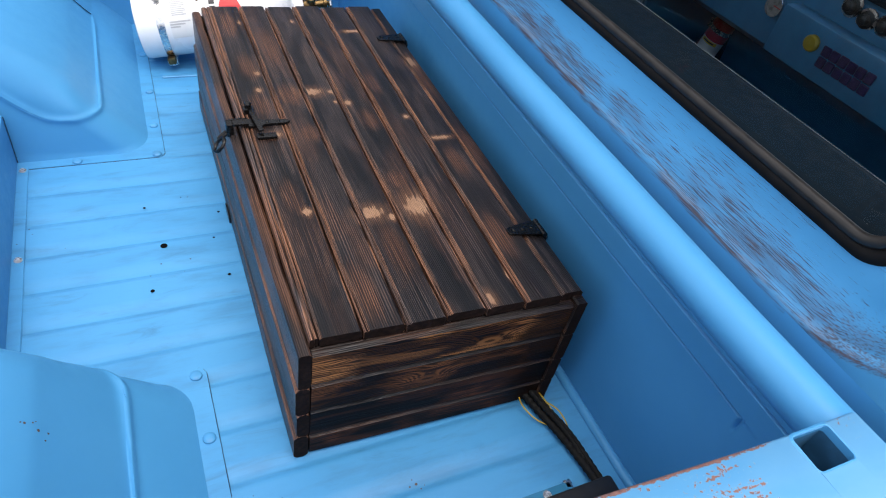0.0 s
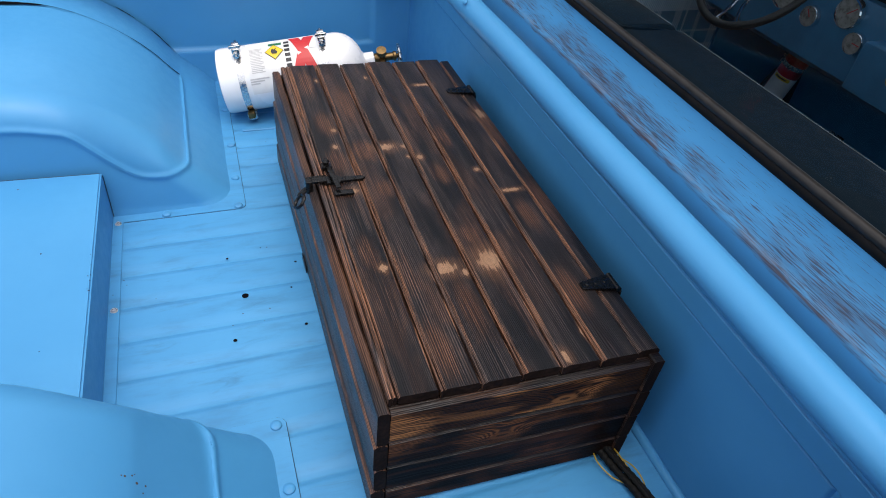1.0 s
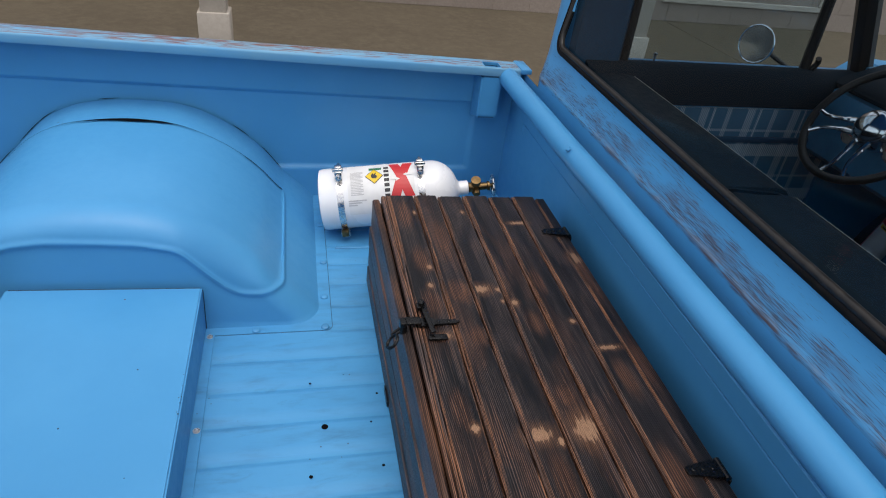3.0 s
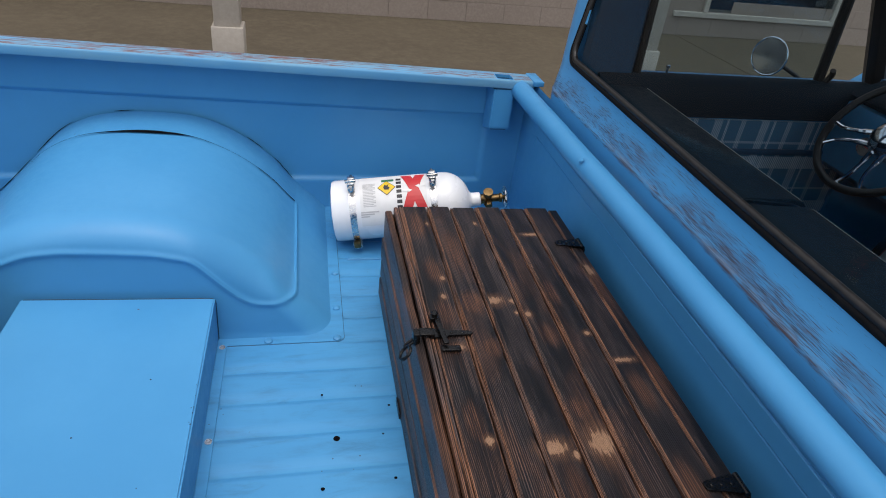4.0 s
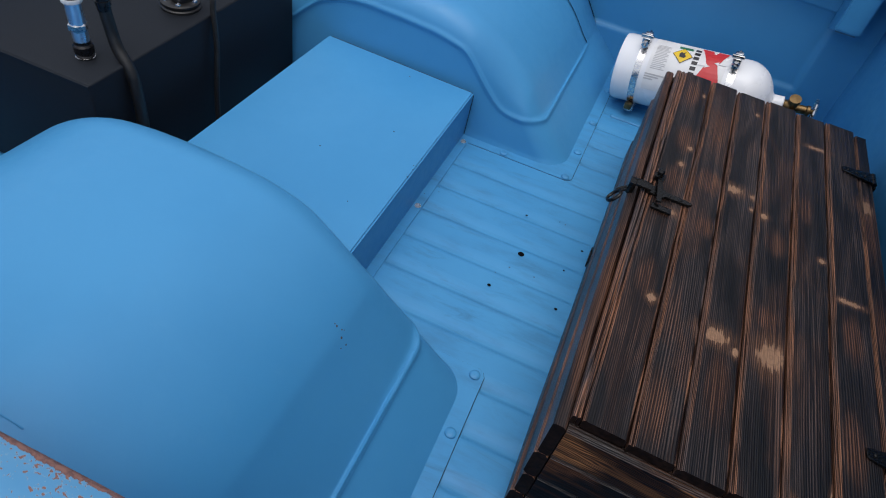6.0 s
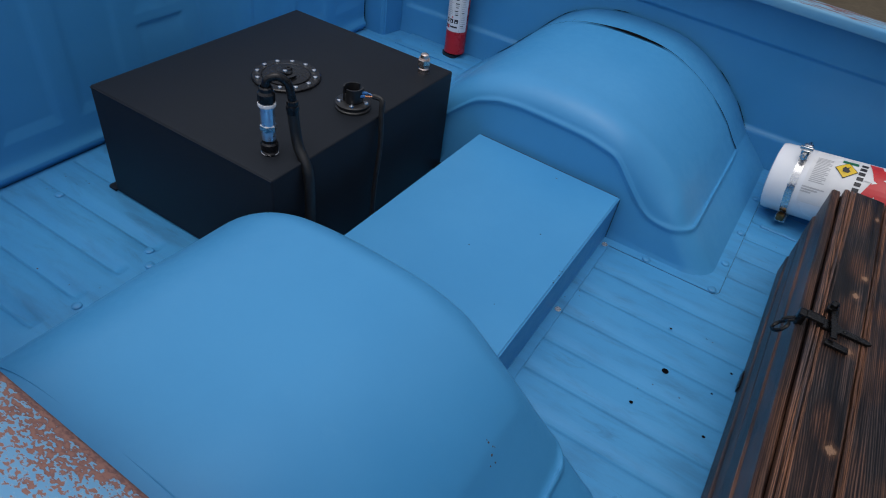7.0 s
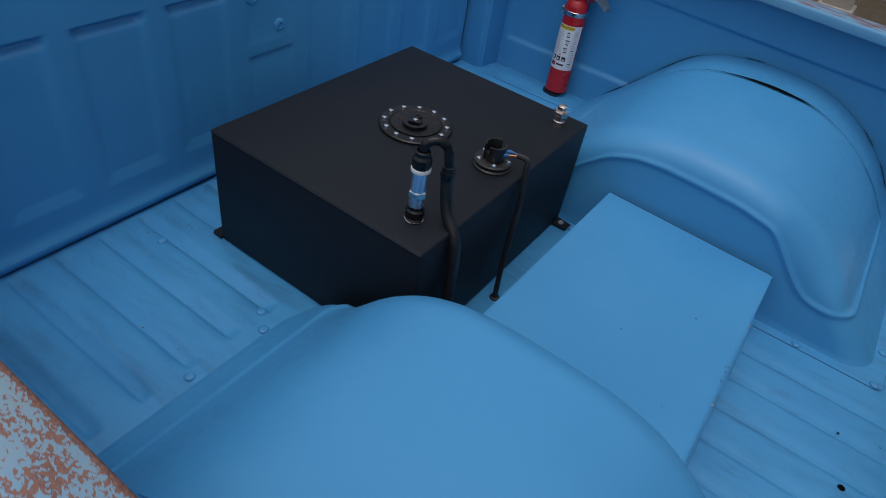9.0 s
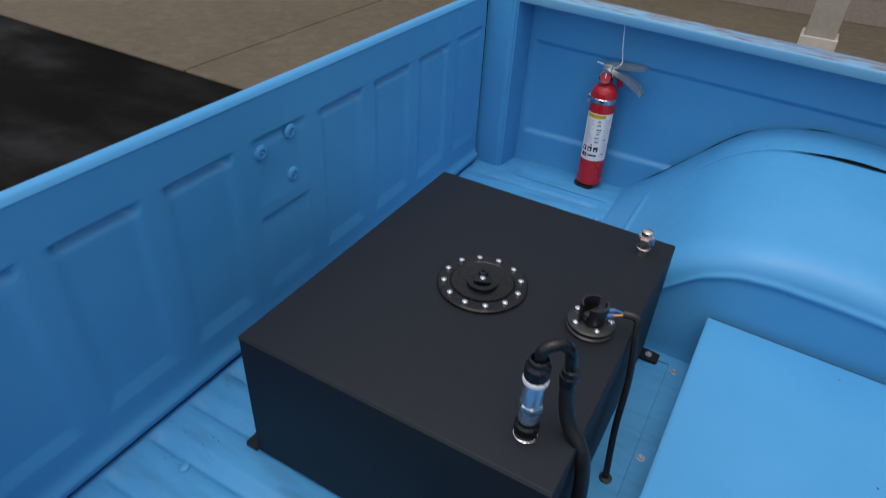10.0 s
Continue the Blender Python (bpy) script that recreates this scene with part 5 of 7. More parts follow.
def cab_door(side):
    """A door with its outer skin, black sill, plaid panel, window posts, lock pin and handle."""
    y_in, y_out = side * 0.712, side * 0.815
    bm = extrude_profile(bmesh.new(), [(y_in, -0.1), (y_in, 0.33), (side * 0.70, 0.36), (side * 0.70, 0.44), (side * 0.715, 0.468), (side * 0.735, 0.475), (side * 0.775, 0.474), (side * 0.80, 0.45), (y_out, 0.30), (y_out, -0.3), (side * 0.80, -0.3)], 0.715, 1.60)
    door = part("door", bm, M_BLUE, truck, "blue cab door with a padded sill", 40)
    bm = extrude_profile(bmesh.new(), [(side * 0.706, 0.37), (side * 0.685, 0.38), (side * 0.684, 0.43), (side * 0.694, 0.462), (side * 0.72, 0.479), (side * 0.742, 0.4795), (side * 0.742, 0.46), (side * 0.706, 0.36)], 0.70, 1.57)
    part("sill_pad", bm, M_VINYL, door, "black vinyl sill pad", 50)
    bm = box(bmesh.new(), 0.72, 1.55, *sorted((side * 0.696, side * 0.7135)), 0.0, 0.372, 0.006)
    part("plaid_panel", bm, M_PLAID, door, "blue plaid cloth door panel")
    bm = box(bmesh.new(), 0.72, 1.55, *sorted((side * 0.690, side * 0.7)), 0.268, 0.286, 0.004)
    part("panel_trim", bm, M_CABIN, door, "plain blue strip across the plaid")
    bm = tube(bmesh.new(), smooth_path([(1.02, side * 0.69, 0.225), (1.03, side * 0.67, 0.23), (1.11, side * 0.668, 0.222), (1.12, side * 0.69, 0.216)]), 0.006, 8)
    part("pull_handle", bm, M_CHROME, door, "chrome pull handle")
    bm = lathe(bmesh.new(), [(0.006, 0), (0.012, 0.01), (0.012, 0.02), (0, 0.024)], 12)
    part("window_crank", bm, M_CHROME, door, "chrome crank", m=Matrix.Translation((1.20, side * 0.695, 0.215)) @ pose(0, 0, 0, 90 * side, 0, 0))
    bm = lathe(bmesh.new(), [(0.003, 0), (0.003, 0.018), (0.0055, 0.02), (0.0055, 0.026), (0, 0.028)], 10)
    part("lock_pin", bm, M_CHROME, door, "chrome lock pin", m=pose(0.895, side * 0.728, 0.478))
    for x0, x1, z1, w in ((0.815, 0.80, 0.985, 0.012), (1.382, 1.348, 0.99, 0.014), (1.575, 1.36, 1.0, 0.032)):
        bm = tube(bmesh.new(), [(x0, side * 0.742, 0.474), (x1, side * 0.728, z1)], w, 8)
        part("window_post", bm, M_BLACK, door, "black window post")
    bm = tube(bmesh.new(), smooth_path([(1.395, side * 0.73, 0.478), (1.40, side * 0.722, 0.50), (1.392, side * 0.715, 0.515)]), 0.008, 8)
    part("vent_catch", bm, M_BLACK, door, "black vent catch")
    bm = box(bmesh.new(), 0.70, 1.37, *sorted((side * 0.744, side * 0.748)), 0.474, 0.99)
    part("door_glass", bm, M_GLASS, door, "clear side glass")
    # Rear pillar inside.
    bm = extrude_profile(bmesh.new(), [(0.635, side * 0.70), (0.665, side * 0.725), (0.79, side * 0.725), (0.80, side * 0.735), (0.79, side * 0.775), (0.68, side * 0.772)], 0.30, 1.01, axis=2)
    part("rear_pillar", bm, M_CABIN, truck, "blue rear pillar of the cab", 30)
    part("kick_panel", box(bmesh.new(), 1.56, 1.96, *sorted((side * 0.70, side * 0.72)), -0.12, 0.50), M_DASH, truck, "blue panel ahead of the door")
    bm = box(bmesh.new(), 0.72, 1.58, *sorted((side * 0.715, side * 0.765)), 0.965, 1.0, 0.01)
    part("roof_rail", bm, M_BLACK, truck, "dark rail over the door")


for side in (1, -1):
    cab_door(side)

# Round outside mirror on the driver's door.
bm = lathe(bmesh.new(), [(0, -0.012), (0.030, -0.010), (0.048, -0.003), (0.052, 0.003), (0.050, 0.006), (0.047, 0.006)], 32)
mirror_pose = look((1.407, 1.0, 0.474), (-0.05, 0.36, 0.60)) @ Matrix.Scale(1.14, 4)
mirror = part("side_mirror", bm, M_CHROME, truck, "round chrome side mirror on an arm", m=mirror_pose @ pose(0, 0, 0, 180, 0, 0))
rim = [(0.0505 * math.cos(q), 0.0505 * math.sin(q), 0.004) for q in (2 * math.pi * i / 40 for i in range(40))]
part("mirror_rim", tube(bmesh.new(), rim, 0.0028, 8, closed=True), M_CHROME, mirror, "bright chrome rim", m=mirror_pose @ pose(0, 0, 0, 180, 0, 0))
bm = lathe(bmesh.new(), [(0.0465, 0.0055), (0, 0.0058)], 32)
part("mirror_glass", bm, M_MIRROR, mirror, "mirror glass", m=mirror_pose @ pose(0, 0, 0, 180, 0, 0))
bm = tube(bmesh.new(), [(1.42, 1.005, 0.468), (1.47, 0.93, 0.435), (1.50, 0.835, 0.40)], 0.007, 8)
part("mirror_arm", bm, M_BLACK, mirror, "black mirror arm")


# Bench seat: two backs with piped edges.
def seat_back(y0, y1):
    prof = [(0.622, 0.10), (0.622, 0.452), (0.632, 0.462), (0.70, 0.464), (0.80, 0.461), (0.822, 0.455), (0.836, 0.44), (0.845, 0.40), (0.87, 0.10)]
    bm = extrude_profile(bmesh.new(), prof, y0, y1, axis=1)
    bmesh.ops.bevel(bm, geom=[e for e in bm.edges if abs(e.verts[0].co.y - e.verts[1].co.y) < 1e-5], offset=0.008, segments=2, affect="EDGES")
    ob = part("seat_back", bm, M_VINYL, truck, "black vinyl seat back with pale stitching", 50)
    # Stitches in a row along the front edge.
    bm = bmesh.new()
    y = y0 + 0.012
    while y < y1 - 0.012:
        tube(bm, [(0.8182, y, 0.4575), (0.8182, y + 0.0018, 0.4582), (0.8182, y + 0.0036, 0.4575)], 0.0005, 5)
        y += 0.0046
    tagged(part("stitching", bm, M_THREAD, ob, "row of pale stitches"), kind="stuff")
    return ob


seat_back(0.052, 0.68)
seat_back(-0.68, 0.040)
bm = extrude_profile(bmesh.new(), [(0.80, -0.1), (0.84, 0.10), (0.87, 0.12), (1.22, 0.14), (1.27, 0.12), (1.28, -0.1)], -0.66, 0.66, axis=1)
part("seat_cushion", bm, M_CABIN, truck, "dark blue seat cushion", 50)


# Steering wheel: black rim, chrome hub and three slotted spokes.
def steering_wheel():
    tilt = radians(38)
    across, back = Vector((0, -1, 0)), Vector((-math.cos(tilt), 0, math.sin(tilt)))
    m = Matrix.Translation((1.402, 0.467, 0.421)) @ Matrix((across, back.cross(across), back)).transposed().to_4x4()
    ring = [(0.168 * math.cos(a), 0.168 * math.sin(a), 0.0) for a in (2 * math.pi * i / 48 for i in range(48))]
    wheel = part("steering_wheel", tube(bmesh.new(), ring, 0.0105, 12, closed=True), M_BLACK, truck, "black-rimmed wheel with chrome spokes", m=m)
    bm = lathe(bmesh.new(), [(0.044, -0.06), (0.052, -0.02), (0.050, -0.006), (0.040, 0.012), (0.026, 0.022), (0, 0.026)], 32)
    part("hub", bm, M_CHROME, wheel, "polished chrome hub", m=m)
    for turn in (202, 283, 5):
        # Each spoke is a slotted arm: two bars that spread to a bar along the rim.
        a = radians(turn)
        ends = []
        for s in (-1, 1):
            pts = []
            for r, off, h in ((0.036, 0.020, -0.012), (0.080, 0.016, -0.006), (0.125, 0.020, -0.002), (0.156, 0.034, 0.0)):
                pts.append((r * math.cos(a) - s * off * math.sin(a), r * math.sin(a) + s * off * math.cos(a), h))
            ends.append(pts[-1])
            part("spoke", tube(bmesh.new(), smooth_path(pts), [0.0075] * 6 + [0.0055] * 6 + [0.0048] * 7, 8), M_CHROME, wheel, "chrome spoke", m=m)
        mid = (0.166 * math.cos(a), 0.166 * math.sin(a), 0.0)
        part("spoke_foot", tube(bmesh.new(), smooth_path([ends[0], mid, ends[1]]), 0.0045, 8), M_CHROME, wheel, "chrome bar along the rim", m=m)
    part("column", tube(bmesh.new(), [(0, 0, -0.05), (0, 0, -0.35)], 0.03, 16), M_BLACK, wheel, "black steering column", m=m)
    part("turn_lever", tube(bmesh.new(), [(0, 0, -0.08), (-0.10, 0.02, -0.07), (-0.15, 0.03, -0.065)], [0.005, 0.005, 0.009], 8), M_CHROME, wheel, "chrome turn lever", m=m)
    return wheel


steering_wheel()

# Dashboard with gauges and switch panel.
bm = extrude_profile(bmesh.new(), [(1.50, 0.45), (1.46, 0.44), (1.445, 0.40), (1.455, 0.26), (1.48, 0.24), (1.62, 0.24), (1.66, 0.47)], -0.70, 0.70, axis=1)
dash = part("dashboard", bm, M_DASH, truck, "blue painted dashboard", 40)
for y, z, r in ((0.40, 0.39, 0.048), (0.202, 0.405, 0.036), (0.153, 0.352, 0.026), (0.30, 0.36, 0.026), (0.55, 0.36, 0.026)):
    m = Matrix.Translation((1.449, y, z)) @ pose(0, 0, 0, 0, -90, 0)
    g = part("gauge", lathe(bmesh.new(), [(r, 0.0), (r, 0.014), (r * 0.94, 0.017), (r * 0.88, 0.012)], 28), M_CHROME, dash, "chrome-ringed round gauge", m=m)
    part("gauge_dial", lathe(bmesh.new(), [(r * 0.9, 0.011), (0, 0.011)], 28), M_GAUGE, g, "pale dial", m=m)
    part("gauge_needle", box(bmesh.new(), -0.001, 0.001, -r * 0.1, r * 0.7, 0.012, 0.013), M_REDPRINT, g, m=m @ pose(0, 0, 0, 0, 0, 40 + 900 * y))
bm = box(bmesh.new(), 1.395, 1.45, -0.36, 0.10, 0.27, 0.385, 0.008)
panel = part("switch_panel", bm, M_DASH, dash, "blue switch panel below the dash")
part("push_button", lathe(bmesh.new(), [(0.0185, 0), (0.0185, 0.008), (0.015, 0.012), (0, 0.013)], 20), M_YWIRE, panel, "yellow push button", m=Matrix.Translation((1.395, -0.015, 0.342)) @ pose(0, 0, 0, 0, -90, 0))
KEY = mesh_of("key", box(bmesh.new(), -0.006, 0.0, -0.0108, 0.0108, -0.0115, 0.0115, 0.002, 1), M_PURPLE)
for i in range(6):
    for j in range(2):
        piece("key", KEY, panel, pose(1.395 + 0.002 * ((i * 3 + j) % 3), -0.058 - 0.0235 * i, 0.342 - 0.026 * j, 0, 6 * ((i + j) % 3 - 1), 0))
for y, z in ((-0.020, 0.428), (-0.066, 0.418), (-0.112, 0.424)):
    m = Matrix.Translation((1.4485, y, z)) @ pose(0, 0, 0, 0, -90, 0)
    k = part("dash_knob", lathe(bmesh.new(), [(0.019, 0), (0.019, 0.004), (0.012, 0.006), (0.011, 0.020), (0.008, 0.022), (0, 0.022)], 20), M_BLACK, dash, "black knob on the dash", m=m)
    part("knob_plate", lathe(bmesh.new(), [(0.024, -0.001), (0.024, 0.002), (0.019, 0.003)], 24), M_NICKEL, k, "dull metal plate behind the knob", m=m)
for y in (-0.24, -0.29, -0.34):
    part("toggle", tube(bmesh.new(), [(1.395, y, 0.33), (1.375, y, 0.34)], [0.006, 0.003], 8), M_CHROME, panel)


bm = extrude_profile(bmesh.new(), [(1.468, 0.446), (1.462, 0.458), (1.472, 0.470), (1.60, 0.512), (1.66, 0.512), (1.668, 0.475), (1.52, 0.452)], -0.70, 0.70, axis=1)
part("dash_pad", bm, M_VINYL, dash, "black padded top of the dashboard", 40)


# Wheels under the truck, and its chassis rails.
def road_wheel(x, side):
    y0, y1 = side * 0.64, side * 0.84
    m = Matrix.Translation((x, (y0 + y1) / 2, GROUND + 0.345)) @ pose(0, 0, 0, -90 * side, 0, 0)
    wheel = part("wheel", lathe(bmesh.new(), [(0.19, -0.10), (0.27, -0.10), (0.325, -0.092), (0.343, -0.07), (0.345, 0.0), (0.343, 0.07), (0.325, 0.092), (0.27, 0.10), (0.19, 0.10)], 40), M_RUBBER, truck, "black tyre on a steel rim", m=m)
    part("rim", lathe(bmesh.new(), [(0.192, -0.09), (0.185, -0.02), (0.185, 0.06), (0.195, 0.09), (0.185, 0.085), (0.150, 0.055), (0.10, 0.065), (0.06, 0.08), (0, 0.082)], 32), M_STEEL, wheel, "plain steel rim", m=m)
    return wheel


for x in (-0.436, 2.15):
    for side in (1, -1):
        road_wheel(x, side)
for side in (1, -1):
    part("chassis_rail", box(bmesh.new(), -1.28, 2.70, *sorted((side * 0.38, side * 0.44)), -0.22, -0.10, 0.004), M_IRON, truck)
for x in (-0.436, 2.15):
    part("axle", tube(bmesh.new(), [(x, -0.62, GROUND + 0.345), (x, 0.62, GROUND + 0.345)], 0.035, 14), M_IRON, truck)



# ---- the wooden chest ----
LID_TOP, CH_Y0, CH_Y1 = 0.242, -0.447, 0.432


def plank(parent, lo, hi, mats, across, up, chamfer=0.0035, bow=0.0008, seed=0, fan=(0.0, 0.0)):
    """One board with chamfered long edges; its scorched chamfers carry the second material."""
    bm = bmesh.new()
    r = bmesh.ops.create_cube(bm, size=1, matrix=Matrix.LocRotScale([(p + q) / 2 for p, q in zip(lo, hi)], None, [q - p for p, q in zip(lo, hi)]))
    length = ({0, 1, 2} - {across, up}).pop()
    edges = [e for e in bm.edges if abs(e.verts[0].co[length] - e.verts[1].co[length]) > 0.01]
    res = bmesh.ops.bevel(bm, geom=edges, offset=chamfer, segments=1, affect="EDGES")
    for f in res["faces"]:
        f.material_index = 1
    for f in bm.faces:
        f.normal_update()
        if abs(f.normal[length]) > 0.9:
            f.material_index = 2
        elif across == 2 and f.normal[2] > 0.9:
            f.material_index = 1
    n = 10
    a, b = lo[length], hi[length]
    normal = Vector([1.0 if i == length else 0.0 for i in range(3)])
    for i in range(1, n):
        co = Vector([a + (b - a) * i / n if j == length else 0.0 for j in range(3)])
        bmesh.ops.bisect_plane(bm, geom=bm.verts[:] + bm.edges[:] + bm.faces[:], plane_co=co, plane_no=normal)
    for v in bm.verts:
        d = noise.noise((3.1 * v.co[length] + 5 * seed, seed * 1.7, 0.2)) * bow
        v.co[up] += d
        # Boards that run a little askew: their far end is shifted at either edge.
        f, g = (v.co[length] - a) / (b - a), (v.co[across] - lo[across]) / (hi[across] - lo[across])
        v.co[across] += f * (fan[0] + (fan[1] - fan[0]) * g)
        v.co[across] += 0.5 * noise.noise((4 * v.co[length], seed * 2.9, 3.3)) * bow
    return part("plank", bm, mats, parent, smooth=0)


def wooden_chest():
    chest = thing("wooden_chest", (0.335, -0.012, 0.0), "long scorched-pine storage chest with black iron hinges", "chest")
    wood = [M_SIDEWOOD, M_EDGEWOOD, M_ENDGRAIN]
    body = part("liner", box(bmesh.new(), 0.148, 0.504, CH_Y0 + 0.004, CH_Y1 - 0.02, 0.004, 0.214), M_ENDGRAIN, chest, "dark inside of the chest")
    # Long sides: horizontal boards whose ends show at both corners.
    rows = [(0.0, 0.052), (0.053, 0.104), (0.105, 0.162), (0.163, 0.230)]
    front = part("side_panel", box(bmesh.new(), 0.141, 0.1475, CH_Y0 - 0.012, CH_Y1 - 0.004, 0.004, 0.212), M_ENDGRAIN, chest)
    back = part("side_panel", box(bmesh.new(), 0.5045, 0.510, CH_Y0 - 0.012, CH_Y1 - 0.004, 0.004, 0.212), M_ENDGRAIN, chest)
    for i, (z0, z1) in enumerate(rows):
        lean = 0.0015 * (3 - i)
        plank(front, (0.1225 - lean * 0.4 + 0.0022 * (i % 2), CH_Y0 - 0.021, z0), (0.1405, CH_Y1 + 0.004, z1), [M_WARMWOOD, M_PLANKTOP, M_ENDGRAIN] if i == 3 else wood, 2, 0, 0.0030 if i == 3 else 0.0048, 0.0022, 11 + i)
        plank(back, (0.5105, CH_Y0 - 0.023, z0), (0.5270, CH_Y1 + 0.004, z1), [M_SIDEWOOD, M_EDGEX, M_ENDGRAIN], 2, 0, 0.0022, 0.0014, 21 + i)
    # Ends: boards between the long sides.
    near = part("end_panel", box(bmesh.new(), 0.150, 0.502, CH_Y0 - 0.0025, CH_Y0 + 0.003, 0.004, 0.212), M_ENDGRAIN, chest)
    far = part("end_panel", box(bmesh.new(), 0.150, 0.502, CH_Y1 - 0.019, CH_Y1 - 0.0135, 0.004, 0.212), M_ENDGRAIN, chest)
    for i, (z0, z1) in enumerate([(0.001, 0.045), (0.046, 0.103), (0.104, 0.162), (0.163, 0.224)]):
        end = [M_ENDWOOD if i == 3 else M_ENDMID if i == 2 else M_ENDDARK, M_EDGEX, M_ENDGRAIN]
        plank(near, (0.142, CH_Y0 - 0.019, z0), (0.5095, CH_Y0 - 0.003, z1), end, 2, 1, 0.004, 0.0010, 31 + i)
        plank(far, (0.142, CH_Y1 - 0.013, z0), (0.5095, CH_Y1 + 0.003, z1), end, 2, 1, 0.004, 0.0010, 41 + i)
    lid = part("lid", box(bmesh.new(), 0.150, 0.484, CH_Y0 + 0.03, CH_Y1 - 0.03, 0.2165, 0.2235), M_ENDGRAIN, chest, "hinged lid of seven boards")
    # Board edges at the near end and at the far end of the lid.
    near_x = [0.1520, 0.2055, 0.2606, 0.3168, 0.3730, 0.4310, 0.4897]
    far_x = [0.1605, 0.2170, 0.2700, 0.3270, 0.3880, 0.4440, 0.5010]
    for i in range(6):
        x0, x1 = near_x[i] + 0.0006, near_x[i + 1] - 0.0006
        fan = (far_x[i] - near_x[i], far_x[i + 1] - near_x[i + 1])
        if i:
            # A pale rounded tongue shows along the joint.
            tip = (x0 + 0.0050, fan[0] + (fan[1] - fan[0]) * 0.0050 / (x1 - x0))
            plank(lid, (x0 + 0.0008, CH_Y0 - 0.010 - 0.0012 * (i % 3), 0.2262), (tip[0] - 0.0004, CH_Y1 + 0.001 + 0.003 * (i % 2), LID_TOP - 0.0004), [M_TONGUE, M_TONGUE, M_ENDGRAIN], 0, 2, 0.0017, 0.0012, 51 + i, (fan[0], tip[1]))
            x0, fan = tip[0], (tip[1], fan[1])
        plank(lid, (x0, CH_Y0 - 0.009 - 0.0012 * (i % 3), 0.226), (x1, CH_Y1 + 0.002 + 0.003 * (i % 2), LID_TOP), [M_LIDWOOD, M_EDGEWOOD, M_ENDGRAIN], 0, 2, 0.0030, 0.0012, 51 + i, fan)
    # Tongue along the first board, and the fixed board that carries the hinges.
    plank(lid, (0.1408, CH_Y0 - 0.008, 0.225), (0.1465, CH_Y1 + 0.001, LID_TOP - 0.0015), [M_EDGEWOOD, M_EDGEWOOD, M_ENDGRAIN], 0, 2, 0.0018, 0.0010, 63, (0.003, 0.0075))
    plank(lid, (0.1468, CH_Y0 - 0.008, 0.226), (0.1516, CH_Y1 + 0.001, LID_TOP - 0.0005), [M_EDGEWOOD, M_EDGEWOOD, M_ENDGRAIN], 0, 2, 0.0016, 0.0010, 64, (0.0075, 0.0085))
    plank(chest, (0.4910, CH_Y0 - 0.007, 0.2225), (0.5265, CH_Y1 + 0.001, LID_TOP - 0.003), [M_LIDWOOD, M_EDGEWOOD, M_ENDGRAIN], 0, 2, 0.005, 0.001, 61, (0.0115, 0.0))

    def hinge(y):
        """A tapered strap with its barrel and nails."""
        bm = bmesh.new()
        pts = [(0.469, -0.006), (0.473, -0.008), (0.512, -0.0145), (0.521, -0.0145), (0.521, 0.0145), (0.512, 0.0145), (0.473, 0.008), (0.469, 0.006)]
        extrude_profile(bm, [(x, y + d) for x, d in pts], LID_TOP + 0.0005, LID_TOP + 0.0035, axis=2)
        bmesh.ops.bevel(bm, geom=bm.edges[:], offset=0.0007, segments=1, affect="EDGES")
        strap = part("hinge", bm, M_IRON, chest, "black tapered iron strap hinge")
        part("hinge_barrel", tube(bmesh.new(), [(0.5245, y - 0.0165, LID_TOP), (0.5245, y + 0.0165, LID_TOP)], 0.0048, 12), M_IRON, strap)
        part("hinge_leaf", box(bmesh.new(), 0.5272, 0.5305, y - 0.018, y + 0.018, LID_TOP - 0.04, LID_TOP - 0.002, 0.001, 1), M_IRON, strap)
        for x in (0.479, 0.494, 0.509):
            piece("nail", NAIL, strap, pose(x, y, LID_TOP + 0.0034))

    hinge(-0.327)
    hinge(0.282)
    # Hasp: a strap over the lid edge, a swinging bar, its staple, and a shackle on the front.
    y = -0.006
    z = LID_TOP
    latch = part("latch", extrude_profile(bmesh.new(), [(0.150, y - 0.010), (0.176, y - 0.011), (0.180, y - 0.006), (0.216, y - 0.005), (0.223, y), (0.216, y + 0.005), (0.180, y + 0.006), (0.176, y + 0.011), (0.150, y + 0.010)], z + 0.0006, z + 0.0042, axis=2), M_IRON, chest, "black iron hasp across the lid edge")
    part("hasp_strap", box(bmesh.new(), 0.131, 0.156, y - 0.009, y + 0.009, z + 0.0035, z + 0.0085, 0.0012), M_IRON, latch)
    part("hasp_fold", box(bmesh.new(), 0.1205, 0.1320, y - 0.009, y + 0.009, z - 0.016, z + 0.0075, 0.002), M_IRON, latch)
    part("bar", box(bmesh.new(), -0.0042, 0.0042, -0.036, 0.038, 0.0, 0.0035, 0.001), M_IRON, latch, m=pose(0.1675, y, z + 0.0085, -2, 0, 4))
    part("keeper", box(bmesh.new(), 0.162, 0.194, y - 0.044, y - 0.032, z + 0.0006, z + 0.005, 0.0012), M_IRON, latch)
    part("keeper", box(bmesh.new(), 0.155, 0.172, y + 0.031, y + 0.044, z + 0.0006, z + 0.009, 0.0012), M_IRON, latch)
    part("knob", lathe(bmesh.new(), [(0.004, 0), (0.0055, 0.003), (0.006, 0.007), (0.004, 0.010), (0, 0.011)], 14), M_IRON, latch, m=pose(0.163, y + 0.04, z + 0.008))
    for x in (0.186, 0.204):
        piece("nail", NAIL, latch, pose(x, y, z + 0.004))
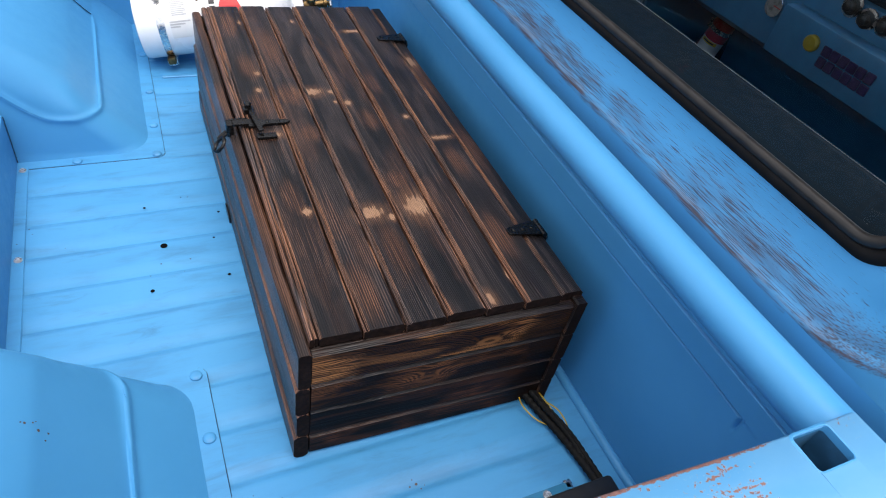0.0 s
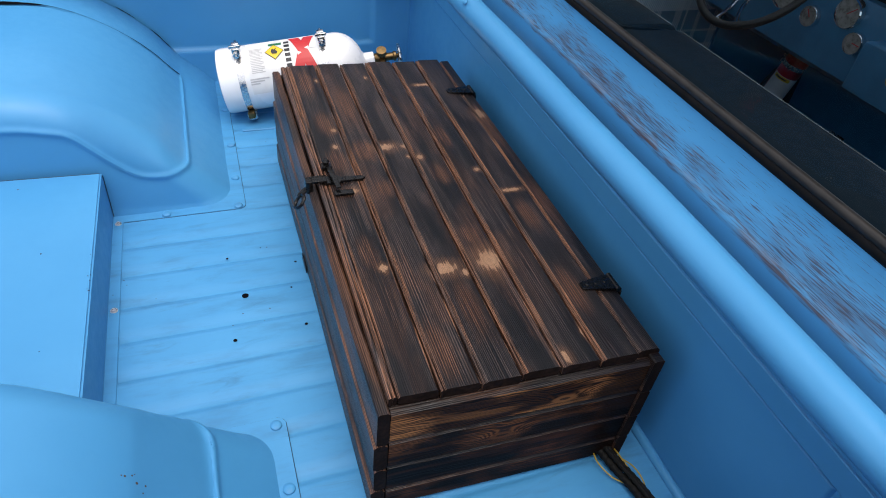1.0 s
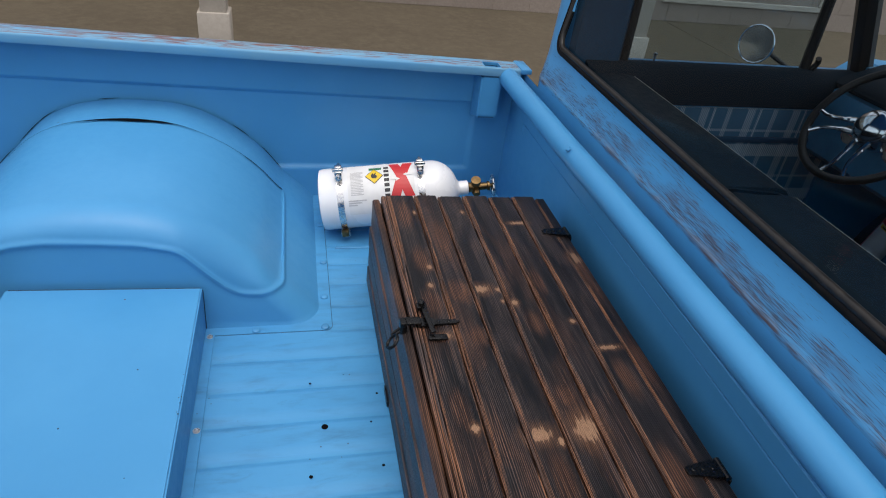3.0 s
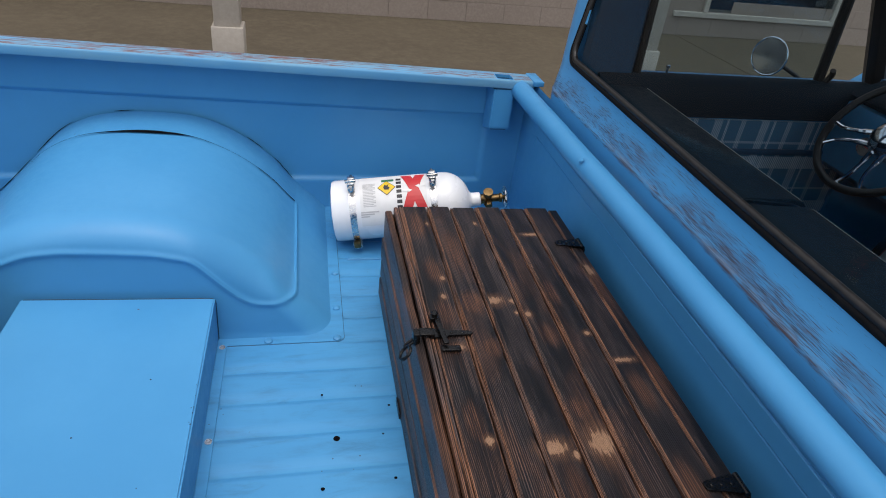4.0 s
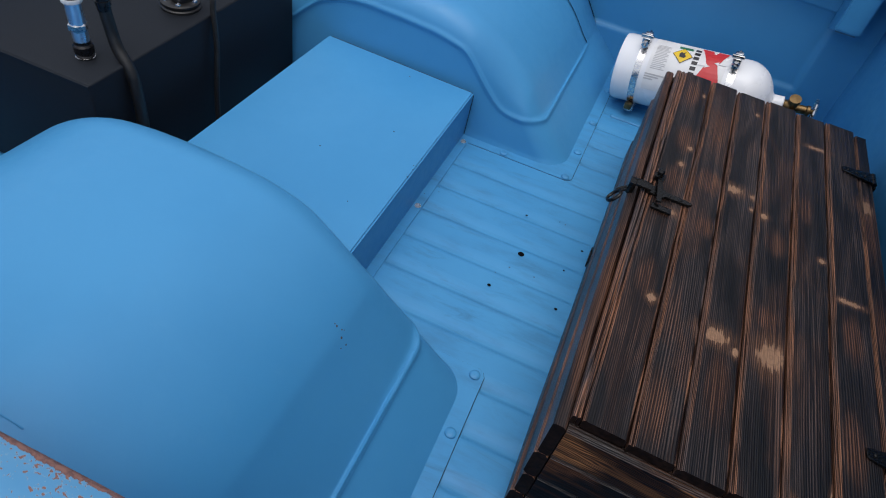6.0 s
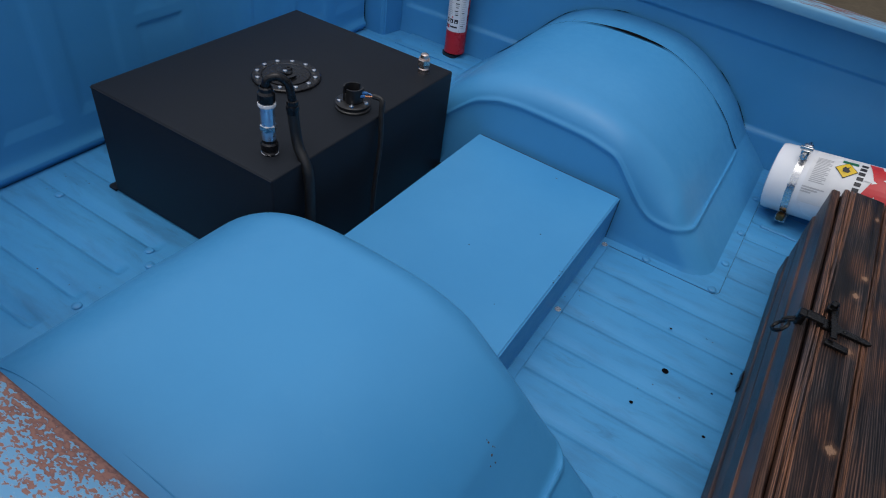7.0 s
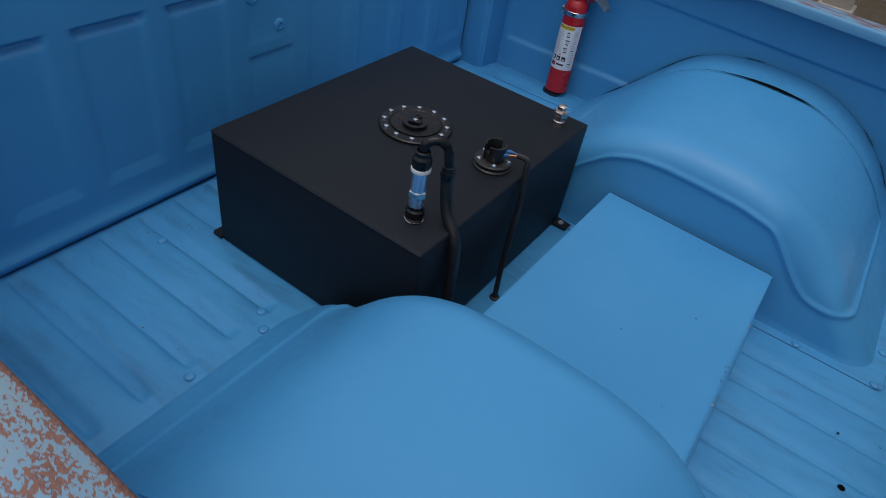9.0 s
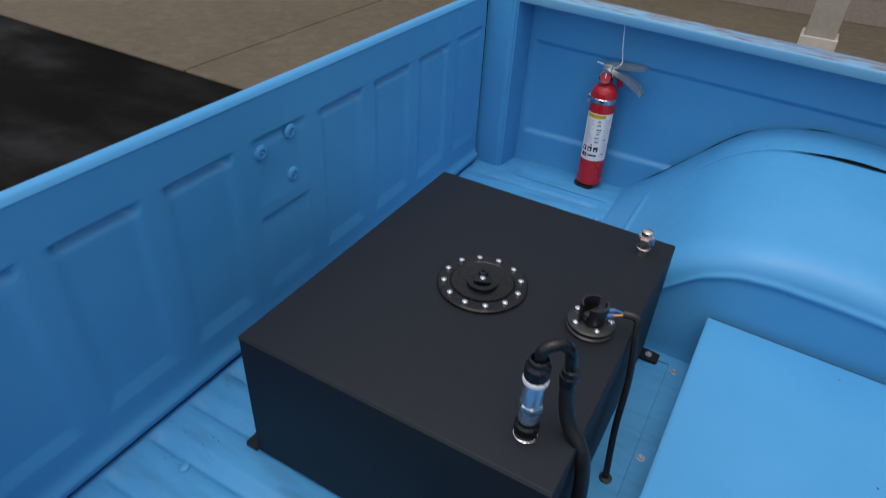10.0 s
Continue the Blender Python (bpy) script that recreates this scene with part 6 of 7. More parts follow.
    ring = [(0.107 + 0.008 * math.sin(a), y + 0.011 * math.cos(a) - 0.018, z - 0.022 + 0.010 * math.sin(a)) for a in (2 * math.pi * i / 20 for i in range(20))]
    part("shackle", tube(bmesh.new(), ring, 0.0028, 8, closed=True), M_IRON, latch, "black ring hanging from the hasp")
    part("staple", tube(bmesh.new(), smooth_path([(0.1215, y - 0.006, z - 0.010), (0.109, y - 0.008, z - 0.018), (0.109, y - 0.002, z - 0.018), (0.1215, y + 0.002, z - 0.010)]), 0.0025, 8), M_IRON, latch)
    # A small iron foot low on the front.
    part("side_plate", box(bmesh.new(), 0.1180, 0.1208, 0.034, 0.078, 0.001, 0.016, 0.0008), M_IRON, chest, "thin black iron foot")

    # The whole chest is a little out of square.
    def askew(x, y):
        g = (x - 0.13) / 0.39
        return x - 0.008 * g * (1 - (y + 0.46) / 0.9), y - 0.015 * g

    for ob in chest.children_recursive:
        at = WORLD[ob.name]
        if at == Matrix():
            for v in ob.data.vertices:
                v.co.x, v.co.y = askew(v.co.x, v.co.y)
        else:
            x, y = askew(at.translation.x, at.translation.y)
            at.translation.x, at.translation.y = x, y
            ob.matrix_basis = at
    return chest


NAIL = rivet_mesh("nail", 0.0028, 0.0016, M_IRON)
wooden_chest()


# ---- the black fuel tank ----
TX0, TX1, TY0, TY1, TZ = -1.122, -0.667, -0.277, 0.281, 0.246


def fuel_tank():
    tank = thing("fuel_tank", ((TX0 + TX1) / 2, 0, 0), "square black powder-coated fuel cell bolted to the bed", "fuel tank")
    body = part("body", box(bmesh.new(), TX0, TX1, TY0, TY1, 0.003, TZ, 0.004, 3), M_TANK, tank, "folded black steel box")
    part("weld_seam", tube(bmesh.new(), [(TX0 + 0.002, TY0 + 0.001, TZ - 0.004), (TX1 - 0.002, TY0 + 0.001, TZ - 0.004)], 0.0022, 6), M_TANK, body)
    for x, y, dx, dy in ((TX0, TY0 + 0.012, -1, 1), (TX0, TY1 - 0.012, -1, -1), (TX1, TY0 + 0.014, 1, 1), (TX1, TY1 - 0.014, 1, -1)):
        bm, reach = bmesh.new(), 0.030 if dx > 0 else 0.021
        extrude_profile(bm, [(x, y - 0.015), (x + dx * reach, y - 0.015), (x + dx * (reach + 0.003), y - 0.011), (x + dx * (reach + 0.003), y + 0.011), (x, y + 0.015)], 0.003, 0.007, axis=2)
        tab = part("mounting_tab", bm, M_TANK, tank, "small bolted mounting tab", 0)
        if dx > 0:
            piece("bolt", BOLT, tab, pose(x + 0.014, y, 0.007))
    # Filler cap with a ring of twelve screws.
    cx, cy = -0.896, 0.003
    cap = part("filler_plate", lathe(bmesh.new(), [(0.069, 0), (0.069, 0.0045), (0.067, 0.006), (0.050, 0.006), (0.048, 0.0045), (0.0465, 0.0045), (0.0465, 0.007), (0.040, 0.0075), (0, 0.007)], 64), M_ANOD, tank, "round black filler plate", m=pose(cx, cy, TZ))
    for i in range(12):
        a = 2 * math.pi * (i + 0.03) / 12
        piece("screw", SCREW, cap, pose(cx + 0.0585 * math.cos(a), cy + 0.0585 * math.sin(a), TZ + 0.0057))
    # Cap handle: a hinged D-shaped bail on a small block, and a knob behind it.
    toward = radians(113)
    ux, uy = math.cos(toward), math.sin(toward)
    bail = [(r * math.cos(q), r * math.sin(q)) for r, seq in ((0.0235, range(0, 13)), (0.0155, range(12, -1, -1))) for q in (toward + math.pi / 2 + math.pi * i / 12 for i in seq)]
    grip = part("cap_handle", extrude_profile(bmesh.new(), bail, 0.0, 0.0045, axis=2), M_ANOD, cap, "hinged black cap handle", 20, m=pose(cx - 0.006 * ux, cy - 0.006 * uy, TZ + 0.0085))
    part("handle_block", box(bmesh.new(), -0.006, 0.009, -0.0125, 0.0125, 0.0, 0.008, 0.0012), M_ANOD, cap, m=pose(cx - 0.006 * ux, cy - 0.006 * uy, TZ + 0.007, 0, 0, 113))
    # Flat dark disc: shade below the bail is painted on the cap.
    part("handle_recess", lathe(bmesh.new(), [(0.0150, 0.0), (0, 0.0)], 24), M_GAPSHADE, cap, "dark disc painting the shade under the handle", m=pose(cx - 0.011 * ux, cy - 0.011 * uy, TZ + 0.0078))
    piece("screw", SCREW, grip, pose(cx - 0.006 * ux, cy - 0.006 * uy, TZ + 0.0148))
    part("cap_knob", lathe(bmesh.new(), [(0.0075, 0), (0.0075, 0.006), (0.006, 0.008), (0.003, 0.008), (0.003, 0.006), (0, 0.006)], 20), M_ANOD, cap, m=pose(cx + 0.014 * ux, cy + 0.014 * uy, TZ + 0.007))
    # Level sender with a split cup and two wires.
    sx, sy = -0.724, 0.002
    sender = part("level_sender", lathe(bmesh.new(), [(0.0345, 0), (0.0345, 0.004), (0.032, 0.006), (0.032, 0.009), (0.034, 0.010), (0.034, 0.013), (0.030, 0.015), (0, 0.015)], 40), M_BLACK, tank, "black round fuel level sender", m=pose(sx, sy, TZ))
    bm = bmesh.new()
    for a0, a1 in ((20, 160), (200, 340)):
        prof = [(r * math.cos(radians(a)), r * math.sin(radians(a))) for r, seq in ((0.0195, range(a0, a1 + 1, 14)), (0.0165, range(a1, a0 - 1, -14))) for a in seq]
        extrude_profile(bm, prof, 0.0, 0.028, axis=2)
    part("cup", bm, M_BLACK, sender, "split black plastic cup", 30, m=pose(sx, sy, TZ + 0.016, 0, 0, 65))
    part("cup_floor", box(bmesh.new(), -0.016, 0.016, -0.005, 0.005, 0.0, 0.014, 0.001), M_BLACK, sender, m=pose(sx, sy, TZ + 0.016, 0, 0, 60))
    for i in range(5):
        a = 2 * math.pi * (i + 0.2) / 5
        piece("screw", SCREW, sender, pose(sx + 0.0265 * math.cos(a), sy + 0.0265 * math.sin(a), TZ + 0.0145))
    for k, (d, mat) in enumerate(((0.0, M_WIREBLUE), (0.007, M_COPPER))):
        p = [(sx + 0.014, sy + 0.004 - d, TZ + 0.034 - d * 0.6), (sx + 0.026, sy + 0.010 - d, TZ + 0.036 - d * 0.6), (sx + 0.038, sy + 0.014 - d * 0.6, TZ + 0.033)]
        part("wire", tube(bmesh.new(), smooth_path(p), 0.0017, 6), mat, sender)
        part("crimp", tube(bmesh.new(), p[:2], 0.0030, 8), M_WIREBLUE, sender, "blue crimp terminal")
    wire = smooth_path([(sx + 0.037, sy + 0.013, TZ + 0.033), (sx + 0.056, sy + 0.016, TZ + 0.030), (TX1 + 0.004, sy + 0.010, TZ + 0.008), (TX1 + 0.014, sy - 0.002, TZ - 0.06), (TX1 + 0.018, sy - 0.02, TZ - 0.15), (TX1 + 0.028, sy - 0.036, 0.0)])
    part("sheathed_wire", tube(bmesh.new(), wire, 0.0052, 8), M_RUBBER, tank, "black sheathed wire running into the floor")
    part("grommet", lathe(bmesh.new(), [(0.010, 0.0), (0.010, 0.003), (0.006, 0.004), (0, 0.004)], 14), M_RUBBER, tank, m=pose(TX1 + 0.028, sy - 0.036, 0.0005))
    # Return fitting with a plug.
    fx, fy = -0.711, 0.228
    fit = part("return_fitting", lathe(bmesh.new(), [(0.012, 0), (0.012, 0.010), (0.0105, 0.012), (0.0105, 0.020)], 20), M_NICKEL, tank, "nickel return fitting with a hex plug", m=pose(fx, fy, TZ))
    part("hex_nut", lathe(bmesh.new(), [(0.0135, 0.018), (0.0145, 0.020), (0.0145, 0.030), (0.0135, 0.032), (0.008, 0.032)], 6), M_NICKEL, fit, smooth=20, m=pose(fx, fy, TZ))
    part("plug", lathe(bmesh.new(), [(0.009, 0.031), (0.0095, 0.036), (0.009, 0.041), (0.006, 0.043), (0, 0.043)], 18), M_NICKEL, fit, m=pose(fx, fy, TZ))
    # Outlet: a stack of fittings, a blue check valve, an elbow and the hose.
    px, py = -0.727, -0.218
    m = pose(px, py, TZ)
    stack = part("outlet_fitting", lathe(bmesh.new(), [(0.0140, 0), (0.0140, 0.004), (0.012, 0.006), (0.0148, 0.009), (0.0148, 0.020), (0.012, 0.023), (0.012, 0.028)], 24), M_ANOD, tank, "black outlet fitting under a blue valve", m=m)
    part("collar", lathe(bmesh.new(), [(0.0125, 0.0012), (0.0146, 0.0022), (0.0125, 0.0032)], 24), M_CHROME, stack, "thin chrome ring", m=m)
    part("valve_nut", lathe(bmesh.new(), [(0.0115, 0.044), (0.0142, 0.046), (0.0142, 0.055), (0.0115, 0.058)], 6), M_STEEL, stack, "polished hex nut", 20, m=m)
    part("valve_body", lathe(bmesh.new(), [(0.0108, 0.027), (0.0118, 0.028), (0.0118, 0.089), (0.0108, 0.090)], 28), M_BLUEALU, stack, "polished blue valve body", m=m)
    part("white_washer", lathe(bmesh.new(), [(0.012, 0.0885), (0.0145, 0.090), (0.0150, 0.093), (0.0145, 0.0955), (0.011, 0.097)], 28), M_PVC, stack, "white nylon washer", m=m)
    part("elbow_nut", lathe(bmesh.new(), [(0.0140, 0.097), (0.0145, 0.099), (0.0145, 0.112), (0.0115, 0.116), (0.0115, 0.122), (0.0095, 0.124)], 12), M_ANOD, stack, smooth=20, m=m)
    top = TZ + 0.122
    elbow = smooth_path([(px, py, top - 0.004), (px + 0.001, py + 0.001, top + 0.010), (px + 0.006, py + 0.006, top + 0.017), (px + 0.016, py + 0.015, top + 0.018), (px + 0.025, py + 0.024, top + 0.006), (px + 0.028, py + 0.027, top - 0.014), (px + 0.029, py + 0.028, top - 0.026)], 8)
    part("elbow", tube(bmesh.new(), elbow, 0.0070, 14), M_ANOD, stack, "black bent elbow")
    hx, hy, hz = px + 0.029, py + 0.028, top - 0.026
    for dz, r in ((0.0, 0.0098), (-0.008, 0.0112), (-0.016, 0.0100)):
        part("hose_collar", lathe(bmesh.new(), [(r * 0.7, 0.004), (r, 0.003), (r, -0.004), (r * 0.7, -0.005)], 16), M_ANOD, stack, m=pose(hx, hy, hz + dz))
    hose = smooth_path([(hx, hy, hz - 0.016), (hx + 0.004, hy + 0.0, hz - 0.05), (hx + 0.014, hy - 0.004, hz - 0.078), (TX1 + 0.008, hy - 0.010, TZ - 0.02), (TX1 + 0.018, hy - 0.018, TZ - 0.10), (TX1 + 0.022, hy - 0.03, 0.08), (TX1 + 0.024, hy - 0.04, 0.004)])
    part("hose", tube(bmesh.new(), hose, 0.0094, 14), M_RUBBER, tank, "thick black fuel hose over the edge")
    return tank


SCREW = mesh_of("screw", lathe(bmesh.new(), [(0.0052, 0), (0.0052, 0.0016), (0.0044, 0.0034), (0.0022, 0.0042), (0.002, 0.0026), (0, 0.0026)], 12), M_CHROME)
fuel_tank()


# ---- white gas bottle held by two band clamps ----
def curved_plate(bm, r, a0, a1, x0, x1, n=14):
    """A patch of a cylinder about the x axis; angles from the up direction towards -y."""
    rows = [[bm.verts.new((x, -r * math.sin(radians(a)), r * math.cos(radians(a)))) for x in spread(x0, x1, 4)] for a in spread(a0, a1, n)]
    for p, q in zip(rows, rows[1:]):
        for j in range(3):
            bm.faces.new((p[j], p[j + 1], q[j + 1], q[j]))
    return bm


def text_mesh(name, body, size, mat):
    cu = bpy.data.curves.new(name, "FONT")
    cu.body, cu.size, cu.align_x, cu.align_y, cu.extrude = body, size, "CENTER", "CENTER", 0.0002
    ob = bpy.data.objects.new(name, cu)
    scene.collection.objects.link(ob)
    bpy.context.view_layer.update()
    me = bpy.data.meshes.new_from_object(ob.evaluated_get(bpy.context.evaluated_depsgraph_get()))
    bpy.data.objects.remove(ob)
    bpy.data.curves.remove(cu)
    me.materials.clear()
    me.materials.append(mat)
    return me


def wrap(me, r):
    """Bends a flat drawing (u, v) round a cylinder about the x axis: u along x, v is the arc."""
    for v in me.vertices:
        u, w, h = v.co
        a = w / r
        v.co = (u, -(r + h + 0.0006) * math.cos(a), (r + h + 0.0006) * math.sin(a))
    return me


def gas_bottle():
    R = 0.080
    base = Matrix.Translation((0.018, 0.690, R + 0.006)) @ pose(0, 0, 0, 0, -8.4, -5.5)
    bottle = thing("gas_bottle", (0.2, 0.68, 0.0), "white gas bottle lying strapped down behind the chest", "gas bottle")
    along_x = base @ pose(0, 0, 0, 0, 90, 0)
    rows = [(0, 0.008), (0.067, 0.008), (0.078, 0.011), (R, 0.020), (R, 0.300)]
    rows += [(R * math.cos(radians(a)) if a < 76 else 0.021, 0.300 + 0.072 * math.sin(radians(a))) for a in range(8, 77, 7)]
    rows += [(0.0205, 0.372), (0.0190, 0.374), (0.0190, 0.396), (0.016, 0.398)]
    body = part("cylinder", lathe(bmesh.new(), rows, 56), M_WHITE, bottle, "white enamelled cylinder", m=along_x)
    valve = part("valve", lathe(bmesh.new(), [(0.010, 0.390), (0.011, 0.394), (0.0135, 0.398), (0.0135, 0.412), (0.010, 0.416), (0.010, 0.448), (0.0125, 0.450), (0.0125, 0.456), (0.006, 0.458), (0.006, 0.466)], 20), M_BRASS, bottle, "tarnished brass valve", m=along_x)
    part("outlet", lathe(bmesh.new(), [(0.010, -0.022), (0.010, 0.018), (0.013, 0.020), (0.013, 0.030), (0, 0.031)], 16), M_BRASS, valve, m=base @ pose(0.418, 0, 0, 25, 0, 0))
    part("burst_plug", lathe(bmesh.new(), [(0.008, 0.0), (0.010, 0.012), (0.010, 0.026), (0.0, 0.028)], 6), M_BRASS, valve, smooth=20, m=base @ pose(0.418, 0, 0, 115, 0, 0))
    ring = [(0.465, 0.0245 * math.cos(a) * (1 + 0.08 * math.cos(6 * a)), 0.0245 * math.sin(a) * (1 + 0.08 * math.cos(6 * a))) for a in (2 * math.pi * i / 36 for i in range(36))]
    wheel = part("hand_wheel", tube(bmesh.new(), ring, 0.0042, 8, closed=True), M_STEEL, valve, "small steel hand wheel", m=base)
    for i in range(3):
        a = 2 * math.pi * i / 3
        tb = tube(bmesh.new(), [(0.465, 0, 0), (0.465, 0.024 * math.cos(a), 0.024 * math.sin(a))], 0.003, 6)
        piece("wheel_spoke", mesh_of("wheel_spoke", tb, M_STEEL), valve, base)
    # Label with grey text block, warning diamond, and a block-letter panel.
    d = 0.0006
    part("label", curved_plate(bmesh.new(), R + d, -15, 95, 0.084, 0.254, 24), M_PAPER, body, "white paper label", m=base)
    for i in range(16):
        a = 12 + 3.0 * i
        part("text_line", curved_plate(bmesh.new(), R + 2 * d, a, a + 1.6, 0.092, 0.124 - 0.006 * (i % 3 == 2), 3), M_PRINT, body, m=base)
    for i in range(3):
        part("text_line", curved_plate(bmesh.new(), R + 2 * d, 67 + 4 * i, 69.4 + 4 * i, 0.084, 0.130 - 0.012 * i, 3), M_PRINT, body, m=base)
    for half, mat, nm, rr in ((0.0235, M_INK, "diamond_edge", 2), (0.0215, M_YELLOW, "diamond", 3)):
        bm = bmesh.new()
        n = 8
        grid = [[bm.verts.new(Vector(((i + j) / n - 1, (i - j) / n, 0)) * half) for j in range(n + 1)] for i in range(n + 1)]
        for i in range(n):
            for j in range(n):
                bm.faces.new((grid[i][j], grid[i + 1][j], grid[i + 1][j + 1], grid[i][j + 1]))
        me = wrap(mesh_of(nm, bm, mat, 0), R + rr * d)
        piece(nm, me, body, base @ Matrix.Translation((0.153, 0, 0)) @ pose(0, 0, 0, -66, 0, 0), "yellow hazard diamond" if mat is M_YELLOW else "")
    flame = extrude_profile(bmesh.new(), [(-0.006, -0.007), (0.005, -0.008), (0.008, -0.002), (0.003, 0.003), (0.006, 0.010), (-0.001, 0.005), (-0.004, 0.009), (-0.008, 0.001)], 0, 0.0002, axis=2)
    piece("hazard_mark", wrap(mesh_of("hazard_mark", flame, M_INK, 0), R + 4 * d), body, base @ Matrix.Translation((0.153, 0, 0)) @ pose(0, 0, 0, -66, 0, 0))
    part("green_mark", curved_plate(bmesh.new(), R + 2 * d, 2, 9, 0.140, 0.172, 6), M_GREEN, body, "green printed mark", m=base)
    # Plain shapes in place of the maker's lettering: a dark bar and a red crossed block.
    for i in range(7):
        part("dark_letter_bar", curved_plate(bmesh.new(), R + 2 * d, 1 + 9.8 * i, 7.6 + 9.8 * i, 0.1775, 0.1905, 4), M_INK, body, m=base)
    bm = bmesh.new()
    for s in (1, -1):
        k = 10
        rows = [[bm.verts.new((c + w, s * 0.053 * (2 * i / k - 1), 0.0001 * (s + 1))) for w in (-0.0125, 0.0125)] for i, c in ((i, -0.019 + 0.038 * i / k) for i in range(k + 1))]
        for p, q in zip(rows, rows[1:]):
            bm.faces.new((p[0], p[1], q[1], q[0]))
    piece("red_cross_shape", wrap(mesh_of("red_cross_shape", bm, M_REDPRINT, 0), R + 2 * d), body, base @ Matrix.Translation((0.222, 0, 0)) @ pose(0, 0, 0, -60, 0, 0), "bold red crossed shape")
    for s in (1, -1):
        arrow = extrude_profile(bmesh.new(), [(-0.030 * s, -0.0015), (-0.014 * s, -0.0015), (-0.014 * s, -0.0055), (-0.004 * s, 0.0), (-0.014 * s, 0.0055), (-0.014 * s, 0.0015), (-0.030 * s, 0.0015)], 0, 0.0002, axis=2)
        piece("white_arrow_shape", wrap(mesh_of("white_arrow_shape", arrow, M_PAPER, 0), R + 3 * d), body, base @ Matrix.Translation((0.222, 0, 0)) @ pose(0, 0, 0, -60 + 4 * s, 0, 0), "white arrow across the red shape")
    # Two stainless bands with bolted ends and feet.
    for x in (0.064, 0.271):
        band = part("band_clamp", curved_plate(bmesh.new(), R + 0.0014, 0, 360, x - 0.008, x + 0.008, 60), M_STEEL, bottle, "stainless band clamp", m=base)
        part("clamp_lug", box(bmesh.new(), x - 0.009, x + 0.009, -0.020, -0.008, R + 0.002, R + 0.026, 0.002), M_STEEL, band, m=base @ pose(0, 0, 0, 14, 0, 0))
        part("clamp_lug", box(bmesh.new(), x - 0.009, x + 0.009, 0.002, 0.014, R + 0.002, R + 0.024, 0.002), M_STEEL, band, m=base @ pose(0, 0, 0, 14, 0, 0))
        part("clamp_bolt", tube(bmesh.new(), [(x, -0.036, R + 0.015), (x, 0.026, R + 0.015)], 0.004, 8), M_STEEL, band, m=base @ pose(0, 0, 0, 14, 0, 0))
        part("clamp_nut", lathe(bmesh.new(), [(0.008, -0.004), (0.008, 0.004), (0, 0.005)], 6), M_STEEL, band, smooth=20, m=base @ pose(0, 0, 0, 14, 0, 0) @ Matrix.Translation((x, -0.026, R + 0.015)) @ pose(0, 0, 0, 90, 0, 0))
        part("top_bolt_bar", box(bmesh.new(), x - 0.014, x + 0.014, -0.016, -0.009, R + 0.024, R + 0.033, 0.002), M_STEEL, band, m=base @ pose(0, 0, 0, 14, 0, 0))
        part("foot", box(bmesh.new(), x - 0.012, x + 0.012, -0.060, 0.05, -R - 0.0055, -R + 0.010, 0.002), M_STEEL, band, m=base)
        part("foot_bolt", box(bmesh.new(), x - 0.009, x + 0.009, -0.074, -0.056, -R + 0.004, -R + 0.022, 0.004), M_BRASS, band, m=base)
    return bottle


gas_bottle()


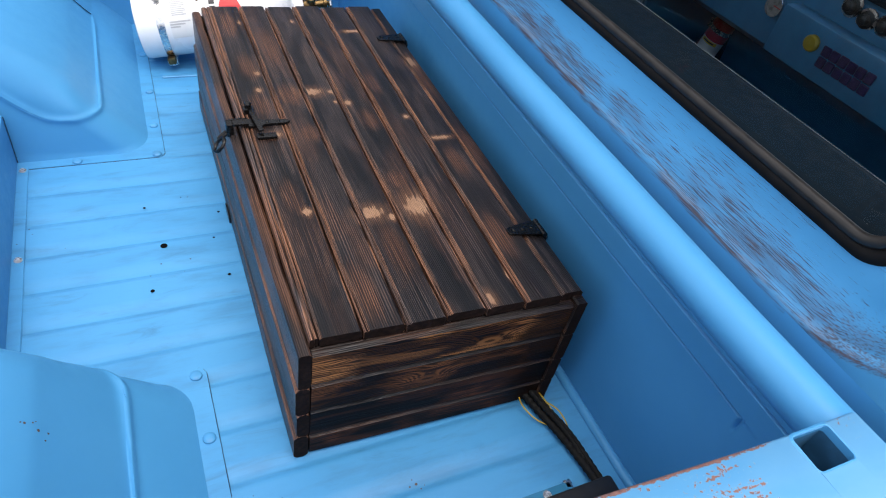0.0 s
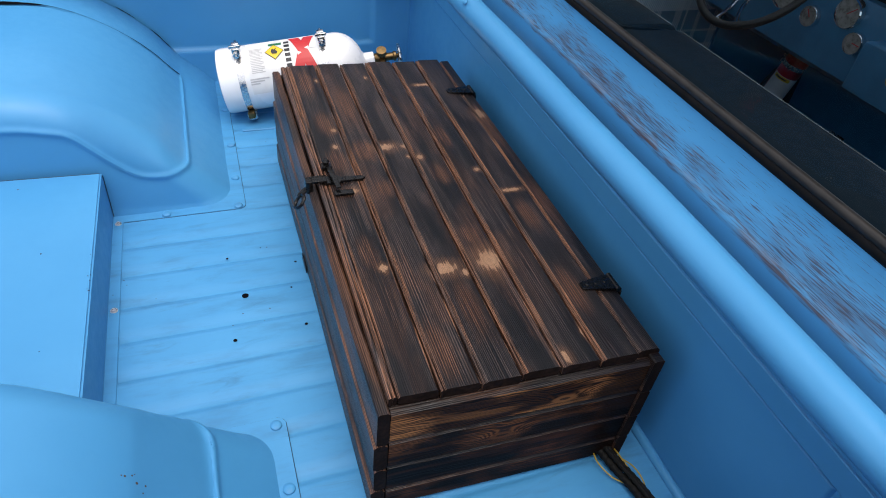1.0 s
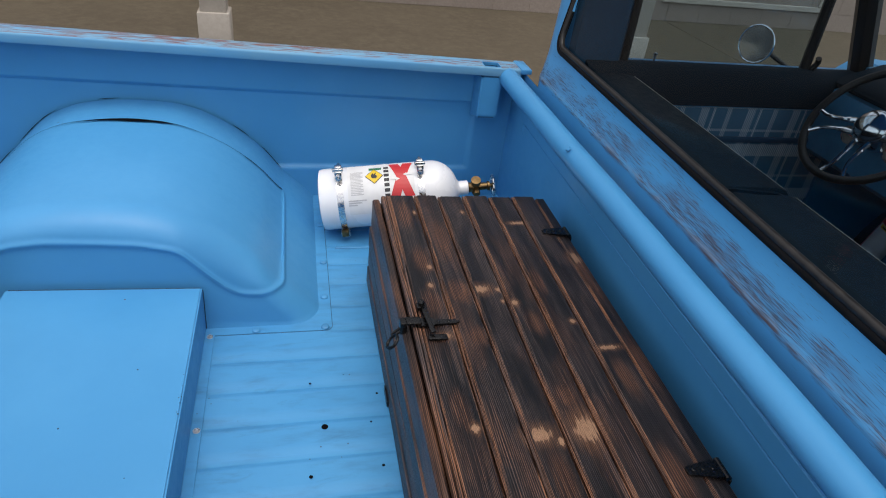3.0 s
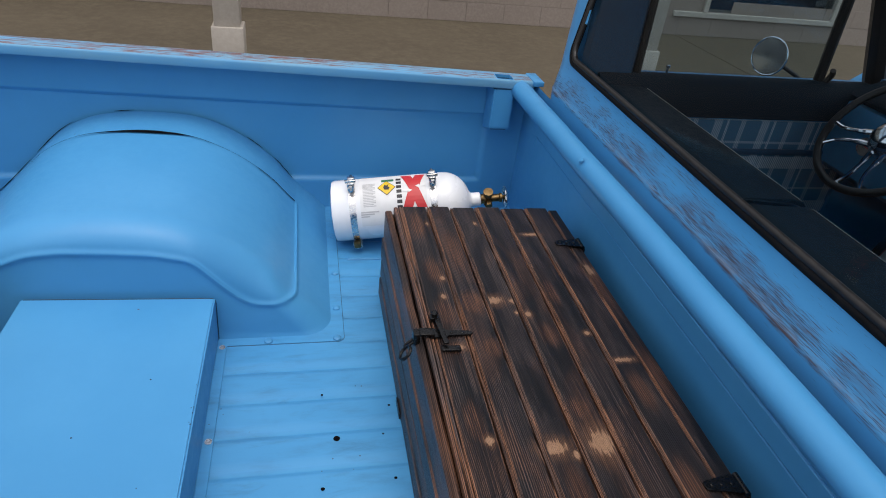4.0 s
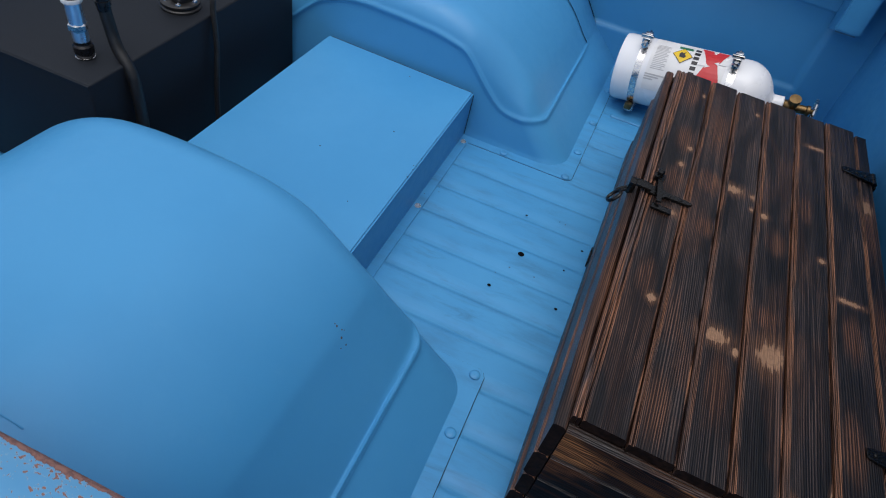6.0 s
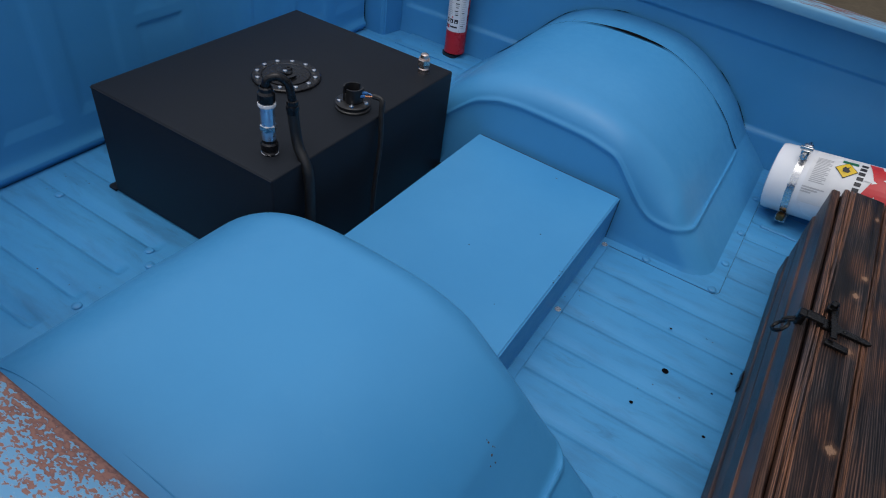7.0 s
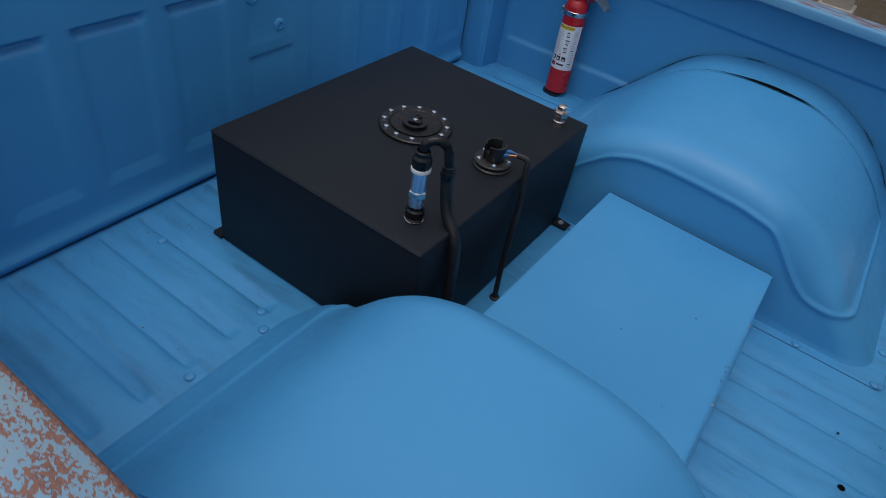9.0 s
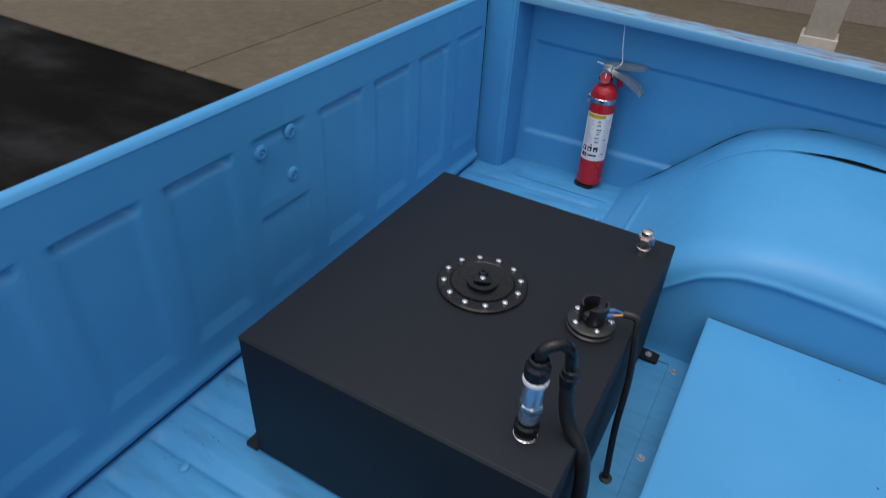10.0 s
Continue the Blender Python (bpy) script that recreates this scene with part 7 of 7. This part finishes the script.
# ---- fire extinguishers ----
def extinguisher(m, label, detail=True):
    """A small red dry-powder extinguisher standing on z = 0 of m."""
    r = 0.0320
    ob = thing("fire_extinguisher", m.translation, label, "fire extinguisher", "fire extinguishers")
    rows = [(0, 0.004), (0.028, 0.001), (0.033, 0.004), (r, 0.010), (r, 0.245)] + [(r * math.cos(radians(a)), 0.245 + 0.032 * math.sin(radians(a))) for a in (15, 30, 45, 58, 66)] + [(0.014, 0.276), (0.014, 0.288), (0, 0.288)]
    body = part("cylinder", lathe(bmesh.new(), rows, 40), M_RED, ob, "glossy red cylinder", m=m)
    up = m @ pose(0, 0, 0, 0, -90, 0)
    part("label", curved_plate(bmesh.new(), r + 0.0006, 18, 162, 0.074, 0.202, 24), M_PAPER, body, "white instruction label", m=up)
    part("label_header", curved_plate(bmesh.new(), r + 0.0010, 30, 116, 0.190, 0.2005, 16), M_YELLOW, body, "yellow label header", m=up)

    def bar(name, a0, a1, z0, z1, mat):
        part(name, curved_plate(bmesh.new(), r + 0.0011, a0, a1, z0, z1, 8), mat, body, m=up)

    if detail:
        random.seed(11)
        for i in range(12):
            z = 0.183 - 0.0056 * i
            bar("text_line", 36, 76 - random.uniform(0, 16), z - 0.0010, z + 0.0010, M_PRINT)
            if i % 4 != 3:
                bar("text_line", 84 + random.uniform(0, 6), 108 - random.uniform(0, 8), z - 0.0016, z + 0.0012, M_PRINT if i % 2 else M_INK)
        bar("label_rule", 117, 118.5, 0.076, 0.188, M_PRINT)
        for i in range(16):
            z = 0.186 - 0.0066 * i
            bar("text_line", 122, 150 - random.uniform(0, 14), z - 0.0012, z + 0.0012, M_INK if i in (8, 14) else M_PRINT)
        for i in range(3):
            bar("pictogram", 34 + 27 * i, 54 + 27 * i, 0.100, 0.113, M_INK)
            part("pictogram_figure", curved_plate(bmesh.new(), r + 0.0015, 39 + 27 * i, 47 + 27 * i, 0.102, 0.110 - 0.002 * i, 4), M_PAPER, body, m=up)
        bar("maker_mark", 34, 48, 0.083, 0.094, M_INK)
        bar("maker_mark", 49, 61, 0.083, 0.094, M_REDPRINT)
        bar("maker_mark", 66, 106, 0.0865, 0.0915, M_INK)
        bar("red_mark", 72, 79, 0.116, 0.121, M_REDPRINT)
        head_text = text_mesh("header_text", "INSTRUCTIONS", 0.0072, M_INK)
        for v in head_text.vertices:
            q, rr = radians(74) + v.co.x / r, r + 0.0013
            v.co = (0.1952 + v.co.y, -rr * math.sin(q), rr * math.cos(q))
        piece("header_text", head_text, body, up)
    else:
        bar("header_text", 40, 100, 0.193, 0.197, M_INK)
    band = part("strap", lathe(bmesh.new(), [(r + 0.0002, 0.226), (r + 0.0012, 0.227), (r + 0.0012, 0.238), (r + 0.0002, 0.239)], 40), M_STEEL, ob, "steel strap round the cylinder", m=m)
    part("strap_buckle", box(bmesh.new(), -r - 0.008, -r, -0.012, 0.004, 0.224, 0.246, 0.002), M_STEEL, band, m=m)
    turned = m @ pose(0, 0, 0, 0, 0, -24)
    head = part("valve_head", box(bmesh.new(), -0.013, 0.013, -0.013, 0.013, 0.284, 0.322, 0.004), M_ALU, ob, "cast valve head", m=turned)
    part("gauge", lathe(bmesh.new(), [(0.0175, 0), (0.0175, 0.012), (0.0160, 0.0155), (0.0132, 0.0150), (0.0126, 0.0118)], 24), M_CHROME, head, "round pressure gauge", m=m @ Matrix.Translation((-0.004, -0.013, 0.296)) @ pose(0, 0, 0, 90, 0, 0))
    part("gauge_dial", lathe(bmesh.new(), [(0.015, 0.0118), (0, 0.0118)], 24), M_REDPRINT, head, "red dial in a chrome ring", m=m @ Matrix.Translation((-0.004, -0.013, 0.296)) @ pose(0, 0, 0, 90, 0, 0))
    part("gauge_needle", box(bmesh.new(), -0.0014, 0.0014, -0.003, 0.009, 0.0121, 0.0126), M_PAPER, head, m=m @ Matrix.Translation((-0.004, -0.013, 0.296)) @ pose(0, 0, 0, 90, 0, 0))
    bm = extrude_profile(bmesh.new(), [(-0.010, 0.322), (0.020, 0.330), (0.092, 0.336), (0.096, 0.330), (0.088, 0.324), (0.02, 0.315), (-0.010, 0.312)], -0.009, 0.009, axis=1)
    part("carry_handle", bm, M_ALU, head, "grey carry handle", m=turned)
    bm = extrude_profile(bmesh.new(), [(0.012, 0.314), (0.05, 0.306), (0.086, 0.288), (0.098, 0.274), (0.096, 0.264), (0.082, 0.273), (0.045, 0.291), (0.012, 0.301)], -0.009, 0.009, axis=1)
    part("squeeze_lever", bm, M_ALU, head, "grey squeeze lever", m=turned)
    part("safety_pin", tube(bmesh.new(), [(-0.034, 0.0, 0.318), (0.02, 0.0, 0.314)], 0.0026, 8), M_STEEL, head, m=turned)
    part("nozzle", tube(bmesh.new(), [(0.012, 0.006, 0.300), (0.026, 0.012, 0.290), (0.032, 0.014, 0.268)], [0.008, 0.008, 0.007], 12), M_RED, head, "red nozzle", m=turned)
    return ob


EXT = pose(-0.974, 0.838, 0.0136, -1.0, -1.0, 12) @ Matrix.Scale(1.0, 4)
extinguisher(EXT, "red fire extinguisher hung by a wire on the bed side")
bm = tube(bmesh.new(), smooth_path([(-0.964, 0.832, 0.330), (-0.956, 0.822, 0.338), (-0.949, 0.826, 0.348), (-0.951, 0.834, 0.350), (-0.957, 0.832, 0.385), (-0.962, 0.828, 0.4340)]), 0.0014, 6)
tie = single("hanging_wire", bm, M_PVC, "thin white tie wire holding the extinguisher", "wire")
extinguisher(Matrix.Translation((1.67, 0.53, -0.116)) @ pose(0, 0, 0, 12, 4, 0) @ pose(0, 0, 0, 0, 0, -50) @ Matrix.Scale(1.1, 4), "red fire extinguisher standing in the cab beside the seat", False)

# Black block added under the bed extinguisher, which is raised to fit the camera's view.
bm = extrude_profile(bmesh.new(), [(-1.008, 0.822), (-0.998, 0.811), (-0.972, 0.806), (-0.960, 0.809), (-0.955, 0.820), (-0.955, 0.862), (-1.0, 0.862)], 0.0036, 0.0132, axis=2)
part("bracket_slot", bm, M_BLACK, truck, "black block added under the extinguisher", 0)


# ---- wiring along the front of the bed ----
def wiring():
    loom = thing("wiring_loom", (0.51, -0.55, 0.0), "black taped wiring loom with loose yellow wires", "cable")
    for k, (dx, r) in enumerate(((0.0, 0.0066), (0.0115, 0.0054), (0.0055, 0.0042))):
        p = smooth_path([(0.478 + dx, -0.44, 0.012 + 0.004 * k), (0.489 + dx, -0.50, 0.012 + 0.005 * k), (0.505 + dx, -0.56, 0.011 + 0.004 * k), (0.514 + dx * 0.8, -0.62, 0.012), (0.520 + dx * 0.5, -0.70, 0.014)])
        p = smooth_path(p, 4)
        part("taped_cable", tube(bmesh.new(), p, [0.88 * r + 0.14 * r * ((3 * i + k) % 4 < 2) for i in range(len(p))], 10), M_TAPE, loom)
    for p in ([(0.476, -0.47, 0.01), (0.470, -0.495, 0.014), (0.480, -0.520, 0.010), (0.495, -0.535, 0.008)], [(0.506, -0.50, 0.018), (0.517, -0.522, 0.021), (0.521, -0.545, 0.016), (0.514, -0.566, 0.013)], [(0.505, -0.465, 0.01), (0.505, -0.49, 0.020), (0.508, -0.52, 0.02)]):
        part("yellow_wire", tube(bmesh.new(), smooth_path(p), 0.0012, 6), M_YWIRE, loom, "thin yellow wire")
    box_ob = thing("junction_box", (0.48, -0.68, 0.0), "black plastic junction box with a steel screw", "junction box")
    part("case", box(bmesh.new(), 0.412, 0.533, -0.76, -0.642, 0.0, 0.031, 0.006), M_BLACK, box_ob)
    part("plate", box(bmesh.new(), 0.375, 0.480, -0.73, -0.625, 0.001, 0.009, 0.002), M_DASH, box_ob, "blue steel plate")
    piece("bolt", BOLT, box_ob, pose(0.437, -0.634, 0.009))
    part("clip", box(bmesh.new(), 0.470, 0.482, -0.636, -0.622, 0.001, 0.009, 0.002), M_STEEL, box_ob)


wiring()
